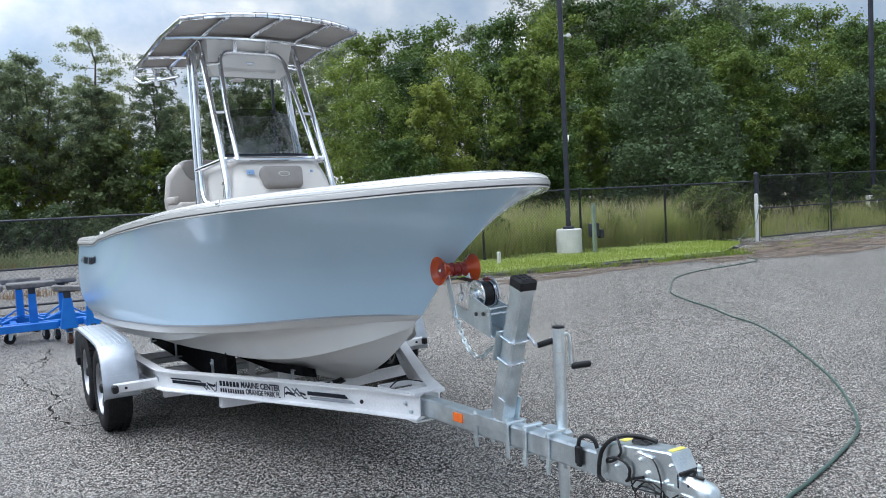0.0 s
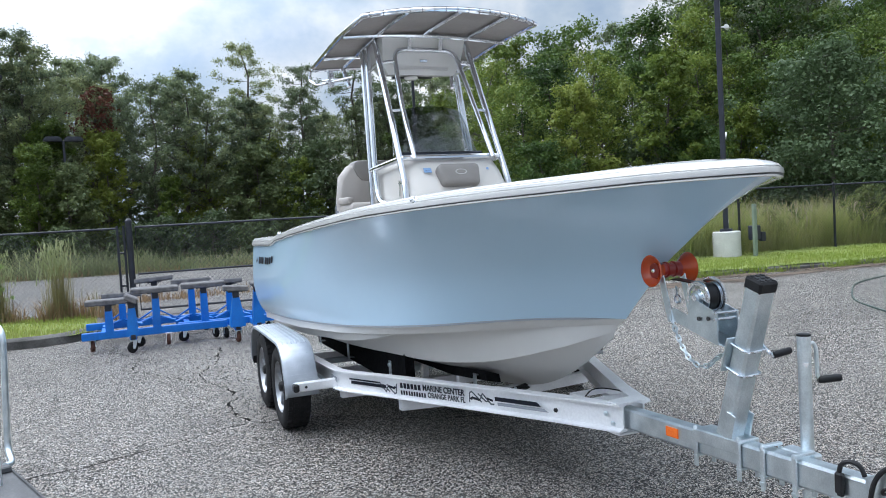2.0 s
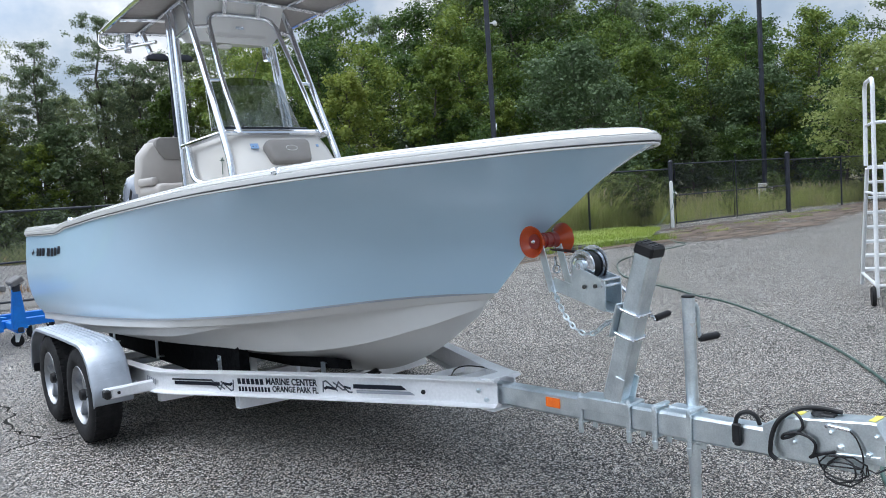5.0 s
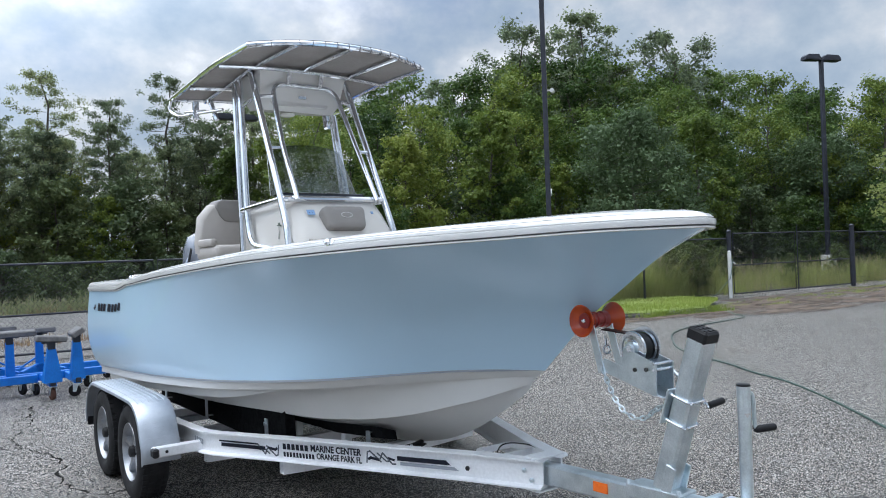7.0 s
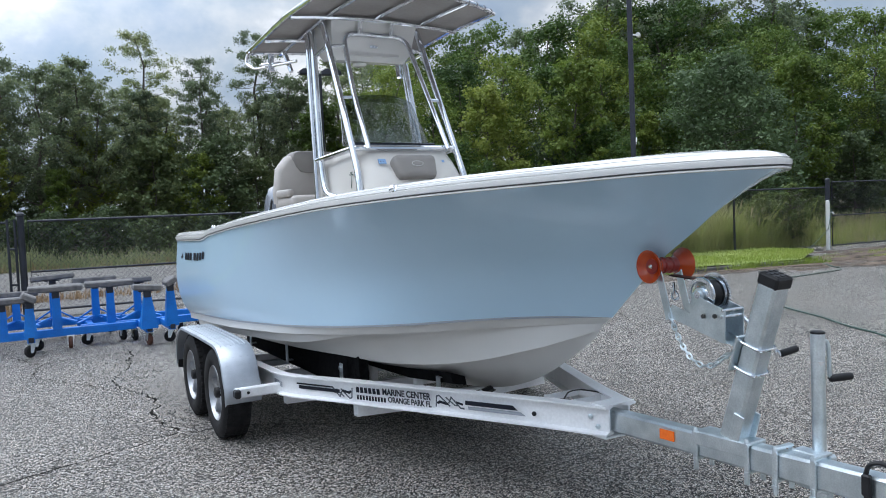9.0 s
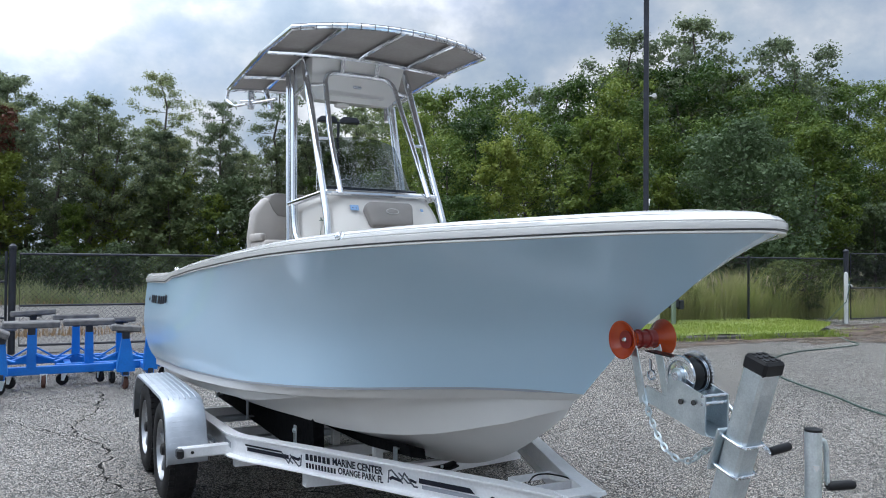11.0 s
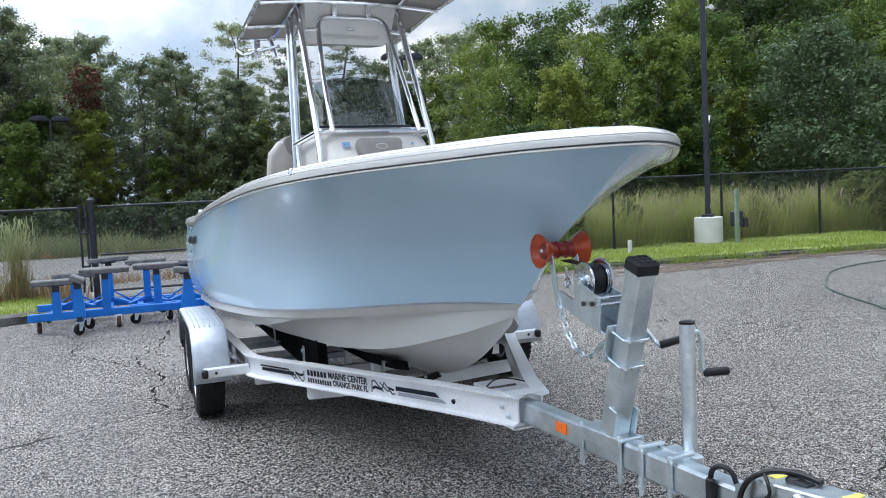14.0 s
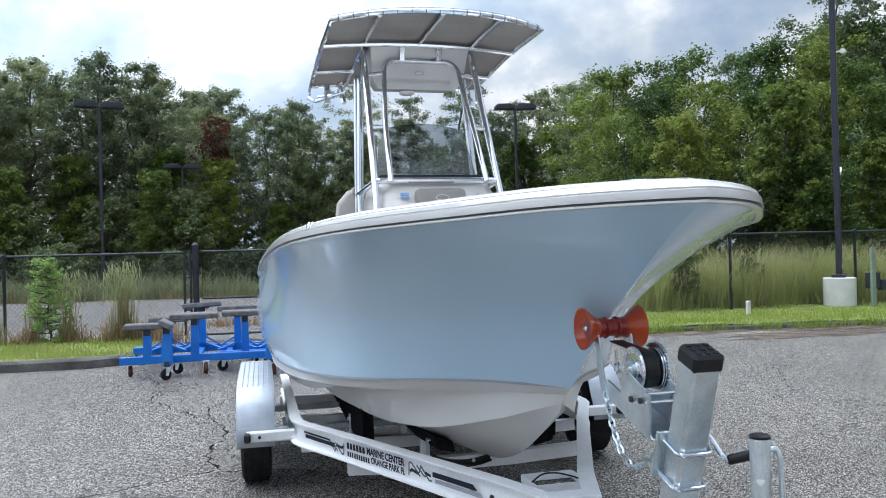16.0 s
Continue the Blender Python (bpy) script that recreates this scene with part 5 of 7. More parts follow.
# brake coupler
cpl = Shape()
cpl.loft([[(sx * w, y, z) for sx, z in ((-1, z0), (-1, z1 - 0.005), (-0.90, z1), (0.90, z1), (1, z1 - 0.005), (1, z0))] for y, w, z0, z1 in ((-1.02, 0.043, 0.575, 0.612), (-1.06, 0.048, 0.545, 0.632), (-1.10, 0.050, 0.532, 0.656), (-1.17, 0.050, 0.523, 0.664), (-1.198, 0.050, 0.526, 0.667), (-1.232, 0.050, 0.546, 0.671), (-1.30, 0.050, 0.552, 0.679), (-1.39, 0.050, 0.563, 0.690), (-1.408, 0.050, 0.566, 0.689), (-1.425, 0.050, 0.568, 0.658), (-1.440, 0.049, 0.580, 0.630))])
coupler = part("coupler", cpl, GALV, TR, "galvanized surge-brake coupler")
nose = Shape().loft([[(sx * w, y, z) for sx, z in ((-1, z0), (-1, z1 - 0.016), (-0.72, z1 - 0.003), (-0.3, z1), (0.3, z1), (0.72, z1 - 0.003), (1, z1 - 0.016), (1, z0))] for y, w, z0, z1 in ((-1.34, 0.038, 0.545, 0.590), (-1.442, 0.039, 0.553, 0.616), (-1.47, 0.040, 0.553, 0.614), (-1.495, 0.041, 0.553, 0.607), (-1.52, 0.041, 0.553, 0.603), (-1.542, 0.036, 0.553, 0.596), (-1.558, 0.026, 0.553, 0.584), (-1.566, 0.014, 0.553, 0.570))])
part("ball_socket", nose, GALV, coupler, "rounded ball socket", 40)
lip = [(w, y) for y, w in ((-1.44, 0.044), (-1.50, 0.050), (-1.53, 0.050), (-1.555, 0.042), (-1.572, 0.026), (-1.578, 0.010))]
lip = [(-w, y) for w, y in lip] + lip[::-1]
part("socket_lip", Shape().slab(lip, 0.008, Matrix.Translation((0, 0, 0.548))), GALV, coupler)
part("socket_gap", Shape().box((0, -1.443, 0.624), (0.094, 0.012, 0.014), 0.002).box((-0.0495, -1.437, 0.600), (0.004, 0.005, 0.050), 0.001), BLACK, coupler, "dark gap above the ball socket")
part("latch_pin", Shape().lathe([(0.010, 0.0), (0.010, 0.030), (0.007, 0.034), (0.007, 0.046), (0.004, 0.050)], Matrix.Translation((0.014, -1.478, 0.606)), 12), GALV, coupler)
part("latch_lever", Shape().bar((-0.004, -1.466, 0.606), (0.0, -1.474, 0.640), 0.012, 0.010, 0.002).bar((-0.008, -1.452, 0.618), (0.012, -1.500, 0.611), 0.014, 0.008, 0.002), BLACK, coupler, "black coupler latch lever")
for y, z, r in ((-1.14, 0.575, 0.009), (-1.295, 0.588, 0.011), (-1.409, 0.647, 0.007), (-1.385, 0.582, 0.010), (-1.265, 0.634, 0.008)):
    part("coupler_bolt", Shape().lathe([(r * 1.35, 0), (r * 1.35, 0.002), (r, 0.002), (r, 0.008), (r * 0.5, 0.011)], Matrix.Translation((-0.050, y, z)) @ pose(0, 0, 0, 0, -90), 6), GALV, coupler)
part("side_weld", Shape().bar((-0.052, -1.27, 0.560), (-0.052, -1.42, 0.577), 0.008, 0.012, 0.003), GALV, coupler)
part("socket_hole", Shape().lathe([(0.005, 0), (0.005, 0.002)], Matrix.Translation((-0.0405, -1.475, 0.592)) @ pose(0, 0, 0, 0, -90), 10), BLACK, coupler)
part("master_cap", Shape().lathe([(0.022, 0), (0.024, 0.006), (0.020, 0.014), (0.012, 0.016)], Matrix.Translation((0.004, -1.20, 0.668)), 16).box((0.004, -1.225, 0.674), (0.034, 0.07, 0.012), 0.004), BLACK, coupler, "black reservoir cap")
YELLOW = pbr("yellow label", (0.62, 0.55, 0.08), (0.70, 0.62, 0.14), rough=0.5, scale=40)
part("label_plate", Shape().box((0.006, -1.388, 0.6908), (0.070, 0.022, 0.002), 0.0005), YELLOW, coupler, "yellow warning label")
part("label_plate", Shape().box((0.016, -1.13, 0.662), (0.045, 0.030, 0.002), 0.0005), YELLOW, coupler, "yellow warning label")
part("breakaway_lever", Shape().bar((-0.053, -1.255, 0.655), (-0.056, -1.33, 0.652), 0.006, 0.010, 0.002).lathe([(0.007, 0), (0.007, 0.01)], Matrix.Translation((-0.05, -1.255, 0.655)) @ pose(0, 0, 0, 0, -90), 8), POLISHED, coupler)
part("wiring_cable", Shape().tube(rounded([(-0.045, -0.915, 0.595), (-0.045, -0.925, 0.632), (-0.035, -0.955, 0.648), (-0.020, -0.985, 0.635), (-0.015, -0.995, 0.60)], 0.03), 0.0085, 8), BLACK, TR, "black corrugated wiring cable")
part("wiring_cable", Shape().tube(rounded([(-0.070, -1.085, 0.505), (-0.072, -1.06, 0.52), (-0.072, -1.066, 0.58), (-0.070, -1.080, 0.625), (-0.062, -1.10, 0.658), (-0.045, -1.135, 0.686), (-0.010, -1.17, 0.694), (0.022, -1.21, 0.690), (0.030, -1.27, 0.684)], 0.03), 0.0085, 8), BLACK, TR, "black corrugated wiring cable")
part("wiring_cable", Shape().tube(rounded([(-0.045, -1.14, 0.682), (-0.062, -1.17, 0.668), (-0.063, -1.18, 0.638), (-0.064, -1.14, 0.598), (-0.066, -1.10, 0.582), (-0.070, -1.11, 0.602), (-0.068, -1.16, 0.618), (-0.064, -1.20, 0.608), (-0.062, -1.22, 0.588), (-0.062, -1.212, 0.55), (-0.060, -1.192, 0.532), (-0.058, -1.225, 0.552), (-0.056, -1.28, 0.572)], 0.02), 0.0055, 8), BLACK, TR, "thin black cable looped at the coupler")
part("plug", Shape().box((-0.050, -0.922, 0.562), (0.022, 0.032, 0.075), 0.006).box((-0.052, -0.926, 0.532), (0.016, 0.024, 0.03), 0.004), BLACK, TR, "black wiring plug")
coil = [(-0.058, -1.215, 0.556), (-0.062, -1.232, 0.520)]
for k in range(30):
    q = math.pi * (0.95 + k * 2 / 9.5)
    rad = 0.052 + 0.012 * math.sin(k * 0.9)
    coil.append((-0.064 - 0.006 * math.sin(k * 1.7), -1.306 - rad * 1.25 * math.cos(q) * -1 + 0.010 * math.sin(k * 0.45), 0.518 + rad * 0.92 * math.sin(q) + 0.010 * math.cos(k * 0.6)))
coil += [(-0.062, -1.38, 0.540), (-0.062, -1.41, 0.531), (-0.060, -1.445, 0.556)]
part("coiled_wire", Shape().tube(coil, 0.0032, 6), BLACK, TR, "coil of thin black breakaway wire")
part("coiled_wire", Shape().tube(rounded([(-0.057, -1.33, 0.652), (-0.060, -1.35, 0.635), (-0.062, -1.37, 0.59), (-0.062, -1.372, 0.545), (-0.058, -1.36, 0.52)], 0.02), 0.003, 6), BLACK, TR)

# cross members, bunks
for y, drop in ((1.95, 0.11), (2.66, 0.11), (3.5, 0.09), (4.6, 0.09)):
    hw = 0.98 if y > 3.0 else 0.89 if y > 2.5 else 0.665
    # box section with open ends
    run = [(-hw + 0.05, 0, 0.027, 0.0335), (-hw - 0.05, 0, 0.027, 0.0335), (-hw - 0.05, 0, 0.031, 0.0375), (-0.25, -0.02, 0.031, 0.0375)]
    run += [(-x, dz, w, hh) for x, dz, w, hh in reversed(run)]
    cm = Shape().loft([[(x, y + sy * w, ZF - drop + dz + sz * hh) for sy, sz in ((-1, -1), (1, -1), (1, 1), (-1, 1))] for x, dz, w, hh in run])
    tpart("crossmember", cm, ALU)
tpart("step_tray", Shape().box((0.08, 0.70, ZF + 0.025), (0.24, 0.006, 0.035), 0.001).box((0.08, 0.90, ZF + 0.025), (0.24, 0.006, 0.035), 0.001).box((-0.04, 0.80, ZF + 0.025), (0.006, 0.20, 0.035), 0.001).box((0.20, 0.80, ZF + 0.025), (0.006, 0.20, 0.035), 0.001), ALU, TR, "small aluminium tray between the rails")
part("tray_wire", Shape().tube(rounded([(-0.06, 0.70, 0.55), (0.0, 0.74, 0.57), (0.06, 0.72, 0.575), (0.14, 0.66, 0.56), (0.18, 0.60, 0.53)], 0.04), 0.004, 6), BLACK, TR, "thin black wire over the tray")
plate = Shape()
xs = [0.03 + 0.31 * i / 10 for i in range(11)]
top = [0.468 + 0.040 * ((x - 0.16) / 0.18) ** 2 for x in xs]
plate.loft([[(-x, y, z) for y, z in ((1.430, t - 0.030), (1.430, t), (1.442, t), (1.442, t - 0.030))] for x, t in zip(xs, top)])
plate.loft([[(-x, y, z) for y, z in ((1.400, t - 0.030), (1.400, t - 0.024), (1.43, t - 0.024), (1.43, t - 0.030))] for x, t in zip(xs, top)])
keel_plate = part("keel_plate", plate, BLACK, TR, "black bowed plate under the keel")
for x in (0.12, 0.27):
    part("plate_bolt", Shape().lathe([(0.010, 0), (0.010, 0.006), (0.005, 0.009)], Matrix.Translation((-x, 1.430, 0.462)) @ pose(0, 0, 0, 90, 0, 0), 8), GALV, keel_plate)
part("bunk_bracket", Shape().box((-0.335, 1.56, 0.485), (0.008, 0.045, 0.15), 0.002).box((-0.315, 1.56, 0.556), (0.045, 0.045, 0.006), 0.001), GALV, TR)
for sgn in (-1, 1):
    outer = Shape()
    y0, y1 = 2.12, 4.85
    outer.loft([[(sgn * x, y, z) for x, z in ((0.535, zb), (0.600, zb), (0.612, zt), (0.545, zt - 0.02))] for y, zb, zt in ((y0, 0.38, 0.708), (y0 + 0.03, 0.37, 0.71), (y0 + 1.2, 0.37, 0.67), (y1, 0.36, 0.63))])
    part("bunk", outer, CARPET, TR, "black carpeted bunk board under the hull")
    inner = Shape()
    inner.loft([[(sgn * x, y, z) for x, z in ((0.22, zt - 0.09), (0.31, zt - 0.07), (0.33, zt + 0.0), (0.23, zt - 0.035))] for y, zt in ((1.42, 0.605), (2.0, 0.545), (3.2, 0.51), (4.85, 0.48))])
    part("bunk", inner, CARPET, TR, "black carpeted bunk board near the keel")
    for y, zt in ((2.3, 0.60), (3.45, 0.66), (4.5, 0.62)):
        br = Shape().box((sgn * 0.660, y, (0.40 + zt - 0.03) / 2), (0.010, 0.042, zt - 0.43), 0.003).box((sgn * 0.640, y, 0.42), (0.05, 0.042, 0.008), 0.002).lathe([(0.012, 0), (0.012, 0.01)], Matrix.Translation((sgn * 0.665, y, zt - 0.06)) @ pose(0, 0, 0, 0, sgn * 90), 8)
        part("bunk_bracket", br, GALV, TR)
    for y in (1.95, 2.66):
        part("bunk_bracket", Shape().box((sgn * 0.27, y, 0.42), (0.05, 0.05, 0.16), 0.004), ALU, TR)

# fenders, axles, wheels
FX0, FX1 = 1.10, 1.345
for sgn in (-1, 1):
    prof = [(2.655, 0.335), (2.66, 0.43)] + [(2.70 + 0.26 * (1 - math.cos(radians(a))), 0.47 + 0.225 * math.sin(radians(a))) for a in (10, 30, 50, 70, 90)] + [(3.4, 0.698), (4.05, 0.692)] + [(4.05 + 0.30 * math.sin(radians(a)), 0.442 + 0.25 * math.cos(radians(a))) for a in (15, 40, 65, 90)] + [(4.36, 0.36)]
    fd = Shape()
    pr_out = [(y, z) for y, z in prof]
    pr_in = [(y + (3.5 - y) * 0.012, z - 0.012) for y, z in prof]
    xs = [FX0, FX0 + 0.012, FX1 - 0.012, FX1]
    rings = []
    for (y, z), (yi, zi) in zip(pr_out, pr_in):
        rings.append([(sgn * FX0, y, z - 0.006), (sgn * (FX0 + 0.015), y, z), (sgn * (FX1 - 0.02), y, z), (sgn * (FX1 - 0.004), y + (3.5 - y) * 0.006, z - 0.006), (sgn * FX1, y + (3.5 - y) * 0.016, z - 0.022), (sgn * (FX1 - 0.004), y + (3.5 - y) * 0.02, z - 0.026), (sgn * (FX1 - 0.012), yi, zi), (sgn * (FX0 + 0.01), yi, zi)])
    fd.loft(rings)
    fender = part("fender", fd, PLATE, TR, "bright aluminium tread-plate fender", 50)
    ribs = Shape()
    for k in range(6):
        x = FX0 + 0.035 + k * 0.034
        ribs.tube([(sgn * x, y, z + 0.001) for y, z in prof[5:10]], 0.0045, 6)
    tagged(part("fender_rib", ribs, PLATE, fender), kind="stuff")
    loz = Shape()
    for r in range(13):
        f = 0.4 + r / 13 * 5.2
        i = min(int(f), 5)
        q = f - i
        y, z = prof[i][0] * (1 - q) + prof[i + 1][0] * q, prof[i][1] * (1 - q) + prof[i + 1][1] * q
        t = Vector((0, prof[i + 1][0] - prof[i][0], prof[i + 1][1] - prof[i][1])).normalized()
        n = Vector((0, -t.z, t.y))
        for c in range(9):
            x = FX0 + 0.026 + (c + 0.5 * (r % 2)) * 0.0245
            if x > FX1 - 0.02:
                continue
            u = (Vector((1, 0, 0)) * (1 if (r + c) % 2 else -1) + t * 1.0).normalized()
            w = n.cross(u)
            o = Vector((x, y, z))
            vs = [o - u * 0.011, o + w * 0.0035, o + u * 0.011, o - w * 0.0035, o + n * 0.0019]
            loz.add([(sgn * v.x, v.y, v.z) for v in vs], [(0, 1, 4), (1, 2, 4), (2, 3, 4), (3, 0, 4)])
    tagged(part("tread_relief", loz, PLATE, fender), kind="stuff")
    part("fender_flap", Shape().box((sgn * 1.22, 4.352, 0.42), (0.22, 0.012, 0.22), 0.004), BLACK, fender)
    part("fender_bracket", Shape().box((sgn * 1.125, 2.645, 0.395), (0.32, 0.05, 0.068), 0.008), ALU, fender)
    part("marker_light", Shape().box((sgn * 1.275, 2.612, 0.398), (0.042, 0.065, 0.056), 0.012), BLACK, fender, "black marker light")
    part("bracket_bolt", Shape().lathe([(0.010, 0), (0.010, 0.008), (0.005, 0.01)], Matrix.Translation((sgn * 1.20, 2.620, 0.395)) @ pose(0, 0, 0, 90), 8), BLACK, fender)
for y in (3.10, 3.89):
    part("axle", Shape().bar((-1.15, y, 0.33), (1.15, y, 0.33), 0.05, 0.05, 0.008), GALV, TR)
    for sgn in (-1, 1):
        part("spring_hanger", Shape().box((sgn * 0.975, y, 0.345), (0.05, 0.26, 0.05), 0.008), GALV, TR)
        wm2 = Matrix.Translation((sgn * 1.225, y, 0.322)) @ pose(0, 0, 0, 0, sgn * 90)
        tyre_prof = [(0.19, -0.07), (0.20, -0.088), (0.245, -0.100), (0.29, -0.096), (0.312, -0.080), (0.3195, -0.060), (0.322, 0.0), (0.3195, 0.060), (0.312, 0.080), (0.29, 0.096), (0.245, 0.100), (0.20, 0.088), (0.19, 0.07)]
        tyre = Shape().lathe(tyre_prof, wm2, 40, cap=False)
        wheel_ob = part("wheel", Shape().lathe([(0.158, -0.03), (0.166, -0.01), (0.174, 0.03), (0.180, 0.066), (0.194, 0.088), (0.20, 0.08), (0.19, 0.05), (0.185, -0.07), (0.158, -0.07)], wm2, 36, cap=False), WHEEL_ALLOY, TR, "bright alloy trailer wheel")
        part("brake_drum", Shape().lathe([(0.03, -0.012), (0.12, -0.014), (0.158, -0.03), (0.158, -0.06), (0.03, -0.07)], wm2, 28), GREASY, wheel_ob, "dull grey brake drum")
        part("tyre", tyre, RUBBER, wheel_ob, "black trailer tyre", 50)
        tr = Shape()
        for k in range(44):
            a = 2 * math.pi * k / 44
            for zc, da2 in ((-0.066, 0.0), (-0.022, 0.07), (0.022, 0.0), (0.066, 0.07)):
                m2 = wm2 @ Matrix.Rotation(a + da2, 4, "Z") @ Matrix.Translation((0.3205, 0, zc))
                tr.add([m2 @ Vector(p) for p in ((-0.004, -0.017, -0.016), (-0.004, 0.017, -0.016), (-0.004, 0.017, 0.016), (-0.004, -0.017, 0.016), (0.0035, -0.014, -0.014), (0.0035, 0.014, -0.014), (0.0035, 0.014, 0.014), (0.0035, -0.014, 0.014))], [(4, 5, 6, 7), (0, 1, 5, 4), (1, 2, 6, 5), (2, 3, 7, 6), (3, 0, 4, 7)])
        tagged(part("tread", tr, RUBBER, wheel_ob), kind="stuff")
        sp = Shape()
        for k in range(5):
            m2 = wm2 @ Matrix.Rotation(2 * math.pi * k / 5, 4, "Z")
            sp.loft([[m2 @ Vector(p) for p in ((r, -w, z0), (r, w, z0), (r, w * 0.7, z1), (r, -w * 0.7, z1))] for r, w, z0, z1 in ((0.035, 0.026, 0.030, 0.058), (0.11, 0.018, 0.034, 0.064), (0.183, 0.026, 0.036, 0.068))])
        part("spoke", sp, WHEEL_ALLOY, wheel_ob)
        part("hub", Shape().lathe([(0.042, 0.0), (0.042, 0.055), (0.036, 0.085), (0.02, 0.092)], wm2, 20), BLACK, wheel_ob, "black hub cap")


# ---------- kerbs, lawns, field ----------
def kerb_run(pts, h=0.14, w=0.16, seed=1):
    r = random.Random(seed)
    rings = []
    pts = [Vector((*p, 0)) for p in pts]
    for i, p in enumerate(pts):
        d = (pts[min(i + 1, len(pts) - 1)] - pts[max(i - 1, 0)]).normalized()
        n = Vector((-d.y, d.x, 0))
        j = r.uniform(-0.012, 0.012)
        rings.append([p + n * a + Vector((0, 0, b)) for a, b in ((-0.01 + j, -0.05), (0.012 + j, h * 0.75), (0.05, h + j), (w, h), (w, -0.05))])
    return Shape().loft(rings)


right_kerb = [(1.5 + (13.2 - 1.5) * i / 40, kerb_r(1.5 + (13.2 - 1.5) * i / 40)) for i in range(41)]
left_kerb = [(-16 + 12.4 * i / 20, 9.55 + 0.0 * i) for i in range(21)] + [(-3.2, 9.72), (-2.95, 10.05), (-2.82, 10.6), (-2.78, 11.3), (-2.78, 12.3)]
solid("kerb", kerb_run(right_kerb, 0.085, 0.16, 1), KERB, "dark weathered kerb edging the lawn", "kerb", kind="structure")
solid("kerb", kerb_run(left_kerb, 0.15, 0.16, 2), KERB, "dark painted kerb edging the lawn", "kerb", kind="structure")


def lawn(name, rows, label):
    """A gently uneven turf sheet over rows of (x, y, z) points."""
    return solid(name, Shape().loft(rows, closed=False), LAWN, label, "lawn", kind="structure")


rl, ll = [], []
for i in range(61):
    x = 1.5 + (15.6 - 1.5) * i / 60
    y0 = kerb_r(min(x, 13.2)) + 0.10 + max(0, x - 13.0) * 0.55
    y1 = FENCE(x) + 0.9
    rl.append([(x, y0 + (y1 - y0) * j / 10, 0.10 + 0.10 * math.sin(min(j / 10, 1) * 1.4) + 0.012 * math.sin(x * 3.1 + j)) for j in range(11)])
for i in range(41):
    x = -16 + 13.14 * i / 40
    y0 = 9.68 + (0.4 if x > -3.1 else 0)
    y1 = FENCE(x) + 0.2
    ll.append([(x, y0 + (y1 - y0) * j / 8, 0.13 + 0.02 * math.sin(x * 2.3 + j)) for j in range(9)])
lawn("lawn", rl, "bright mown grass strip before the fence")
lawn("lawn", ll, "bright mown grass strip beside the gate")


def blades(name, spots, hmin, hmax, width, mat, label, seed, lean=0.35, category="grass"):
    """A sward of bent, tapering blades, rooted at spots(rnd) -> (x, y, z, scale)."""
    rnd = random.Random(seed)
    v, f = [], []
    for x, y, z, k in spots(rnd):
        h = rnd.uniform(hmin, hmax) * k
        a, b = rnd.uniform(0, 6.283), rnd.uniform(0, 6.283)
        w = width * rnd.uniform(0.6, 1.3)
        cx, cy, dx, dy = math.cos(a) * w, math.sin(a) * w, math.cos(b) * h * lean * rnd.random(), math.sin(b) * h * lean * rnd.random()
        o = len(v)
        v += [(x - cx, y - cy, z - 0.02), (x + cx, y + cy, z - 0.02), (x + cx * 0.8 + dx * 0.35, y + cy * 0.8 + dy * 0.35, z + h * 0.55), (x - cx * 0.8 + dx * 0.35, y - cy * 0.8 + dy * 0.35, z + h * 0.55), (x + dx, y + dy, z + h * (1 - 0.2 * lean))]
        f += [(o, o + 1, o + 2, o + 3), (o + 3, o + 2, o + 4)]
    s = Shape()
    s.v, s.f = v, f
    me = bpy.data.meshes.new(name)
    me.from_pydata(v, [], f)
    me.materials.append(mat)
    return tagged(new(name, me), label, category, kind="stuff")


def right_lawn_spots(rnd):
    for _ in range(26000):
        x = rnd.uniform(1.6, 15.4)
        y0 = kerb_r(min(x, 13.2)) + 0.05 + max(0, x - 13.0) * 0.55
        y = y0 + (FENCE(x) + 0.5 - y0) * rnd.random()
        yield x, y, 0.13 + 0.06 * rnd.random(), rnd.uniform(0.5, 1.3)


def kerb_tuft_spots(rnd):
    """Grass creeping over the kerb in uneven tufts."""
    for _ in range(95):
        cx = rnd.uniform(2.2, 13.6)
        cy = kerb_r(min(cx, 13.2)) - 0.02 - 0.16 * rnd.random() ** 2
        for _ in range(rnd.randint(20, 60)):
            x = cx + rnd.gauss(0, 0.16)
            y = cy + rnd.gauss(0, 0.05)
            yield x, y, 0.075 if y > kerb_r(min(x, 13.2)) - 0.07 else 0.01, rnd.uniform(0.5, 1.2)


def dirt_tuft_spots(rnd):
    """Weeds in the silted joints near the drive gate."""
    for _ in range(46):
        cx = rnd.uniform(12.8, 25)
        cy = 8.7 + 0.10 * (cx - 13) * rnd.random() + rnd.choice((0.0, 0.45, 0.9))
        for _ in range(rnd.randint(15, 45)):
            yield cx + rnd.gauss(0, 0.22), cy + rnd.gauss(0, 0.05), 0.0, rnd.uniform(0.4, 1.0)


def plume_spots(rnd):
    for _ in range(900):
        x = rnd.uniform(6.6, 17.3)
        q = rnd.random()
        yield x, FENCE(x) + 0.45 + q * q * 5.0, rnd.uniform(0.65, 1.15) + 0.25 * q, rnd.uniform(0.6, 1.2)
    for _ in range(700):
        x = rnd.uniform(18, 36)
        yield x, FENCE(x) + 1.4 + rnd.random() * 5, rnd.uniform(0.45, 0.8), rnd.uniform(0.6, 1.1)


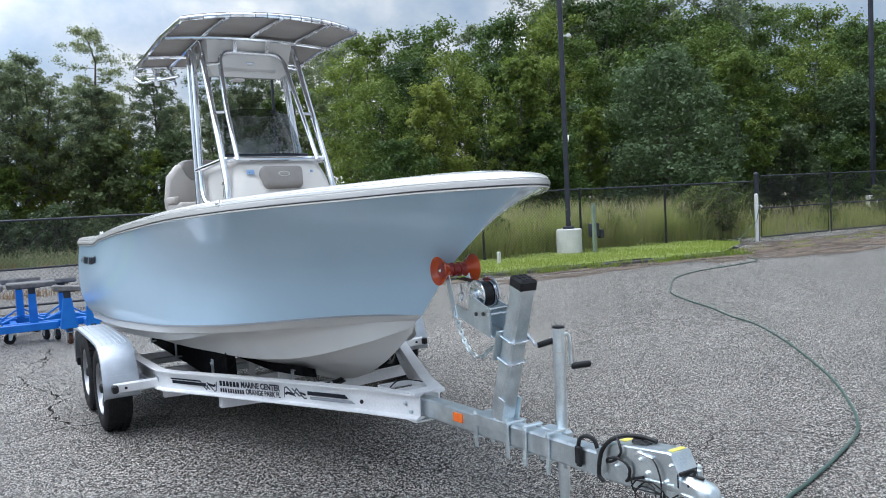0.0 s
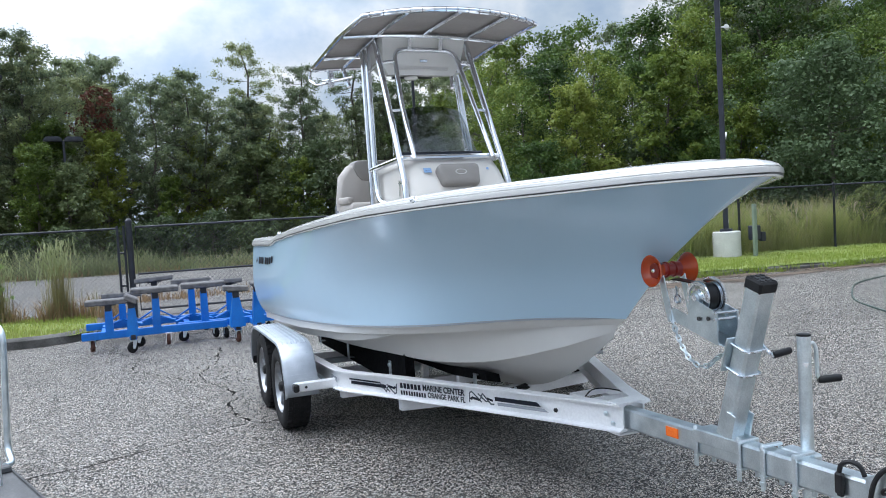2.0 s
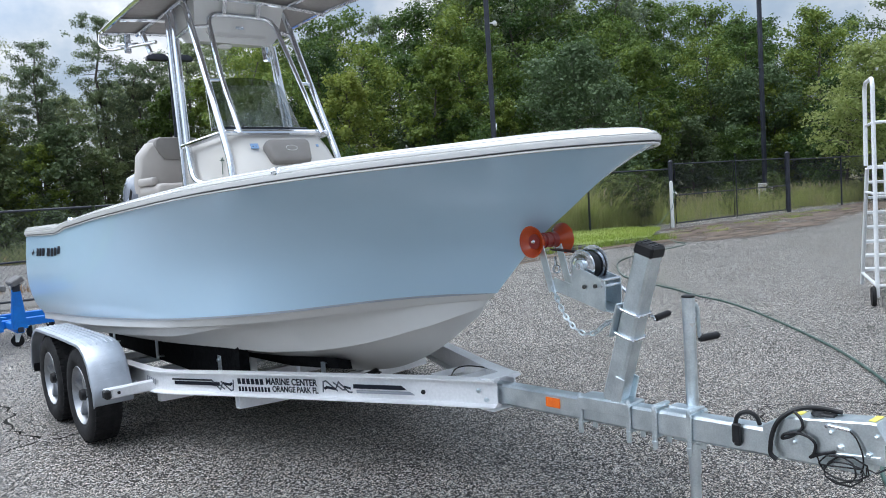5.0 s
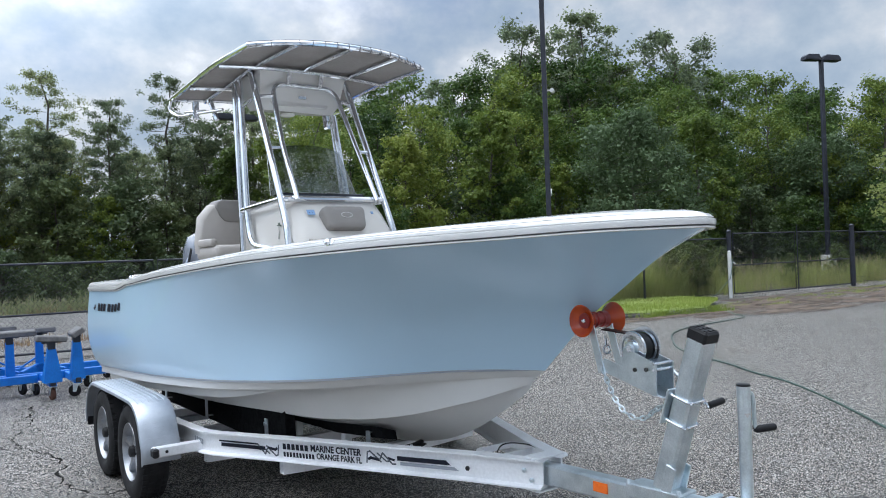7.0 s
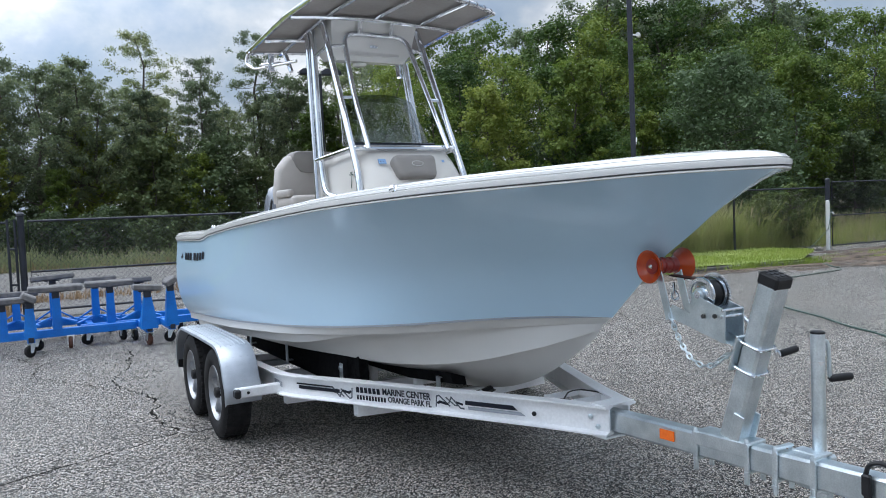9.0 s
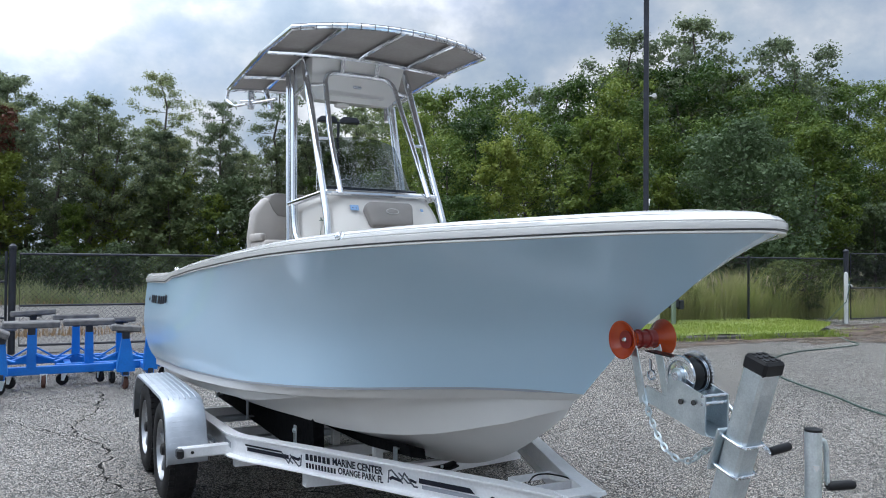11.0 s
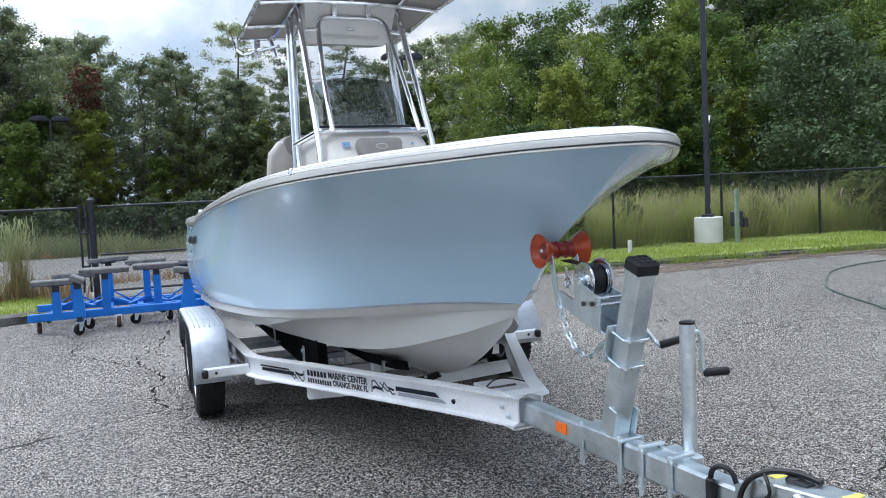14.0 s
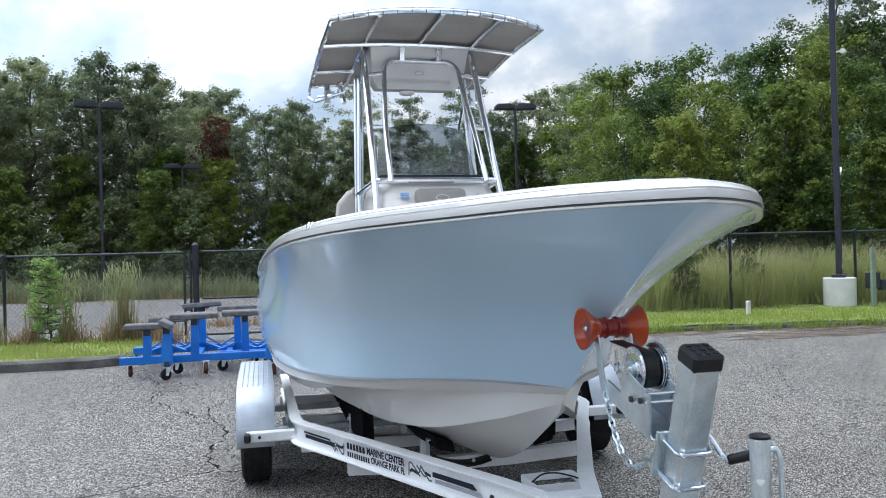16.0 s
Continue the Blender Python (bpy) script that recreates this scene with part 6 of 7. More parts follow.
def left_lawn_spots(rnd):
    for _ in range(12000):
        x = rnd.uniform(-8.5, -2.9)
        yield x, rnd.uniform(9.72, FENCE(x)), 0.13, rnd.uniform(0.5, 1.2)


blades("lawn_grass", right_lawn_spots, 0.015, 0.05, 0.007, GRASS_SHORT, "short bright lawn blades", 11, 0.8)
blades("kerb_grass", kerb_tuft_spots, 0.05, 0.14, 0.006, GRASS_SHORT, "ragged grass creeping over the kerb", 15, 0.9)
blades("joint_weeds", dirt_tuft_spots, 0.04, 0.12, 0.006, GRASS_SHORT, "low weeds in silted asphalt joints", 17, 0.9)
blades("grass_plumes", plume_spots, 0.14, 0.30, 0.014, PLUME, "pale seed plumes on the tall grass", 16, 0.6)
blades("lawn_grass", left_lawn_spots, 0.03, 0.09, 0.006, GRASS_SHORT, "short bright lawn blades", 12)


def tall_spots(rnd):
    tufts = [(rnd.uniform(6.6, 17.3), rnd.random(), rnd.choice((0.35, 0.5, 0.7, 0.85, 1.0, 1.25))) for _ in range(270)]
    for cx, q, k in tufts:
        cy = FENCE(cx) + 0.55 + q * q * 5.5
        for _ in range(rnd.randint(70, 110)):
            yield cx + rnd.gauss(0, 0.22), max(cy + rnd.gauss(0, 0.25), FENCE(cx) + 0.15), 0.12, k
    for cx, q, k in [(rnd.uniform(17.8, 42), rnd.random(), rnd.uniform(0.4, 0.95)) for _ in range(190)]:
        for _ in range(rnd.randint(30, 70)):
            yield cx + rnd.gauss(0, 0.30), FENCE(cx) + 1.0 + q * q * 6 + rnd.gauss(0, 0.3), 0.02, k


blades("tall_grass", tall_spots, 0.7, 1.45, 0.0075, GRASS_TALL, "tall seeding grass and weeds behind the fence", 13, 0.75)


def lot_edge(x):
    """The far edge of the bleached lot."""
    return float(np.interp(x, [-40, -15, -4, 1, 4, 9], [31.0, 29.8, 28.5, 27.0, 26.2, 25.0]))


def verge_spots(rnd):
    for _ in range(420):
        cx = rnd.uniform(-26, 9)
        k = rnd.choice((0.5, 0.7, 0.85, 1.0, 1.2)) if cx < -1.6 else rnd.choice((0.2, 0.3, 0.5, 0.8))
        cy = lot_edge(cx) + 0.2 + 3.6 * rnd.random() ** 1.6
        for _ in range(rnd.randint(30, 60)):
            yield cx + rnd.gauss(0, 0.30), cy + rnd.gauss(0, 0.22), 0.0, k * rnd.uniform(0.55, 1.0)


def dead_spots(rnd):
    """Dry brown tufts beyond the gate and along the lot's edge."""
    for _ in range(70):
        cx = rnd.uniform(-2.3, 6.5)
        for _ in range(22):
            yield cx + rnd.gauss(0, 0.14), 15.6 + rnd.gauss(0, 0.22), 0.0, rnd.uniform(0.35, 1.0)
    for _ in range(90):
        cx = rnd.uniform(-14, 8)
        for _ in range(12):
            yield cx + rnd.gauss(0, 0.25), lot_edge(cx) + rnd.gauss(0.05, 0.12), 0.0, rnd.uniform(0.4, 1.3)
    for cx, cy in ((-3.5, 12.1), (-3.7, 12.0), (-3.3, 12.15), (-4.3, 12.2), (-2.75, 11.6), (-2.9, 11.9), (-5.2, 12.3)):
        for _ in range(110):
            yield cx + rnd.gauss(0, 0.13), cy + rnd.gauss(0, 0.10), 0.10, rnd.uniform(0.5, 1.6)


def dry_spots(rnd):
    """Upright feathery clumps standing at the fence beside the gate."""
    for cx, cy, k, n in ((-3.52, 12.05, 1.0, 190), (-3.40, 12.1, 0.7, 50), (-3.66, 12.0, 0.8, 60), (-4.45, 12.2, 0.85, 110), (-5.1, 12.5, 0.7, 80), (-5.6, 12.3, 0.6, 80), (-6.4, 12.6, 0.8, 110), (-2.75, 11.7, 0.32, 90), (-2.95, 11.9, 0.42, 90)):
        for _ in range(n):
            yield cx + rnd.gauss(0, 0.075), cy + rnd.gauss(0, 0.07), 0.10, k * rnd.uniform(0.35, 1.0)


def feather_spots(rnd):
    for cx, cy, z, n in ((-3.52, 12.05, 0.85, 260), (-3.66, 12.0, 0.75, 120), (-4.45, 12.2, 0.70, 150), (-6.4, 12.6, 0.7, 90)):
        for _ in range(n):
            q = rnd.random()
            yield cx + rnd.gauss(0, 0.13), cy + rnd.gauss(0, 0.12), z + 0.62 * q, rnd.uniform(0.5, 1.1) * (1.1 - 0.5 * q)


blades("dry_grass", dry_spots, 0.9, 1.6, 0.0055, leafy("feathery upright weeds", [(0.20, 0.17, 0.08), (0.30, 0.27, 0.13), (0.38, 0.34, 0.19), (0.46, 0.38, 0.25)], 0.45), "tall feathery grey-green weeds at the fence", 18, 0.20)
blades("weed_plumes", feather_spots, 0.14, 0.32, 0.008, leafy("feathery weed tops", [(0.22, 0.26, 0.12), (0.34, 0.37, 0.19), (0.50, 0.49, 0.33)], 0.5), "feathery pale tops of the fence weeds", 19, 1.2)
blades("wild_grass", verge_spots, 0.8, 1.35, 0.013, leafy("weedy verge", [(0.07, 0.095, 0.045), (0.125, 0.16, 0.075), (0.19, 0.225, 0.11), (0.26, 0.27, 0.15)], 0.4), "green weedy scrub along the far edge of the lot", 14, 0.55)
blades("dead_weeds", dead_spots, 0.18, 0.42, 0.009, leafy("dead brown weeds", [(0.16, 0.09, 0.045), (0.28, 0.18, 0.10), (0.42, 0.31, 0.19)], 0.3), "dead brown weed tufts on the asphalt edge", 20, 0.8)

# ground beyond the fence: bleached lot, then a rough field under the trees
solid("far_lot", sheet([(-90, 13.2), (7.2, 12.3), (8.4, 20.0), (9.5, 34.2), (-90, 34.5)], 0.012), FAR_ASPHALT, "bleached asphalt lot beyond the gate", "lot", kind="structure")
field = Shape()
fx = [-160, -40, -15, -4, 1, 4, 9]
field.add([(x, lot_edge(x), 0.02) for x in fx] + [(x, 160, 0.02) for x in fx], [(i, i + 1, 8 + i, 7 + i) for i in range(6)])
field.add([(9, 25, 0.02), (7.6, 13.0, 0.02), (16.5, 12.0, 0.02), (19.0, 12.4, 0.02), (150, 5.0, 0.02), (220, 160, 0.02), (9, 160, 0.02)], [(0, 1, 2, 3, 4, 5, 6)])
solid("field", field, FIELD, "rough weedy field under the trees", "field", kind="structure")
wash = Shape()


def blob(shape, cx, cy, rx, ry, sd, z=0.006, n=90):
    """A ragged flat patch."""
    r = random.Random(sd)
    ph = [r.uniform(0, 6.28) for _ in range(4)]
    ring = []
    for i in range(n):
        a = 2 * math.pi * i / n
        k = 1 + 0.14 * math.sin(2 * a + ph[0]) + 0.12 * math.sin(5 * a + ph[1]) + 0.08 * math.sin(11 * a + ph[2]) + 0.05 * math.sin(23 * a + ph[3]) + r.uniform(-0.03, 0.03)
        ring.append((cx + rx * k * math.cos(a), cy + ry * k * math.sin(a), z))
    shape.add(ring, [tuple(range(n))])


for k, (cx, cy, rx, ry) in enumerate(((14.5, 8.6, 3.4, 1.25), (20.5, 9.3, 5.2, 1.7), (10.0, 8.95, 3.8, 0.55), (3.5, 9.9, 2.0, 0.25), (28, 9.2, 5.5, 1.3), (16.5, 7.5, 3.2, 0.7), (15.0, 9.35, 1.9, 0.55))):
    blob(wash, cx, cy, rx, ry, 50 + k, 0.006 + 0.0015 * k)
rr = random.Random(9)
strip = []
for i in range(121):
    x = 3.0 + (13.6 - 3.0) * i / 120
    y = kerb_r(min(x, 13.2))
    out = 0.30 + 0.28 * math.sin(x * 1.3) ** 2 + rr.uniform(-0.07, 0.07) + 0.25 * max(0, x - 11) / 2.6
    strip.append([(x, y - 0.02, 0.012), (x, y - 0.10, 0.022), (x, y - out * 0.6, 0.014), (x, y - out, 0.003)])
wash.loft(strip, closed=False)
solid("dirt_wash", wash, DIRT, "washed-out dirt along the kerb", "dirt", kind="structure")

# ---------- cracks in the asphalt ----------
def crack(pts, w, seed):
    """A ragged dark seam along points."""
    r = random.Random(seed)
    fine = []
    for a, b in zip(pts, pts[1:]):
        a, b = Vector((*a, 0)), Vector((*b, 0))
        n = max(2, int((b - a).length / 0.07))
        nn = Vector((-(b - a).y, (b - a).x, 0)).normalized()
        fine += [a.lerp(b, i / n) + nn * r.gauss(0, 0.018) for i in range(n)]
    s = Shape()
    rings = []
    for i, p in enumerate(fine):
        d = (fine[min(i + 1, len(fine) - 1)] - fine[max(i - 1, 0)]).normalized()
        n = Vector((-d.y, d.x, 0))
        k = w * r.uniform(0.15, 0.95)
        rings.append([p + n * k + Vector((0, 0, 0.004)), p - n * k + Vector((0, 0, 0.004))])
    return s.loft(rings, closed=False)


for i, (pts, w) in enumerate((
        ([(-1.3, 7.6), (-1.47, 6.46), (-1.72, 5.8), (-1.70, 5.3), (-1.52, 4.9), (-1.5, 4.39), (-1.62, 4.1), (-1.59, 3.69), (-1.46, 3.38)], 0.016),
        ([(-1.52, 3.42), (-2.15, 3.1), (-2.65, 2.88), (-3.6, 2.7)], 0.012),
        ([(-1.70, 5.3), (-2.05, 5.9), (-2.4, 6.5), (-2.3, 7.3), (-2.6, 8.2)], 0.012),
        ([(-4.5, 7.2), (-3.2, 7.35), (-1.5, 7.5), (0.6, 7.3)], 0.010),
        ([(-1.46, 3.38), (-0.9, 3.2), (-0.1, 2.6), (0.9, 2.4)], 0.010),
        ([(0.9, 2.4), (1.6, 3.4), (2.6, 3.7), (4.2, 4.6), (5.2, 6.3)], 0.009),
        ([(2.6, 3.7), (3.5, 3.1), (4.6, 3.3), (6.2, 2.6)], 0.008),
        ([(1.68, -0.06), (2.04, 0.08), (2.36, -0.12), (2.48, -0.41), (2.9, -0.6)], 0.008),
        ([(3.38, -0.08), (3.83, -0.02), (4.6, 0.3), (5.6, 0.2)], 0.008),
        ([(4.33, 4.02), (4.56, 3.43), (5.23, 3.49), (6.3, 3.0)], 0.010),
        ([(5.0, 7.9), (7.4, 7.4), (9.8, 6.9), (13.0, 6.4)], 0.010),
        ([(11, 8.2), (13.5, 8.0), (16, 8.4), (19, 8.8)], 0.018))):
    c = part("asphalt_crack", crack(pts, w, 20 + i), CRACK, ground, "")

# ---------- green hose ----------
hose_pts = [(15.6, 10.6), (14.2, 9.3), (12.9, 8.0), (12.35, 7.38), (11.3, 7.16), (10.1, 7.02), (8.98, 6.6), (7.98, 5.85), (7.22, 5.15), (6.73, 4.42), (6.33, 3.66), (5.93, 3.05), (5.62, 2.45), (4.95, 1.60), (3.99, 0.57), (3.3, -0.04), (2.72, -0.45), (2.12, -0.67), (1.66, -0.80), (1.2, -0.95), (0.6, -1.5), (0.2, -2.6)]
hx, hy = spline(range(len(hose_pts)), [p[0] for p in hose_pts]), spline(range(len(hose_pts)), [p[1] for p in hose_pts])
hose = [(hx(i / 6), hy(i / 6), 0.014 + (0.0 if i > 12 else 0.11 * (1 - i / 12) ** 2)) for i in range((len(hose_pts) - 1) * 6 + 1)]
hose = [(17.62, 11.22, 1.15), (17.50, 11.05, 1.12), (17.2, 10.95, 0.6), (16.4, 10.9, 0.16)] + hose
solid("garden_hose", Shape().tube(hose, 0.0105, 8), HOSE_GREEN, "long dark green garden hose trailing over the asphalt", "hose")

# ---------- fence and gates ----------
def wire_net(x0, x1, z0, z1, pitch=0.06, r=0.0024):
    """Diagonal wires of a chain-link net along the fence line."""
    s = Shape()
    h = z1 - z0
    k = pitch * math.sqrt(2)

    def at(x, z):
        return Vector((x, FENCE(x), z))
    n = int((x1 - x0 + h) / k)
    for i in range(n + 1):
        for sg in (1, -1):
            a = x0 - h + i * k if sg > 0 else x0 + i * k
            p, q = (a, z0), (a + h, z1)
            if sg < 0:
                p, q = (a, z0), (a - h, z1)
            (ax, az), (bx, bz) = p, q
            if ax > bx:
                ax, az, bx, bz = bx, bz, ax, az
            if bx <= x0 or ax >= x1:
                continue
            if ax < x0:
                az += (bz - az) * (x0 - ax) / (bx - ax)
                ax = x0
            if bx > x1:
                bz = az + (bz - az) * (x1 - ax) / (bx - ax)
                bx = x1
            if bx - ax < 0.01:
                continue
            a3, b3 = at(ax, az), at(bx, bz)
            o = Vector((0, 0.0015 * sg, 0))
            d = (b3 - a3).normalized()
            u, w = d.cross(Vector((0, 1, 0))).normalized() * r, Vector((0, r, 0))
            s.add([a3 + o + u, a3 + o - u * 0.5 + w, a3 + o - u * 0.5 - w, b3 + o + u, b3 + o - u * 0.5 + w, b3 + o - u * 0.5 - w], [(0, 1, 4, 3), (1, 2, 5, 4), (2, 0, 3, 5)])
    return s


def fence_run(x0, x1, posts, label, top=1.80):
    f = thing("fence", label, "fence", group="black chain-link fence runs")
    part("top_rail", Shape().tube([(x0, FENCE(x0), top), (x1, FENCE(x1), top)], 0.021, 8), BLACK_PAINT, f)
    part("bottom_wire", Shape().tube([(x0, FENCE(x0), 0.14), (x1, FENCE(x1), 0.14)], 0.005, 6), BLACK_PAINT, f)
    for x in posts:
        part("post", Shape().lathe([(0.03, -0.1), (0.03, top + 0.01), (0.036, top + 0.02), (0.02, top + 0.06)], Matrix.Translation((x, FENCE(x), 0)), 12), BLACK_PAINT, f)
    part("wire_net", wire_net(x0, x1, 0.13, top - 0.01), BLACK_PAINT, f, "black chain-link wire", 0)
    return f


def gate_leaf(x0, x1, label, top=1.80, low=0.14, rails=(0.95,)):
    g = thing("gate", label, "gate", group="black chain-link gate leaves")
    a, b = (x0, FENCE(x0)), (x1, FENCE(x1))
    part("gate_frame", Shape().tube([(*a, low), (*a, top), (*b, top), (*b, low)], 0.022, 8, closed=True), BLACK_PAINT, g)
    for z in rails:
        part("mid_rail", Shape().tube([(*a, z), (*b, z)], 0.018, 8), BLACK_PAINT, g)
    part("wire_net", wire_net(x0 + 0.02, x1 - 0.02, low, top), BLACK_PAINT, g, "black chain-link wire", 0)
    return g


def gate_post(x, h, r, label):
    return solid("gate_post", Shape().lathe([(r, -0.1), (r, h), (r * 1.15, h + 0.01), (r * 1.1, h + 0.05), (r * 0.4, h + 0.09)], Matrix.Translation((x, FENCE(x), 0)), 16), BLACK_PAINT, label, "gate post", "gate posts")


fence_run(-17.0, -2.55, [-15.2, -12.8, -10.4, -8.0, -5.57], "black chain-link fence with slim posts beside the lawn", 1.65)
gate_post(-2.33, 1.74, 0.055, "thick black gate post with a domed cap")
gate_leaf(-2.53, -2.42, "narrow black gate end frame beside its post", 1.70, rails=(0.6, 1.2))
gate_leaf(-2.22, 1.35, "black chain-link gate with a middle rail", 1.66, rails=(0.80,))
gate_leaf(1.43, 5.0, "black chain-link gate with a middle rail", 1.66, rails=(0.80,))
gate_post(5.1, 1.84, 0.055, "thick black gate post with a domed cap")
fence_run(5.2, 17.6, [8.3, 11.2, 14.1], "black chain-link fence before tall grass", 1.75)
gate_post(17.72, 1.93, 0.065, "thick black gate post beside a white pipe")
gate_leaf(17.9, 20.98, "black chain-link gate leaf over the drive", 1.9, 0.1)
gate_leaf(21.12, 24.1, "black chain-link gate leaf over the drive", 1.9, 0.1)
solid("drop_rod", Shape().tube([(21.05, FENCE(21.05) - 0.03, 0.02), (21.05, FENCE(21.05) - 0.03, 2.15)], 0.014, 8), BLACK_PAINT, "black drop rod between the gate leaves", "rod")
gate_post(24.25, 2.05, 0.075, "thick black gate post at the drive")
fence_run(24.4, 46, [28, 31.5, 35, 38.5, 42], "black chain-link fence running on past the drive", 1.85)
solid("water_pipe", Shape().lathe([(0.055, -0.05), (0.055, 1.30), (0.048, 1.32), (0.048, 1.36), (0.02, 1.40)], Matrix.Translation((17.5, FENCE(17.5) - 0.16, 0)), 16).tube([(17.5, 11.1, 1.05), (17.5, 11.02, 1.05), (17.52, 11.0, 1.0)], 0.018, 8), pbr("white painted pipe", (0.62, 0.63, 0.63), (0.72, 0.73, 0.72), rough=0.5, scale=4, fine=0.15), "white standpipe with a tap at the gate post", "pipe")


# ---------- light poles ----------
def light_pole(x, y, h, turn, plinth, label, thick=0.115):
    p = thing("light_pole", label, "light pole", (x, y, 0), "parking lot light poles")
    p.rotation_euler = (0, 0, radians(turn))
    part("pole", Shape().box((0, 0, plinth + (h - plinth) / 2), (thick, thick, h - plinth), 0.012), BLACK_PAINT, p, "black square steel pole")
    part("base_plate", Shape().box((0, 0, plinth + 0.03), (0.26, 0.26, 0.07), 0.012), BLACK_PAINT, p)
    part("plinth", Shape().lathe([(0.32, -0.2), (0.32, plinth - 0.02), (0.30, plinth)], None, 28), CONCRETE, p, "pale concrete plinth")
    for sgn in (-1, 1):
        part("lamp_head", Shape().loft([[(sgn * xx, yy, h + zz) for yy, zz in ((-w, 0.0), (-w * 0.8, t), (w * 0.8, t), (w, 0.0), (w * 0.9, -0.06), (-w * 0.9, -0.06))] for xx, w, t in ((0.06, 0.10, 0.10), (0.22, 0.20, 0.21), (0.80, 0.24, 0.19), (0.95, 0.19, 0.09))]), BLACK_PAINT, p, "black shoebox lamp head", 40)
    return p


main_pole = light_pole(10.75, 11.62, 8.6, 40, 0.78, "tall black light pole with a small camera on a concrete plinth")
part("security_camera", Shape().tube([(0, -0.06, 5.55), (0, -0.16, 5.55)], 0.02, 8).lathe([(0.05, -0.11), (0.055, -0.1), (0.055, 0.08), (0.03, 0.1)], Matrix.Translation((0.09, -0.18, 5.55)) @ pose(0, 0, 0, 0, 90, 0), 14), GEL_WHITE, main_pole, "white security camera")
part("camera_arm", Shape().tube([(0.06, 0, 2.98), (0.16, -0.02, 3.02)], 0.02, 8).loft([[(0.12 + u * 0.10, -0.03 + v, 2.98 + u * 0.12 + w) for v, w in ((-0.04, -0.03), (0.04, -0.03), (0.04, 0.03), (-0.04, 0.03))] for u in (0, 0.5, 1.0)]), GEL_WHITE, main_pole, "white bullet camera on the pole")
part("pole_tag", Shape().box((0, -0.06, 1.02), (0.05, 0.006, 0.10), 0.002), GEL_WHITE, main_pole)


# ---------- far light poles, utility post, pipe stub ----------
light_pole(-7.6, 32.4, 8.0, 12, 0.55, "black double-head light pole standing in the far lot")
light_pole(10.3, 31.2, 8.0, -8, 0.55, "black double-head light pole behind the boat")
light_pole(-5.3, 42.8, 6.6, 10, 0.5, "small distant double-head light pole before the trees")
light_pole(32.0, 15.9, 9.8, -20, 0.95, "tall dark light pole beyond the drive gate", 0.16)
up = thing("utility_post", "green-grey utility post with a dark meter box on the lawn", "post")
part("post", Shape().box((11.14, 11.12, 0.72), (0.10, 0.07, 1.35), 0.01), pbr("weathered green post", (0.16, 0.22, 0.17), (0.24, 0.29, 0.22), rough=0.85, scale=4, fine=0.3), up)
part("meter_box", Shape().box((11.25, 11.25, 0.72), (0.26, 0.16, 0.34), 0.02).box((11.45, 11.22, 0.62), (0.14, 0.12, 0.22), 0.015).tube([(11.25, 11.25, 0.55), (11.25, 11.25, 0.05)], 0.02, 8).tube([(11.28, 11.24, 0.9), (11.28, 11.24, 1.35)], 0.015, 8), BLACK_PAINT, up, "dark meter boxes")
solid("pipe_stub", Shape().lathe([(0.045, 0.0), (0.045, 0.32), (0.03, 0.33)], Matrix.Translation((8.05, 10.9, 0.1)), 14), CONCRETE, "short white pipe stub in the lawn", "pipe")


# ---------- trees ----------
def leaf_cloud(spots, size, rnd, flat=0.85):
    """Leaves in domed sprays: rows of (centre, radius, count), most on the spray's upper skin, some within."""
    v, f = [], []
    for c, r, n in spots:
        d = rnd.normal(0, 1, (n, 3))
        d /= np.linalg.norm(d, axis=1)[:, None]
        low = (d[:, 2] < -0.2) & (rnd.random(n) < 0.6)
        d[low, 2] *= -1
        k = np.where(rnd.random(n) < 0.3, rnd.uniform(0.1, 0.75, n), rnd.normal(0.86, 0.27, n))[:, None]
        p = np.array(c) + d * k * r * np.array([0.72, 0.72, 0.72 * flat])
        p += rnd.normal(0, 0.10 * r, (n, 3))
        nrm = d * 0.6 + rnd.normal(0, 0.5, (n, 3)) + np.array([0, 0, 0.35])
        nrm /= np.linalg.norm(nrm, axis=1)[:, None]
        t = np.cross(nrm, rnd.normal(0, 1, (n, 3)))
        t /= np.linalg.norm(t, axis=1)[:, None]
        b = np.cross(nrm, t)
        s = (size * rnd.uniform(0.55, 1.4, n))[:, None]
        w = rnd.uniform(-0.25, 0.25, n)[:, None]
        q = np.stack([p - t * s * 0.5, p + t * s * 0.5, p + b * s * 0.72 + t * s * w], 1)
        o = len(v)
        v += q.reshape(-1, 3).tolist()
        f += [(o + 3 * i, o + 3 * i + 1, o + 3 * i + 2) for i in range(n)]
    me = bpy.data.meshes.new("crown")
    me.from_pydata(v, [], f)
    return me


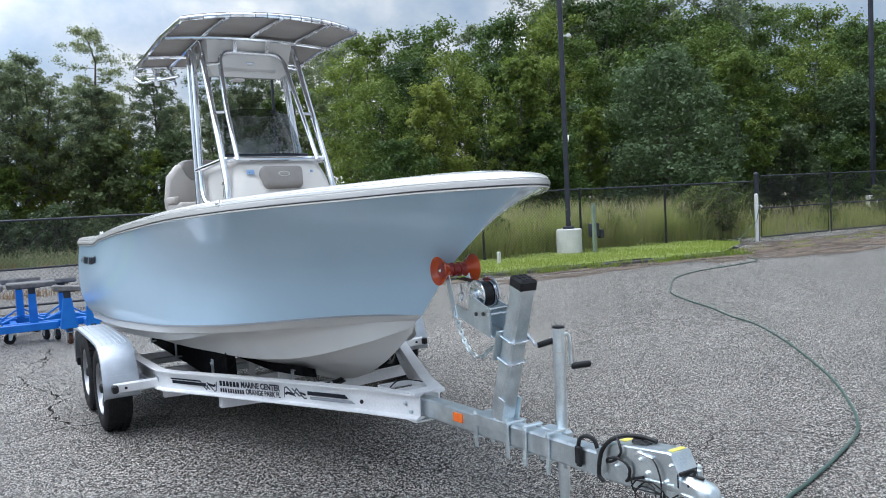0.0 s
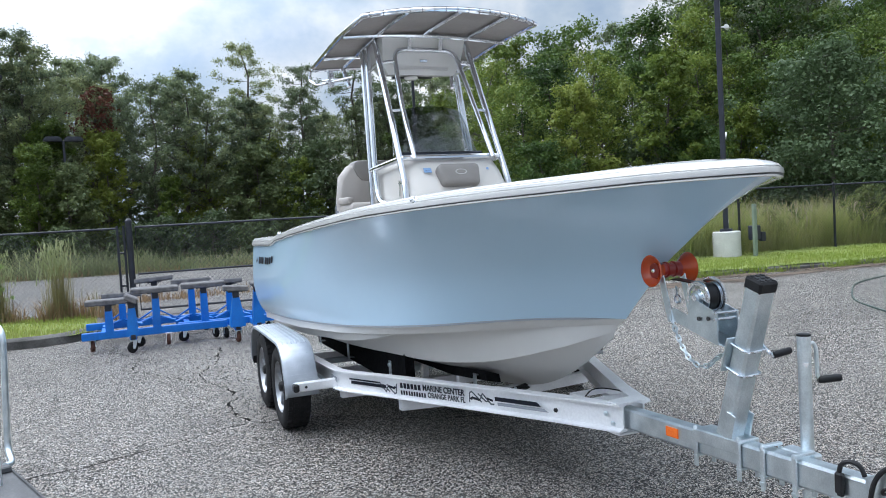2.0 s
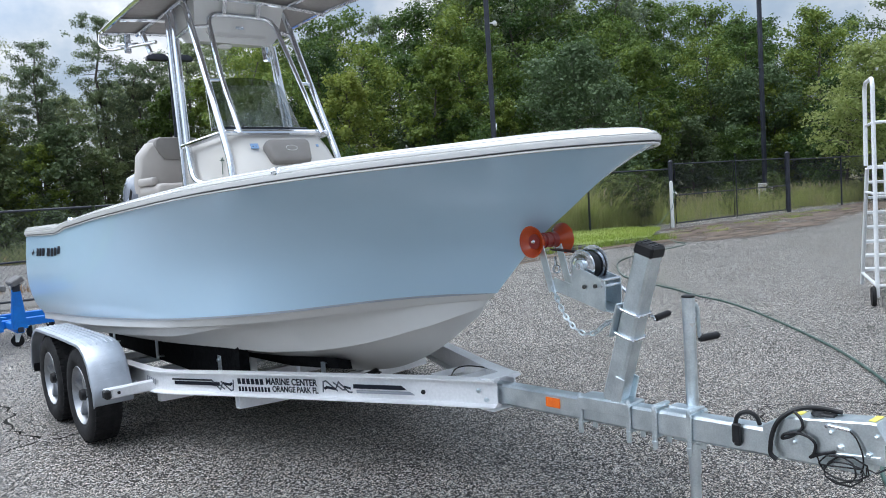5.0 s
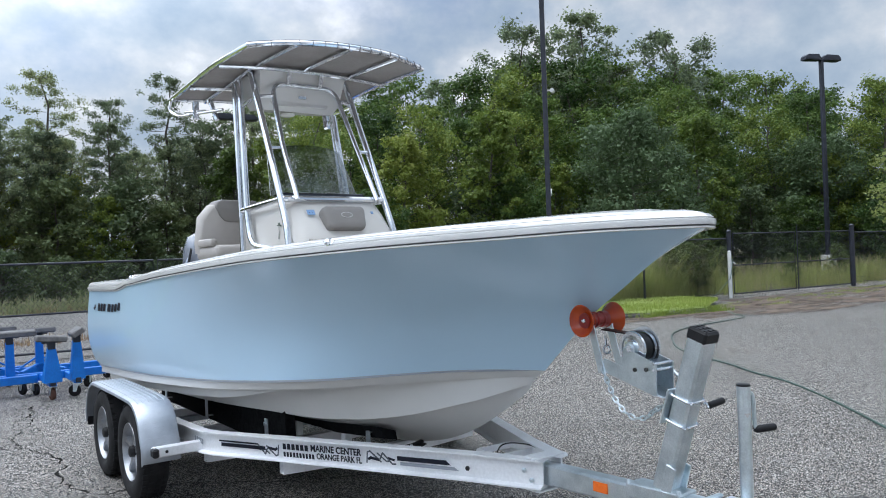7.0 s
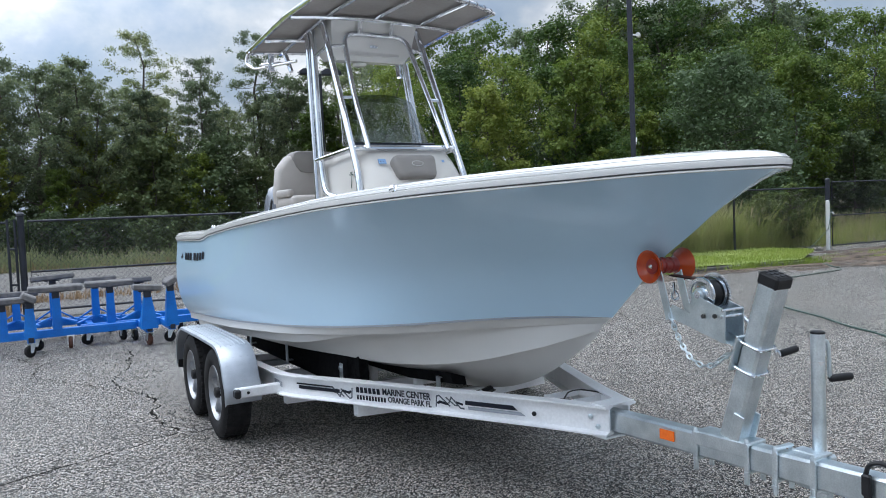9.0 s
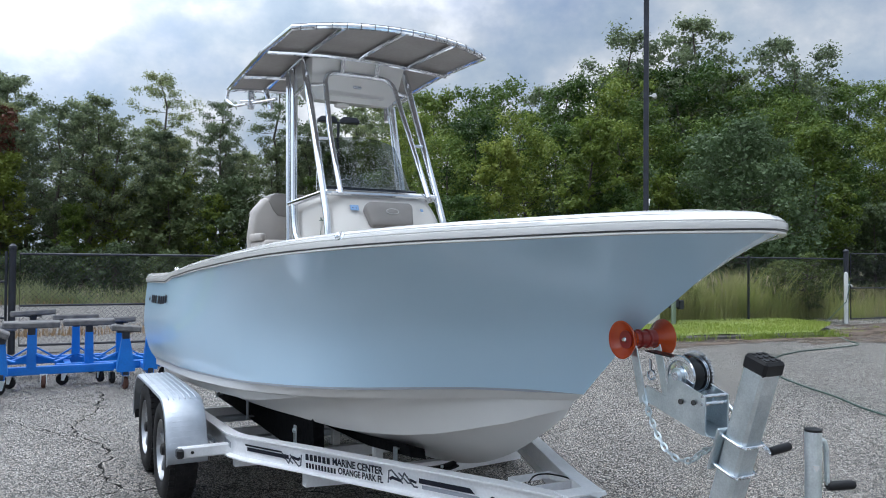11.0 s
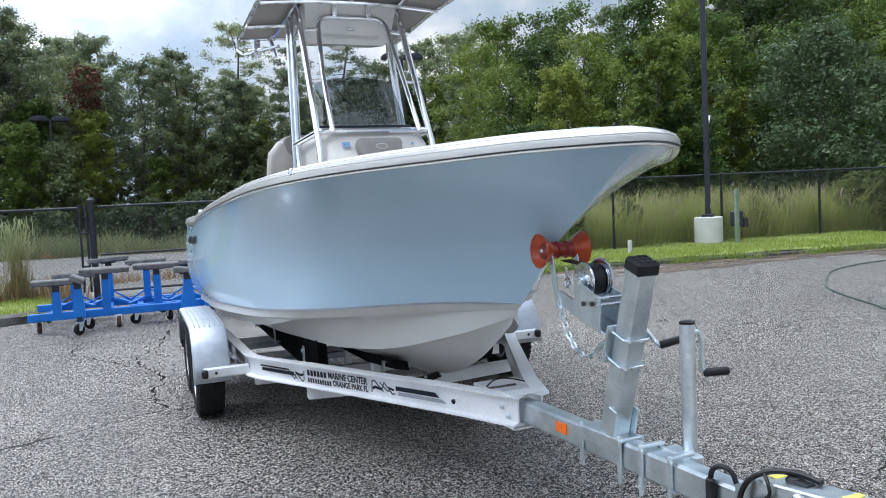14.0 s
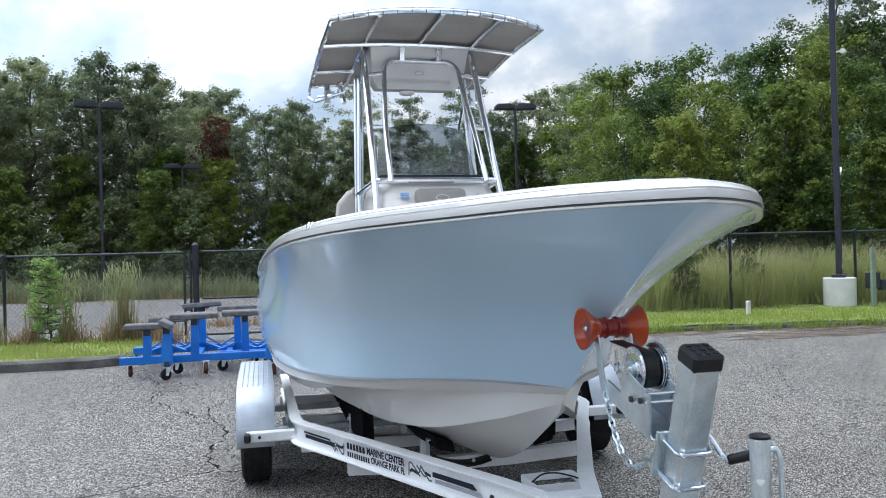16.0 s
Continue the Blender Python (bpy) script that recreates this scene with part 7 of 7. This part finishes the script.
def tree(kind, seed, h, spread, base, leaf, count, mat, label):
    """A tapered trunk with limbs and a ragged crown of leaves: kind is broad, bush, tall or pine."""
    rnd, pr = np.random.default_rng(seed), random.Random(seed)
    t = thing("tree", label, "tree", group="woodland trees")
    wood, spots = Shape(), []
    r0 = 0.013 * h
    k_w = h / 10 * 0.12
    pts = [Vector((pr.gauss(0, k_w) * (i > 0), pr.gauss(0, k_w) * (i > 0), h * 0.96 * i / 8)) for i in range(9)]
    pts[0] = Vector((0, 0, -0.3))
    wood.tube(pts, [r0 * (1.15 - 0.98 * i / 8) for i in range(9)], 8)
    n_limb = {"broad": 38, "bush": 40, "tall": 36, "pine": 26}[kind]
    for k in range(n_limb):
        g = min((k + pr.random()) / n_limb, 0.985)
        f = base + (1.0 - base) * g
        i = min(int(f * 8), 7)
        a = k * 2.4 + pr.uniform(-0.5, 0.5)
        env = {"broad": math.sqrt(max(1 - (1.9 * g - 0.85) ** 2 / 1.12, 0.02)), "bush": math.sqrt(max(1 - (g * 1.02 - 0.1) ** 2, 0.02)), "tall": math.sqrt(max(1 - (1.75 * g - 0.72) ** 2 / 1.08, 0.02)), "pine": (0.30 + 0.85 * math.sin(math.pi * min(0.12 + g * 0.78, 1)) ** 1.4) * (0.40 + 0.62 * pr.random())}[kind]
        ln = spread * max(env, 0.14) * pr.uniform(0.62, 1.08)
        rise = {"broad": 0.34, "bush": 0.2, "tall": 0.4, "pine": 0.14}[kind] * ln * pr.uniform(0.5, 1.4)
        z = h * f - rise * 0.7
        i = min(max(int(z / (h * 0.12)), 0), 7)
        o = pts[i].lerp(pts[i + 1], min(max(z / (h * 0.12) - i, 0), 1))
        e = o + Vector((math.cos(a) * ln, math.sin(a) * ln, rise))
        mid = o.lerp(e, 0.5) + Vector((pr.gauss(0, 0.08), pr.gauss(0, 0.08), -0.05 * ln))
        rb = max(r0 * (1.0 - f) * 0.5, 0.014)
        wood.tube([o, mid, e], [rb, rb * 0.65, 0.006], 4)
        m = {"broad": 3, "bush": 4, "tall": 5, "pine": 4}[kind]
        for j in range(m):
            q = 0.34 + 0.70 * (j + pr.random() * 0.8) / m
            c = o.lerp(e, min(q, 1.04)) + Vector((pr.gauss(0, 0.14 * ln), pr.gauss(0, 0.14 * ln), pr.gauss(0.04, 0.08 * ln)))
            rr = {"broad": 0.25, "bush": 0.22, "tall": 0.185, "pine": 0.17}[kind] * spread * pr.uniform(0.6, 1.35)
            if j % 2 == 0:
                wood.tube([mid.lerp(e, 0.2), c], [rb * 0.4, 0.005], 3)
            spots.append((tuple(c), rr, 1))
    tot = sum(r ** 1.5 for _, r, _ in spots)
    spots = [(c, r, max(8, int(count * r ** 1.5 / tot))) for c, r, _ in spots]
    part("trunk", wood, BARK, t, "", 60)
    me = leaf_cloud(spots, leaf, rnd)
    me.materials.append(mat)
    cr = new("crown", me)
    cr.parent = t
    return t


PROTO = {
    "broad": [(10.0, tree("broad", 31, 10.0, 3.0, 0.12, 0.140, 15800, LEAF_BRIGHT, "broad leafy hardwood tree with a bright green crown")), (10.0, tree("broad", 32, 10.0, 2.7, 0.10, 0.138, 15500, LEAF_BRIGHT, "broad leafy hardwood tree with a bright green crown"))],
    "bush": [(6.0, tree("bush", 33, 6.0, 3.1, 0.05, 0.125, 22000, LEAF_GREY, "round grey-green tree leafy to the ground")), (6.0, tree("bush", 34, 6.0, 2.7, 0.04, 0.14, 16000, LEAF_BRIGHT, "low bushy tree leafy to the ground"))],
    "tall": [(12.0, tree("tall", 35, 12.0, 2.5, 0.36, 0.138, 11200, LEAF_HAZY, "tall woodland tree with a rounded crown paled by painted haze")), (12.0, tree("tall", 36, 12.0, 2.8, 0.30, 0.138, 12000, LEAF_HAZY, "tall woodland tree with a rounded crown paled by painted haze"))],
    "pine": [(13.0, tree("pine", 37, 13.0, 2.5, 0.52, 0.105, 9000, LEAF_HAZY, "tall open pine with a bare lower trunk")), (13.0, tree("pine", 38, 13.0, 2.2, 0.60, 0.105, 8000, LEAF_HAZY, "tall open pine with a bare lower trunk"))],
    "red": [(9.8, tree("tall", 39, 9.8, 1.35, 0.70, 0.17, 1700, LEAF_RED, "woodland tree with a small reddening crown"))],
    "far": [(6.0, tree("bush", 40, 6.0, 2.4, 0.05, 0.20, 6600, LEAF_UNDER, "dark understorey tree leafy to the ground"))],
    "scrub": [(3.0, tree("bush", 44, 3.0, 1.9, 0.04, 0.20, 3000, LEAF_UNDER, "low dark scrub under the far trees"))],
    "pale": [(7.0, tree("broad", 45, 7.0, 2.6, 0.20, 0.15, 11000, leafy("pale hanging leaves", [(0.11, 0.15, 0.04), (0.19, 0.25, 0.065), (0.28, 0.33, 0.11), (0.36, 0.39, 0.16)], 0.55), "pale green drooping tree beside the drive"))],
    "mid": [(8.0, tree("broad", 42, 8.0, 1.9, 0.18, 0.16, 11000, LEAF_MID, "yellow-green young woodland tree"))],
}
used = set()


def plant(kind, x, y, height, turn=0.0, i=0):
    """A tree of its kind, scaled to a height in metres."""
    h, src = PROTO[kind][i % len(PROTO[kind])]
    scale = height / h
    m = pose(x, y, 0, 0, 0, turn) @ Matrix.Diagonal((scale, scale, scale, 1))
    if src.name not in used:
        used.add(src.name)
        src.matrix_basis = m
        return src
    ob = copy_thing(src, pose(x, y, 0, 0, 0, turn))
    ob.scale = (scale, scale, scale)
    return ob


gr = random.Random(77)


def canopy(x, y):
    """Height of the hardwoods' canopy, rising along the row."""
    x = (x + 1.8) * 28.5 / (y + 2.5) - 1.8
    return float(np.interp(x, [9, 11, 14, 16, 21, 24, 33, 40, 50, 60], [6.4, 7.4, 8.2, 9.0, 9.4, 10.4, 11.4, 11.6, 12.6, 14])) * (y + 2.5) / 28.5


# hardwoods behind the tall grass
for i in range(15):
    x = 11.6 + i * 2.3 + gr.uniform(-0.7, 0.7)
    y = 24.0 - 0.1 * i + gr.uniform(-1.0, 1.2) - max(0, x - 26) * 0.25
    plant("broad", x, y, canopy(x, y) * gr.uniform(0.80, 0.98), gr.uniform(0, 360), i)
for i in range(14):
    x = 12.6 + i * 2.7 + gr.uniform(-0.9, 0.9)
    y = 28.5 + gr.uniform(-1.2, 1.5) - max(0, x - 28) * 0.22
    plant("broad", x, y, canopy(x, y) * gr.uniform(0.92, 1.06), gr.uniform(0, 360), i)
for i in range(9):
    x = 15 + i * 4.4 + gr.uniform(-1, 1)
    plant("broad" if i % 2 else "tall", x, 34 + gr.uniform(-1.5, 1.5), canopy(x, 34) * gr.uniform(0.92, 1.04), gr.uniform(0, 360), i)
for i in range(14):
    x = 10.6 + i * 2.4 + gr.uniform(-0.8, 0.8)
    y = 20.8 + gr.uniform(-0.6, 0.8) - max(0, x - 24) * 0.3
    plant(("bush", "mid", "far")[i % 3], x, y, gr.uniform(3.6, 4.8) + (1.2 if i % 3 == 1 else 0), gr.uniform(0, 360), 1)
plant("bush", 21.6, 18.2, 6.6, 40, 0)
plant("bush", 34.8, 17.8, 6.4, 120, 0)
plant("mid", 26.3, 18.6, 7.2, 200, 0)
plant("mid", 16.2, 20.4, 6.8, 60, 0)
plant("pale", 31.6, 11.0, 6.3, 15, 0)
plant("bush", 34.5, 13.2, 5.4, 200, 1)
plant("broad", 37, 15.5, 9.2, 70, 1)
plant("bush", 41, 11.5, 6.2, 20, 1)
for x, y, h in ((33, 22, 5.0), (37, 21, 5.6), (40, 24, 6.0), (36.5, 25.5, 6.5), (43, 20, 6.0), (44, 26, 7.0), (29, 21.5, 4.6)):
    plant("far", x, y, h, x * 23, 0)
plant("broad", 45, 14, 10.5, 20, 0)
plant("tall", 30.2, 29.0, 15.2, 30, 0)
plant("tall", 26.2, 29.6, 13.9, 130, 1)
plant("tall", 36.0, 27.4, 14.6, 10, 1)
# far woods; haze is put into the tall trees' and pines' leaf colour
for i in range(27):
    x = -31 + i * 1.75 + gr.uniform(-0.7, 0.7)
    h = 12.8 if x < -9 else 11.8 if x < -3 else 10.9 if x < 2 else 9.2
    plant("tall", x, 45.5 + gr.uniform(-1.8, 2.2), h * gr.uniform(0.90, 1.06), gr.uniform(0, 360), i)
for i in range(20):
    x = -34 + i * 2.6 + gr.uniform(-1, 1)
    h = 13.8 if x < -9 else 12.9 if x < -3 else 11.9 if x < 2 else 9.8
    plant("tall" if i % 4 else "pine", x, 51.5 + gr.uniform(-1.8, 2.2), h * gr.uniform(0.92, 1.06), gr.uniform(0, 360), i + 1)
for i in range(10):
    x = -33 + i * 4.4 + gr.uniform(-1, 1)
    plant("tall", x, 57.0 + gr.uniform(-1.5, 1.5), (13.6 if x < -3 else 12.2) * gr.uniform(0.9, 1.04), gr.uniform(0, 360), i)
for i in range(18):
    x = -28 + i * 2.3 + gr.uniform(-0.9, 0.9)
    if -3.0 < x < 4.5 and i % 3:
        continue
    plant("far" if i % 3 else "mid", x, 41.8 + gr.uniform(-1.2, 1.2), gr.uniform(4.2, 6.4), gr.uniform(0, 360), 0)
for i in range(0, 20, 3):
    plant("far", -33 + i * 2.5 + gr.uniform(-0.9, 0.9), 49.8 + gr.uniform(-0.6, 0.6), gr.uniform(3.0, 4.4), gr.uniform(0, 360), 0)
for i in range(0, 6):
    plant("far", -34 + i * 4.6 + gr.uniform(-0.9, 0.9), 48.5 + gr.uniform(-1.0, 1.0), gr.uniform(5.2, 7.0), gr.uniform(0, 360), 0)
for x, y, h, i in ((4.8, 45.0, 12.6, 0), (11.9, 46.0, 13.2, 1), (-7.4, 46.0, 13.3, 0), (-15.5, 45.0, 12.6, 1), (8.6, 47, 11.6, 0)):
    plant("pine", x, y, h, x * 31, i)
for x, h in ((-11.2, 7.4), (-3.4, 7.2), (-6.2, 7.8), (1.6, 6.8), (5.6, 6.6)):
    plant("mid", x, 43.2 + 0.2 * h, h, x * 17, 0)
for x, y, h in ((13.4, 45, 10.2), (15.0, 46, 11.2), (16.8, 45.2, 11.8), (18.8, 46, 12.4), (21, 44, 12.6)):
    plant("tall", x, y, h, x * 40, int(x))
for x, y, h in ((14.2, 42, 8.2), (16.4, 41, 8.8)):
    plant("mid", x, y, h, x * 40, 0)
for i in range(26):
    plant("scrub", -33 + i * 2.0 + gr.uniform(-0.7, 0.7), 52.5 + gr.uniform(-1.0, 1.0), gr.uniform(2.1, 3.3), gr.uniform(0, 360), 0)
for i in range(17):
    plant("scrub", -26 + i * 2.1 + gr.uniform(-0.8, 0.8), 35.5 + gr.uniform(-1.5, 1.5), gr.uniform(1.3, 2.3), gr.uniform(0, 360), 0)
plant("red", -3.7, 45.2, 9.9, 80, 0)
for i in range(13):
    plant("far", -34 + i * 3.7 + gr.uniform(-0.9, 0.9), 60.5 + gr.uniform(-1.5, 1.5), gr.uniform(6.0, 7.6), gr.uniform(0, 360), 0)
# unseen trees added beside the lot, so the hull mirrors woods, not sky
for i in range(16):
    plant("far", -37 - i * 3.4, 44 - i * 0.9 + gr.uniform(-2, 2), gr.uniform(9.5, 12.5), gr.uniform(0, 360), 0)


shrub = tree("bush", 41, 1.45, 0.42, 0.05, 0.036, 7500, leafy("pale shrub leaves", [(0.20, 0.30, 0.09), (0.31, 0.43, 0.14), (0.45, 0.54, 0.23)], 0.5), "pale green leafy shrub against the fence")
shrub.name = "shrub"
tagged(shrub, category="shrub", group="shrubs at the fence")
shrub.location = (-4.78, 12.3, 0.1)
weed = tree("broad", 43, 1.5, 0.55, 0.06, 0.06, 3600, leafy("olive weed leaves", [(0.06, 0.09, 0.025), (0.11, 0.15, 0.04), (0.18, 0.21, 0.07)], 0.4), "olive weed bush in the tall grass behind the fence")
weed.name = "weed_bush"
tagged(weed, category="weeds", group="weeds behind the fence")
weed.location = (15.9, FENCE(15.9) + 0.7, 0.1)
for wx, dy, sc, tn in ((16.9, 0.55, 1.15, 40), (14.3, 1.4, 0.65, 90), (12.9, 0.8, 0.7, 160), (9.3, 0.9, 0.75, 220), (7.7, 0.8, 0.9, 300), (20.3, 2.2, 0.9, 10), (23.6, 1.8, 0.7, 77), (26.8, 2.0, 0.85, 130), (11.6, 2.0, 0.75, 20), (10.2, 2.4, 0.7, 260)):
    wb = copy_thing(weed, pose(wx, FENCE(wx) + dy, 0.08, 0, 0, tn))
    wb.scale = (sc, sc, sc)


# ---------- blue boat stands on casters ----------
def caster(s_fork, s_wheel, x, y, turn):
    m = Matrix.Translation((x, y, 0)) @ pose(0, 0, 0, 0, 0, turn)
    for sg in (-1, 1):
        s_fork.add([m @ Vector(p) for p in ((sg * 0.028, -0.02, 0.16), (sg * 0.028, 0.05, 0.16), (sg * 0.028, 0.055, 0.06), (sg * 0.028, 0.02, 0.055), (sg * 0.034, -0.02, 0.16), (sg * 0.034, 0.05, 0.16), (sg * 0.034, 0.055, 0.06), (sg * 0.034, 0.02, 0.055))], [(0, 1, 2, 3), (4, 5, 6, 7), (0, 1, 5, 4), (1, 2, 6, 5), (2, 3, 7, 6), (3, 0, 4, 7)])
    s_fork.box(m @ Vector((0, 0.01, 0.165)), (0.09, 0.09, 0.012), 0.002)
    s_wheel.lathe([(0.03, -0.026), (0.068, -0.022), (0.073, -0.010), (0.073, 0.010), (0.068, 0.022), (0.03, 0.026)], m @ Matrix.Translation((0, 0.035, 0.073)) @ pose(0, 0, 0, 0, 90, 0), 18)


def boat_stand(label, x0, y0, span, beams, crosses, foot, casters, posts):
    """A blue steel cradle on casters: two long beams, cross beams, feet to the front, and posts carrying padded bunks."""
    b = thing("boat_stand", label, "boat stand", (x0, y0, 0), "blue rolling boat stands")
    for y in beams:
        part("base_beam", Shape().box(((span[0] + span[1]) / 2, y, 0.213), (span[1] - span[0], 0.085, 0.10), 0.007), BLUE_PAINT, b)
    for x in crosses:
        part("cross_beam", Shape().box((x, (beams[0] + beams[1]) / 2, 0.200), (0.08, beams[1] - beams[0] - 0.085, 0.07), 0.007), BLUE_PAINT, b)
    for x, y in foot:
        part("foot_beam", Shape().box((x, (beams[0] + y) / 2 - 0.045, 0.210), (0.085, beams[0] - y, 0.085), 0.007), BLUE_PAINT, b)
        part("foot_socket", Shape().box((x, y - 0.060, 0.210), (0.06, 0.03, 0.06), 0.004), BLACK_PAINT, b)
    for x, y, turn, rusty in casters:
        fk, wh = Shape(), Shape()
        caster(fk, wh, x, y, turn)
        part("caster_fork", fk, GALV, b)
        part("caster_wheel", wh, RUST if rusty else RUBBER, b, "rusty red caster wheel" if rusty else "dark rubber caster wheel")
    for x, y, h, w, d, ta, tb, pw, rz in posts:
        z0 = 0.25 if pw < 0.12 else 0.22
        t = 0.045 if pw < 0.12 else 0.042
        part("post", Shape().loft([[(x + sx * q, y + sy * q * 0.85, z) for sx, sy in ((-1, -1), (1, -1), (1, 1), (-1, 1))] for q, z in ((pw / 2, z0), (pw / 2, z0 + 0.04), (t, h - 0.05))]), BLUE_PAINT, b)
        part("pad_bracket", Shape().box((x, y, h - 0.03), (0.085, 0.085, 0.10), 0.006).box((x, y, h + 0.004), (min(w * 0.7, 0.2), 0.10, 0.012), 0.003), BLACK_PAINT, b)
        part("pad", Shape().box((x, y, h + 0.048), (w, d, 0.072), 0.014, pose(0, 0, 0, ta, tb, rz).to_3x3()), PAD_GREY, b, "grey carpeted pad")
        if pw < 0.12 and y > beams[0] + 0.3:
            for sg in (-1, 1):
                part("brace", Shape().bar((x + sg * 0.02, y, 0.40), (x + sg * 0.24, y, 0.262), 0.045, 0.02, 0.003), BLUE_PAINT, b)
                part("brace", Shape().bar((x + sg * 0.03, y - 0.03, 0.30), (x + sg * 0.26, y - 0.34, 0.245), 0.04, 0.02, 0.003), BLUE_PAINT, b)
    return b


boat_stand("blue steel boat cradle on rusty casters with grey padded bunks", -2.05, 8.43, (-0.95, 0.93), (0.0, 1.15), (-0.68, 0.02), ((-0.31, -0.42),),
           ((-0.82, 0.03, 15, 1), (-0.30, -0.42, 130, 0), (-0.20, 0.05, 60, 0), (0.14, 0.0, 175, 1), (-0.80, 1.15, 40, 0), (0.70, 1.15, 250, 0)),
           ((-0.60, 0.0, 0.612, 0.57, 0.17, 3, 0, 0.105, 0), (-0.44, 1.00, 0.612, 0.55, 0.17, -6, 0, 0.10, 0), (-0.31, -0.42, 0.665, 0.17, 0.34, 0, 26, 0.145, 0), (0.0, 0.0, 0.728, 0.62, 0.19, 5, 0, 0.105, 0), (0.02, 1.12, 0.800, 0.55, 0.17, -6, -3, 0.10, 0)))
boat_stand("blue steel boat cradle on rusty casters close behind the boat", -0.85, 8.60, (-0.92, 0.98), (0.0, 0.72), (-0.78, 0.30), ((-0.19, -0.72), (0.10, -0.66)),
           ((-0.82, -0.03, 100, 0), (-0.40, 0.0, 20, 0), (-0.29, -0.10, 190, 0), (-0.18, -0.72, 10, 1), (0.11, -0.62, 70, 0), (0.38, 0.10, 140, 0), (0.80, 0.0, 200, 0), (0.75, 0.72, 20, 0)),
           ((-0.55, 0.0, 0.728, 0.60, 0.18, 4, 0, 0.105, 0), (-0.67, 0.70, 0.745, 0.56, 0.18, -5, 0, 0.10, 0), (-0.12, 0.70, 0.700, 0.40, 0.20, -5, 0, 0.10, 0), (-0.19, -0.72, 0.690, 0.34, 0.17, 0, 5, 0.20, 0), (0.10, -0.66, 0.745, 0.15, 0.32, 0, -30, 0.16, 0), (0.62, 0.0, 0.728, 0.50, 0.18, 4, 0, 0.105, 0)))

# ---------- rolling platform ladder ----------
lad = thing("platform_ladder", "white rolling platform ladder with handrails and black wheels", "ladder", (6.68, 0.86, 0))
lad.rotation_euler = (0, 0, radians(-62))
WHITE_STEEL = pbr("white painted tube", (0.68, 0.69, 0.70), (0.76, 0.77, 0.78), rough=0.4, scale=5, fine=0.1)
for sx in (-0.38, 0.38):
    part("side_frame", Shape().tube(rounded([(sx, -0.45, 0.10), (sx, -0.42, 2.42), (sx, 0.25, 2.42), (sx, 0.30, 1.5)], 0.12), 0.022, 10).tube([(sx, 0.95, 0.06), (sx, 0.20, 1.47)], 0.022, 10).tube([(sx, -0.44, 0.22), (sx, 0.90, 0.20)], 0.018, 8).tube([(sx, -0.43, 1.2), (sx, 0.42, 1.2)], 0.016, 8).tube([(sx, -0.42, 1.95), (sx, 0.27, 1.95)], 0.016, 8), WHITE_STEEL, lad)
    part("wheel", Shape().lathe([(0.04, -0.022), (0.105, -0.02), (0.11, 0), (0.105, 0.02), (0.04, 0.022)], Matrix.Translation((sx * 1.10, -0.45, 0.11)) @ pose(0, 0, 0, 0, 90, 0), 20), RUBBER, lad, "black rubber wheel")
for i in range(7):
    f = i / 7
    part("step", Shape().box((0, 0.92 - 0.72 * f, 0.24 + 1.25 * f), (0.72, 0.17, 0.03), 0.006), WHITE_STEEL, lad)
part("platform", Shape().box((0, -0.12, 1.48), (0.76, 0.62, 0.04), 0.006), WHITE_STEEL, lad)
for z in (0.22, 1.2, 1.95):
    part("back_bar", Shape().tube([(-0.38, -0.43, z), (0.38, -0.43, z)], 0.017, 8), WHITE_STEEL, lad)
part("sign_plate", Shape().box((0.0, -0.46, 1.36), (0.60, 0.012, 0.34), 0.004), WHITE_STEEL, lad, "white sign plate on the ladder")

# ---------- tube-handled cart at the edge ----------
cart = thing("hand_cart", "grey steel hand cart with a bent tube handle and ramp plate", "cart", (-2.80, 2.02, 0))
cart.rotation_euler = (0, 0, radians(23))
CART_GREY = pbr("grey painted steel", (0.07, 0.072, 0.077), (0.12, 0.122, 0.127), rough=0.65, scale=7, fine=0.2)
part("ramp_plate", Shape().loft([[(0.0, y, z), (0.0, y, z + 0.006), (-0.62, y, z + 0.006), (-0.62, y, z)] for y, z in ((0.0, 0.006), (0.30, 0.03), (0.80, 0.075))]), CART_GREY, cart, "grey ramp plate")
part("plate_edge", Shape().bar((0.004, 0.0, 0.014), (0.004, 0.80, 0.084), 0.012, 0.022, 0.003), CART_GREY, cart)
part("deck", Shape().box((-0.31, 1.20, 0.10), (0.62, 0.82, 0.04), 0.008), CART_GREY, cart)
for x in (0.02, -0.62):
    part("handle", Shape().tube(rounded([(x - 0.04, 0.86, 0.11), (x + 0.02, 0.92, 0.10), (x + 0.035, 1.06, 0.16), (x + 0.055, 1.03, 0.97), (x + 0.04, 1.20, 1.02), (x + 0.03, 1.58, 1.02), (x, 1.58, 0.12)], 0.09), 0.021, 12), GALV, cart, "bent steel tube handle")
part("post", Shape().tube([(-0.12, 0.62, 0.06), (-0.14, 0.66, 0.74)], 0.019, 10), GALV, cart)
for sx in (-0.10, -0.52):
    for sy in (0.95, 1.48):
        part("wheel", Shape().lathe([(0.02, -0.018), (0.038, -0.016), (0.04, 0), (0.038, 0.016), (0.02, 0.018)], Matrix.Translation((sx, sy, 0.040)) @ pose(0, 0, 0, 0, 90, 0), 14), RUBBER, cart)
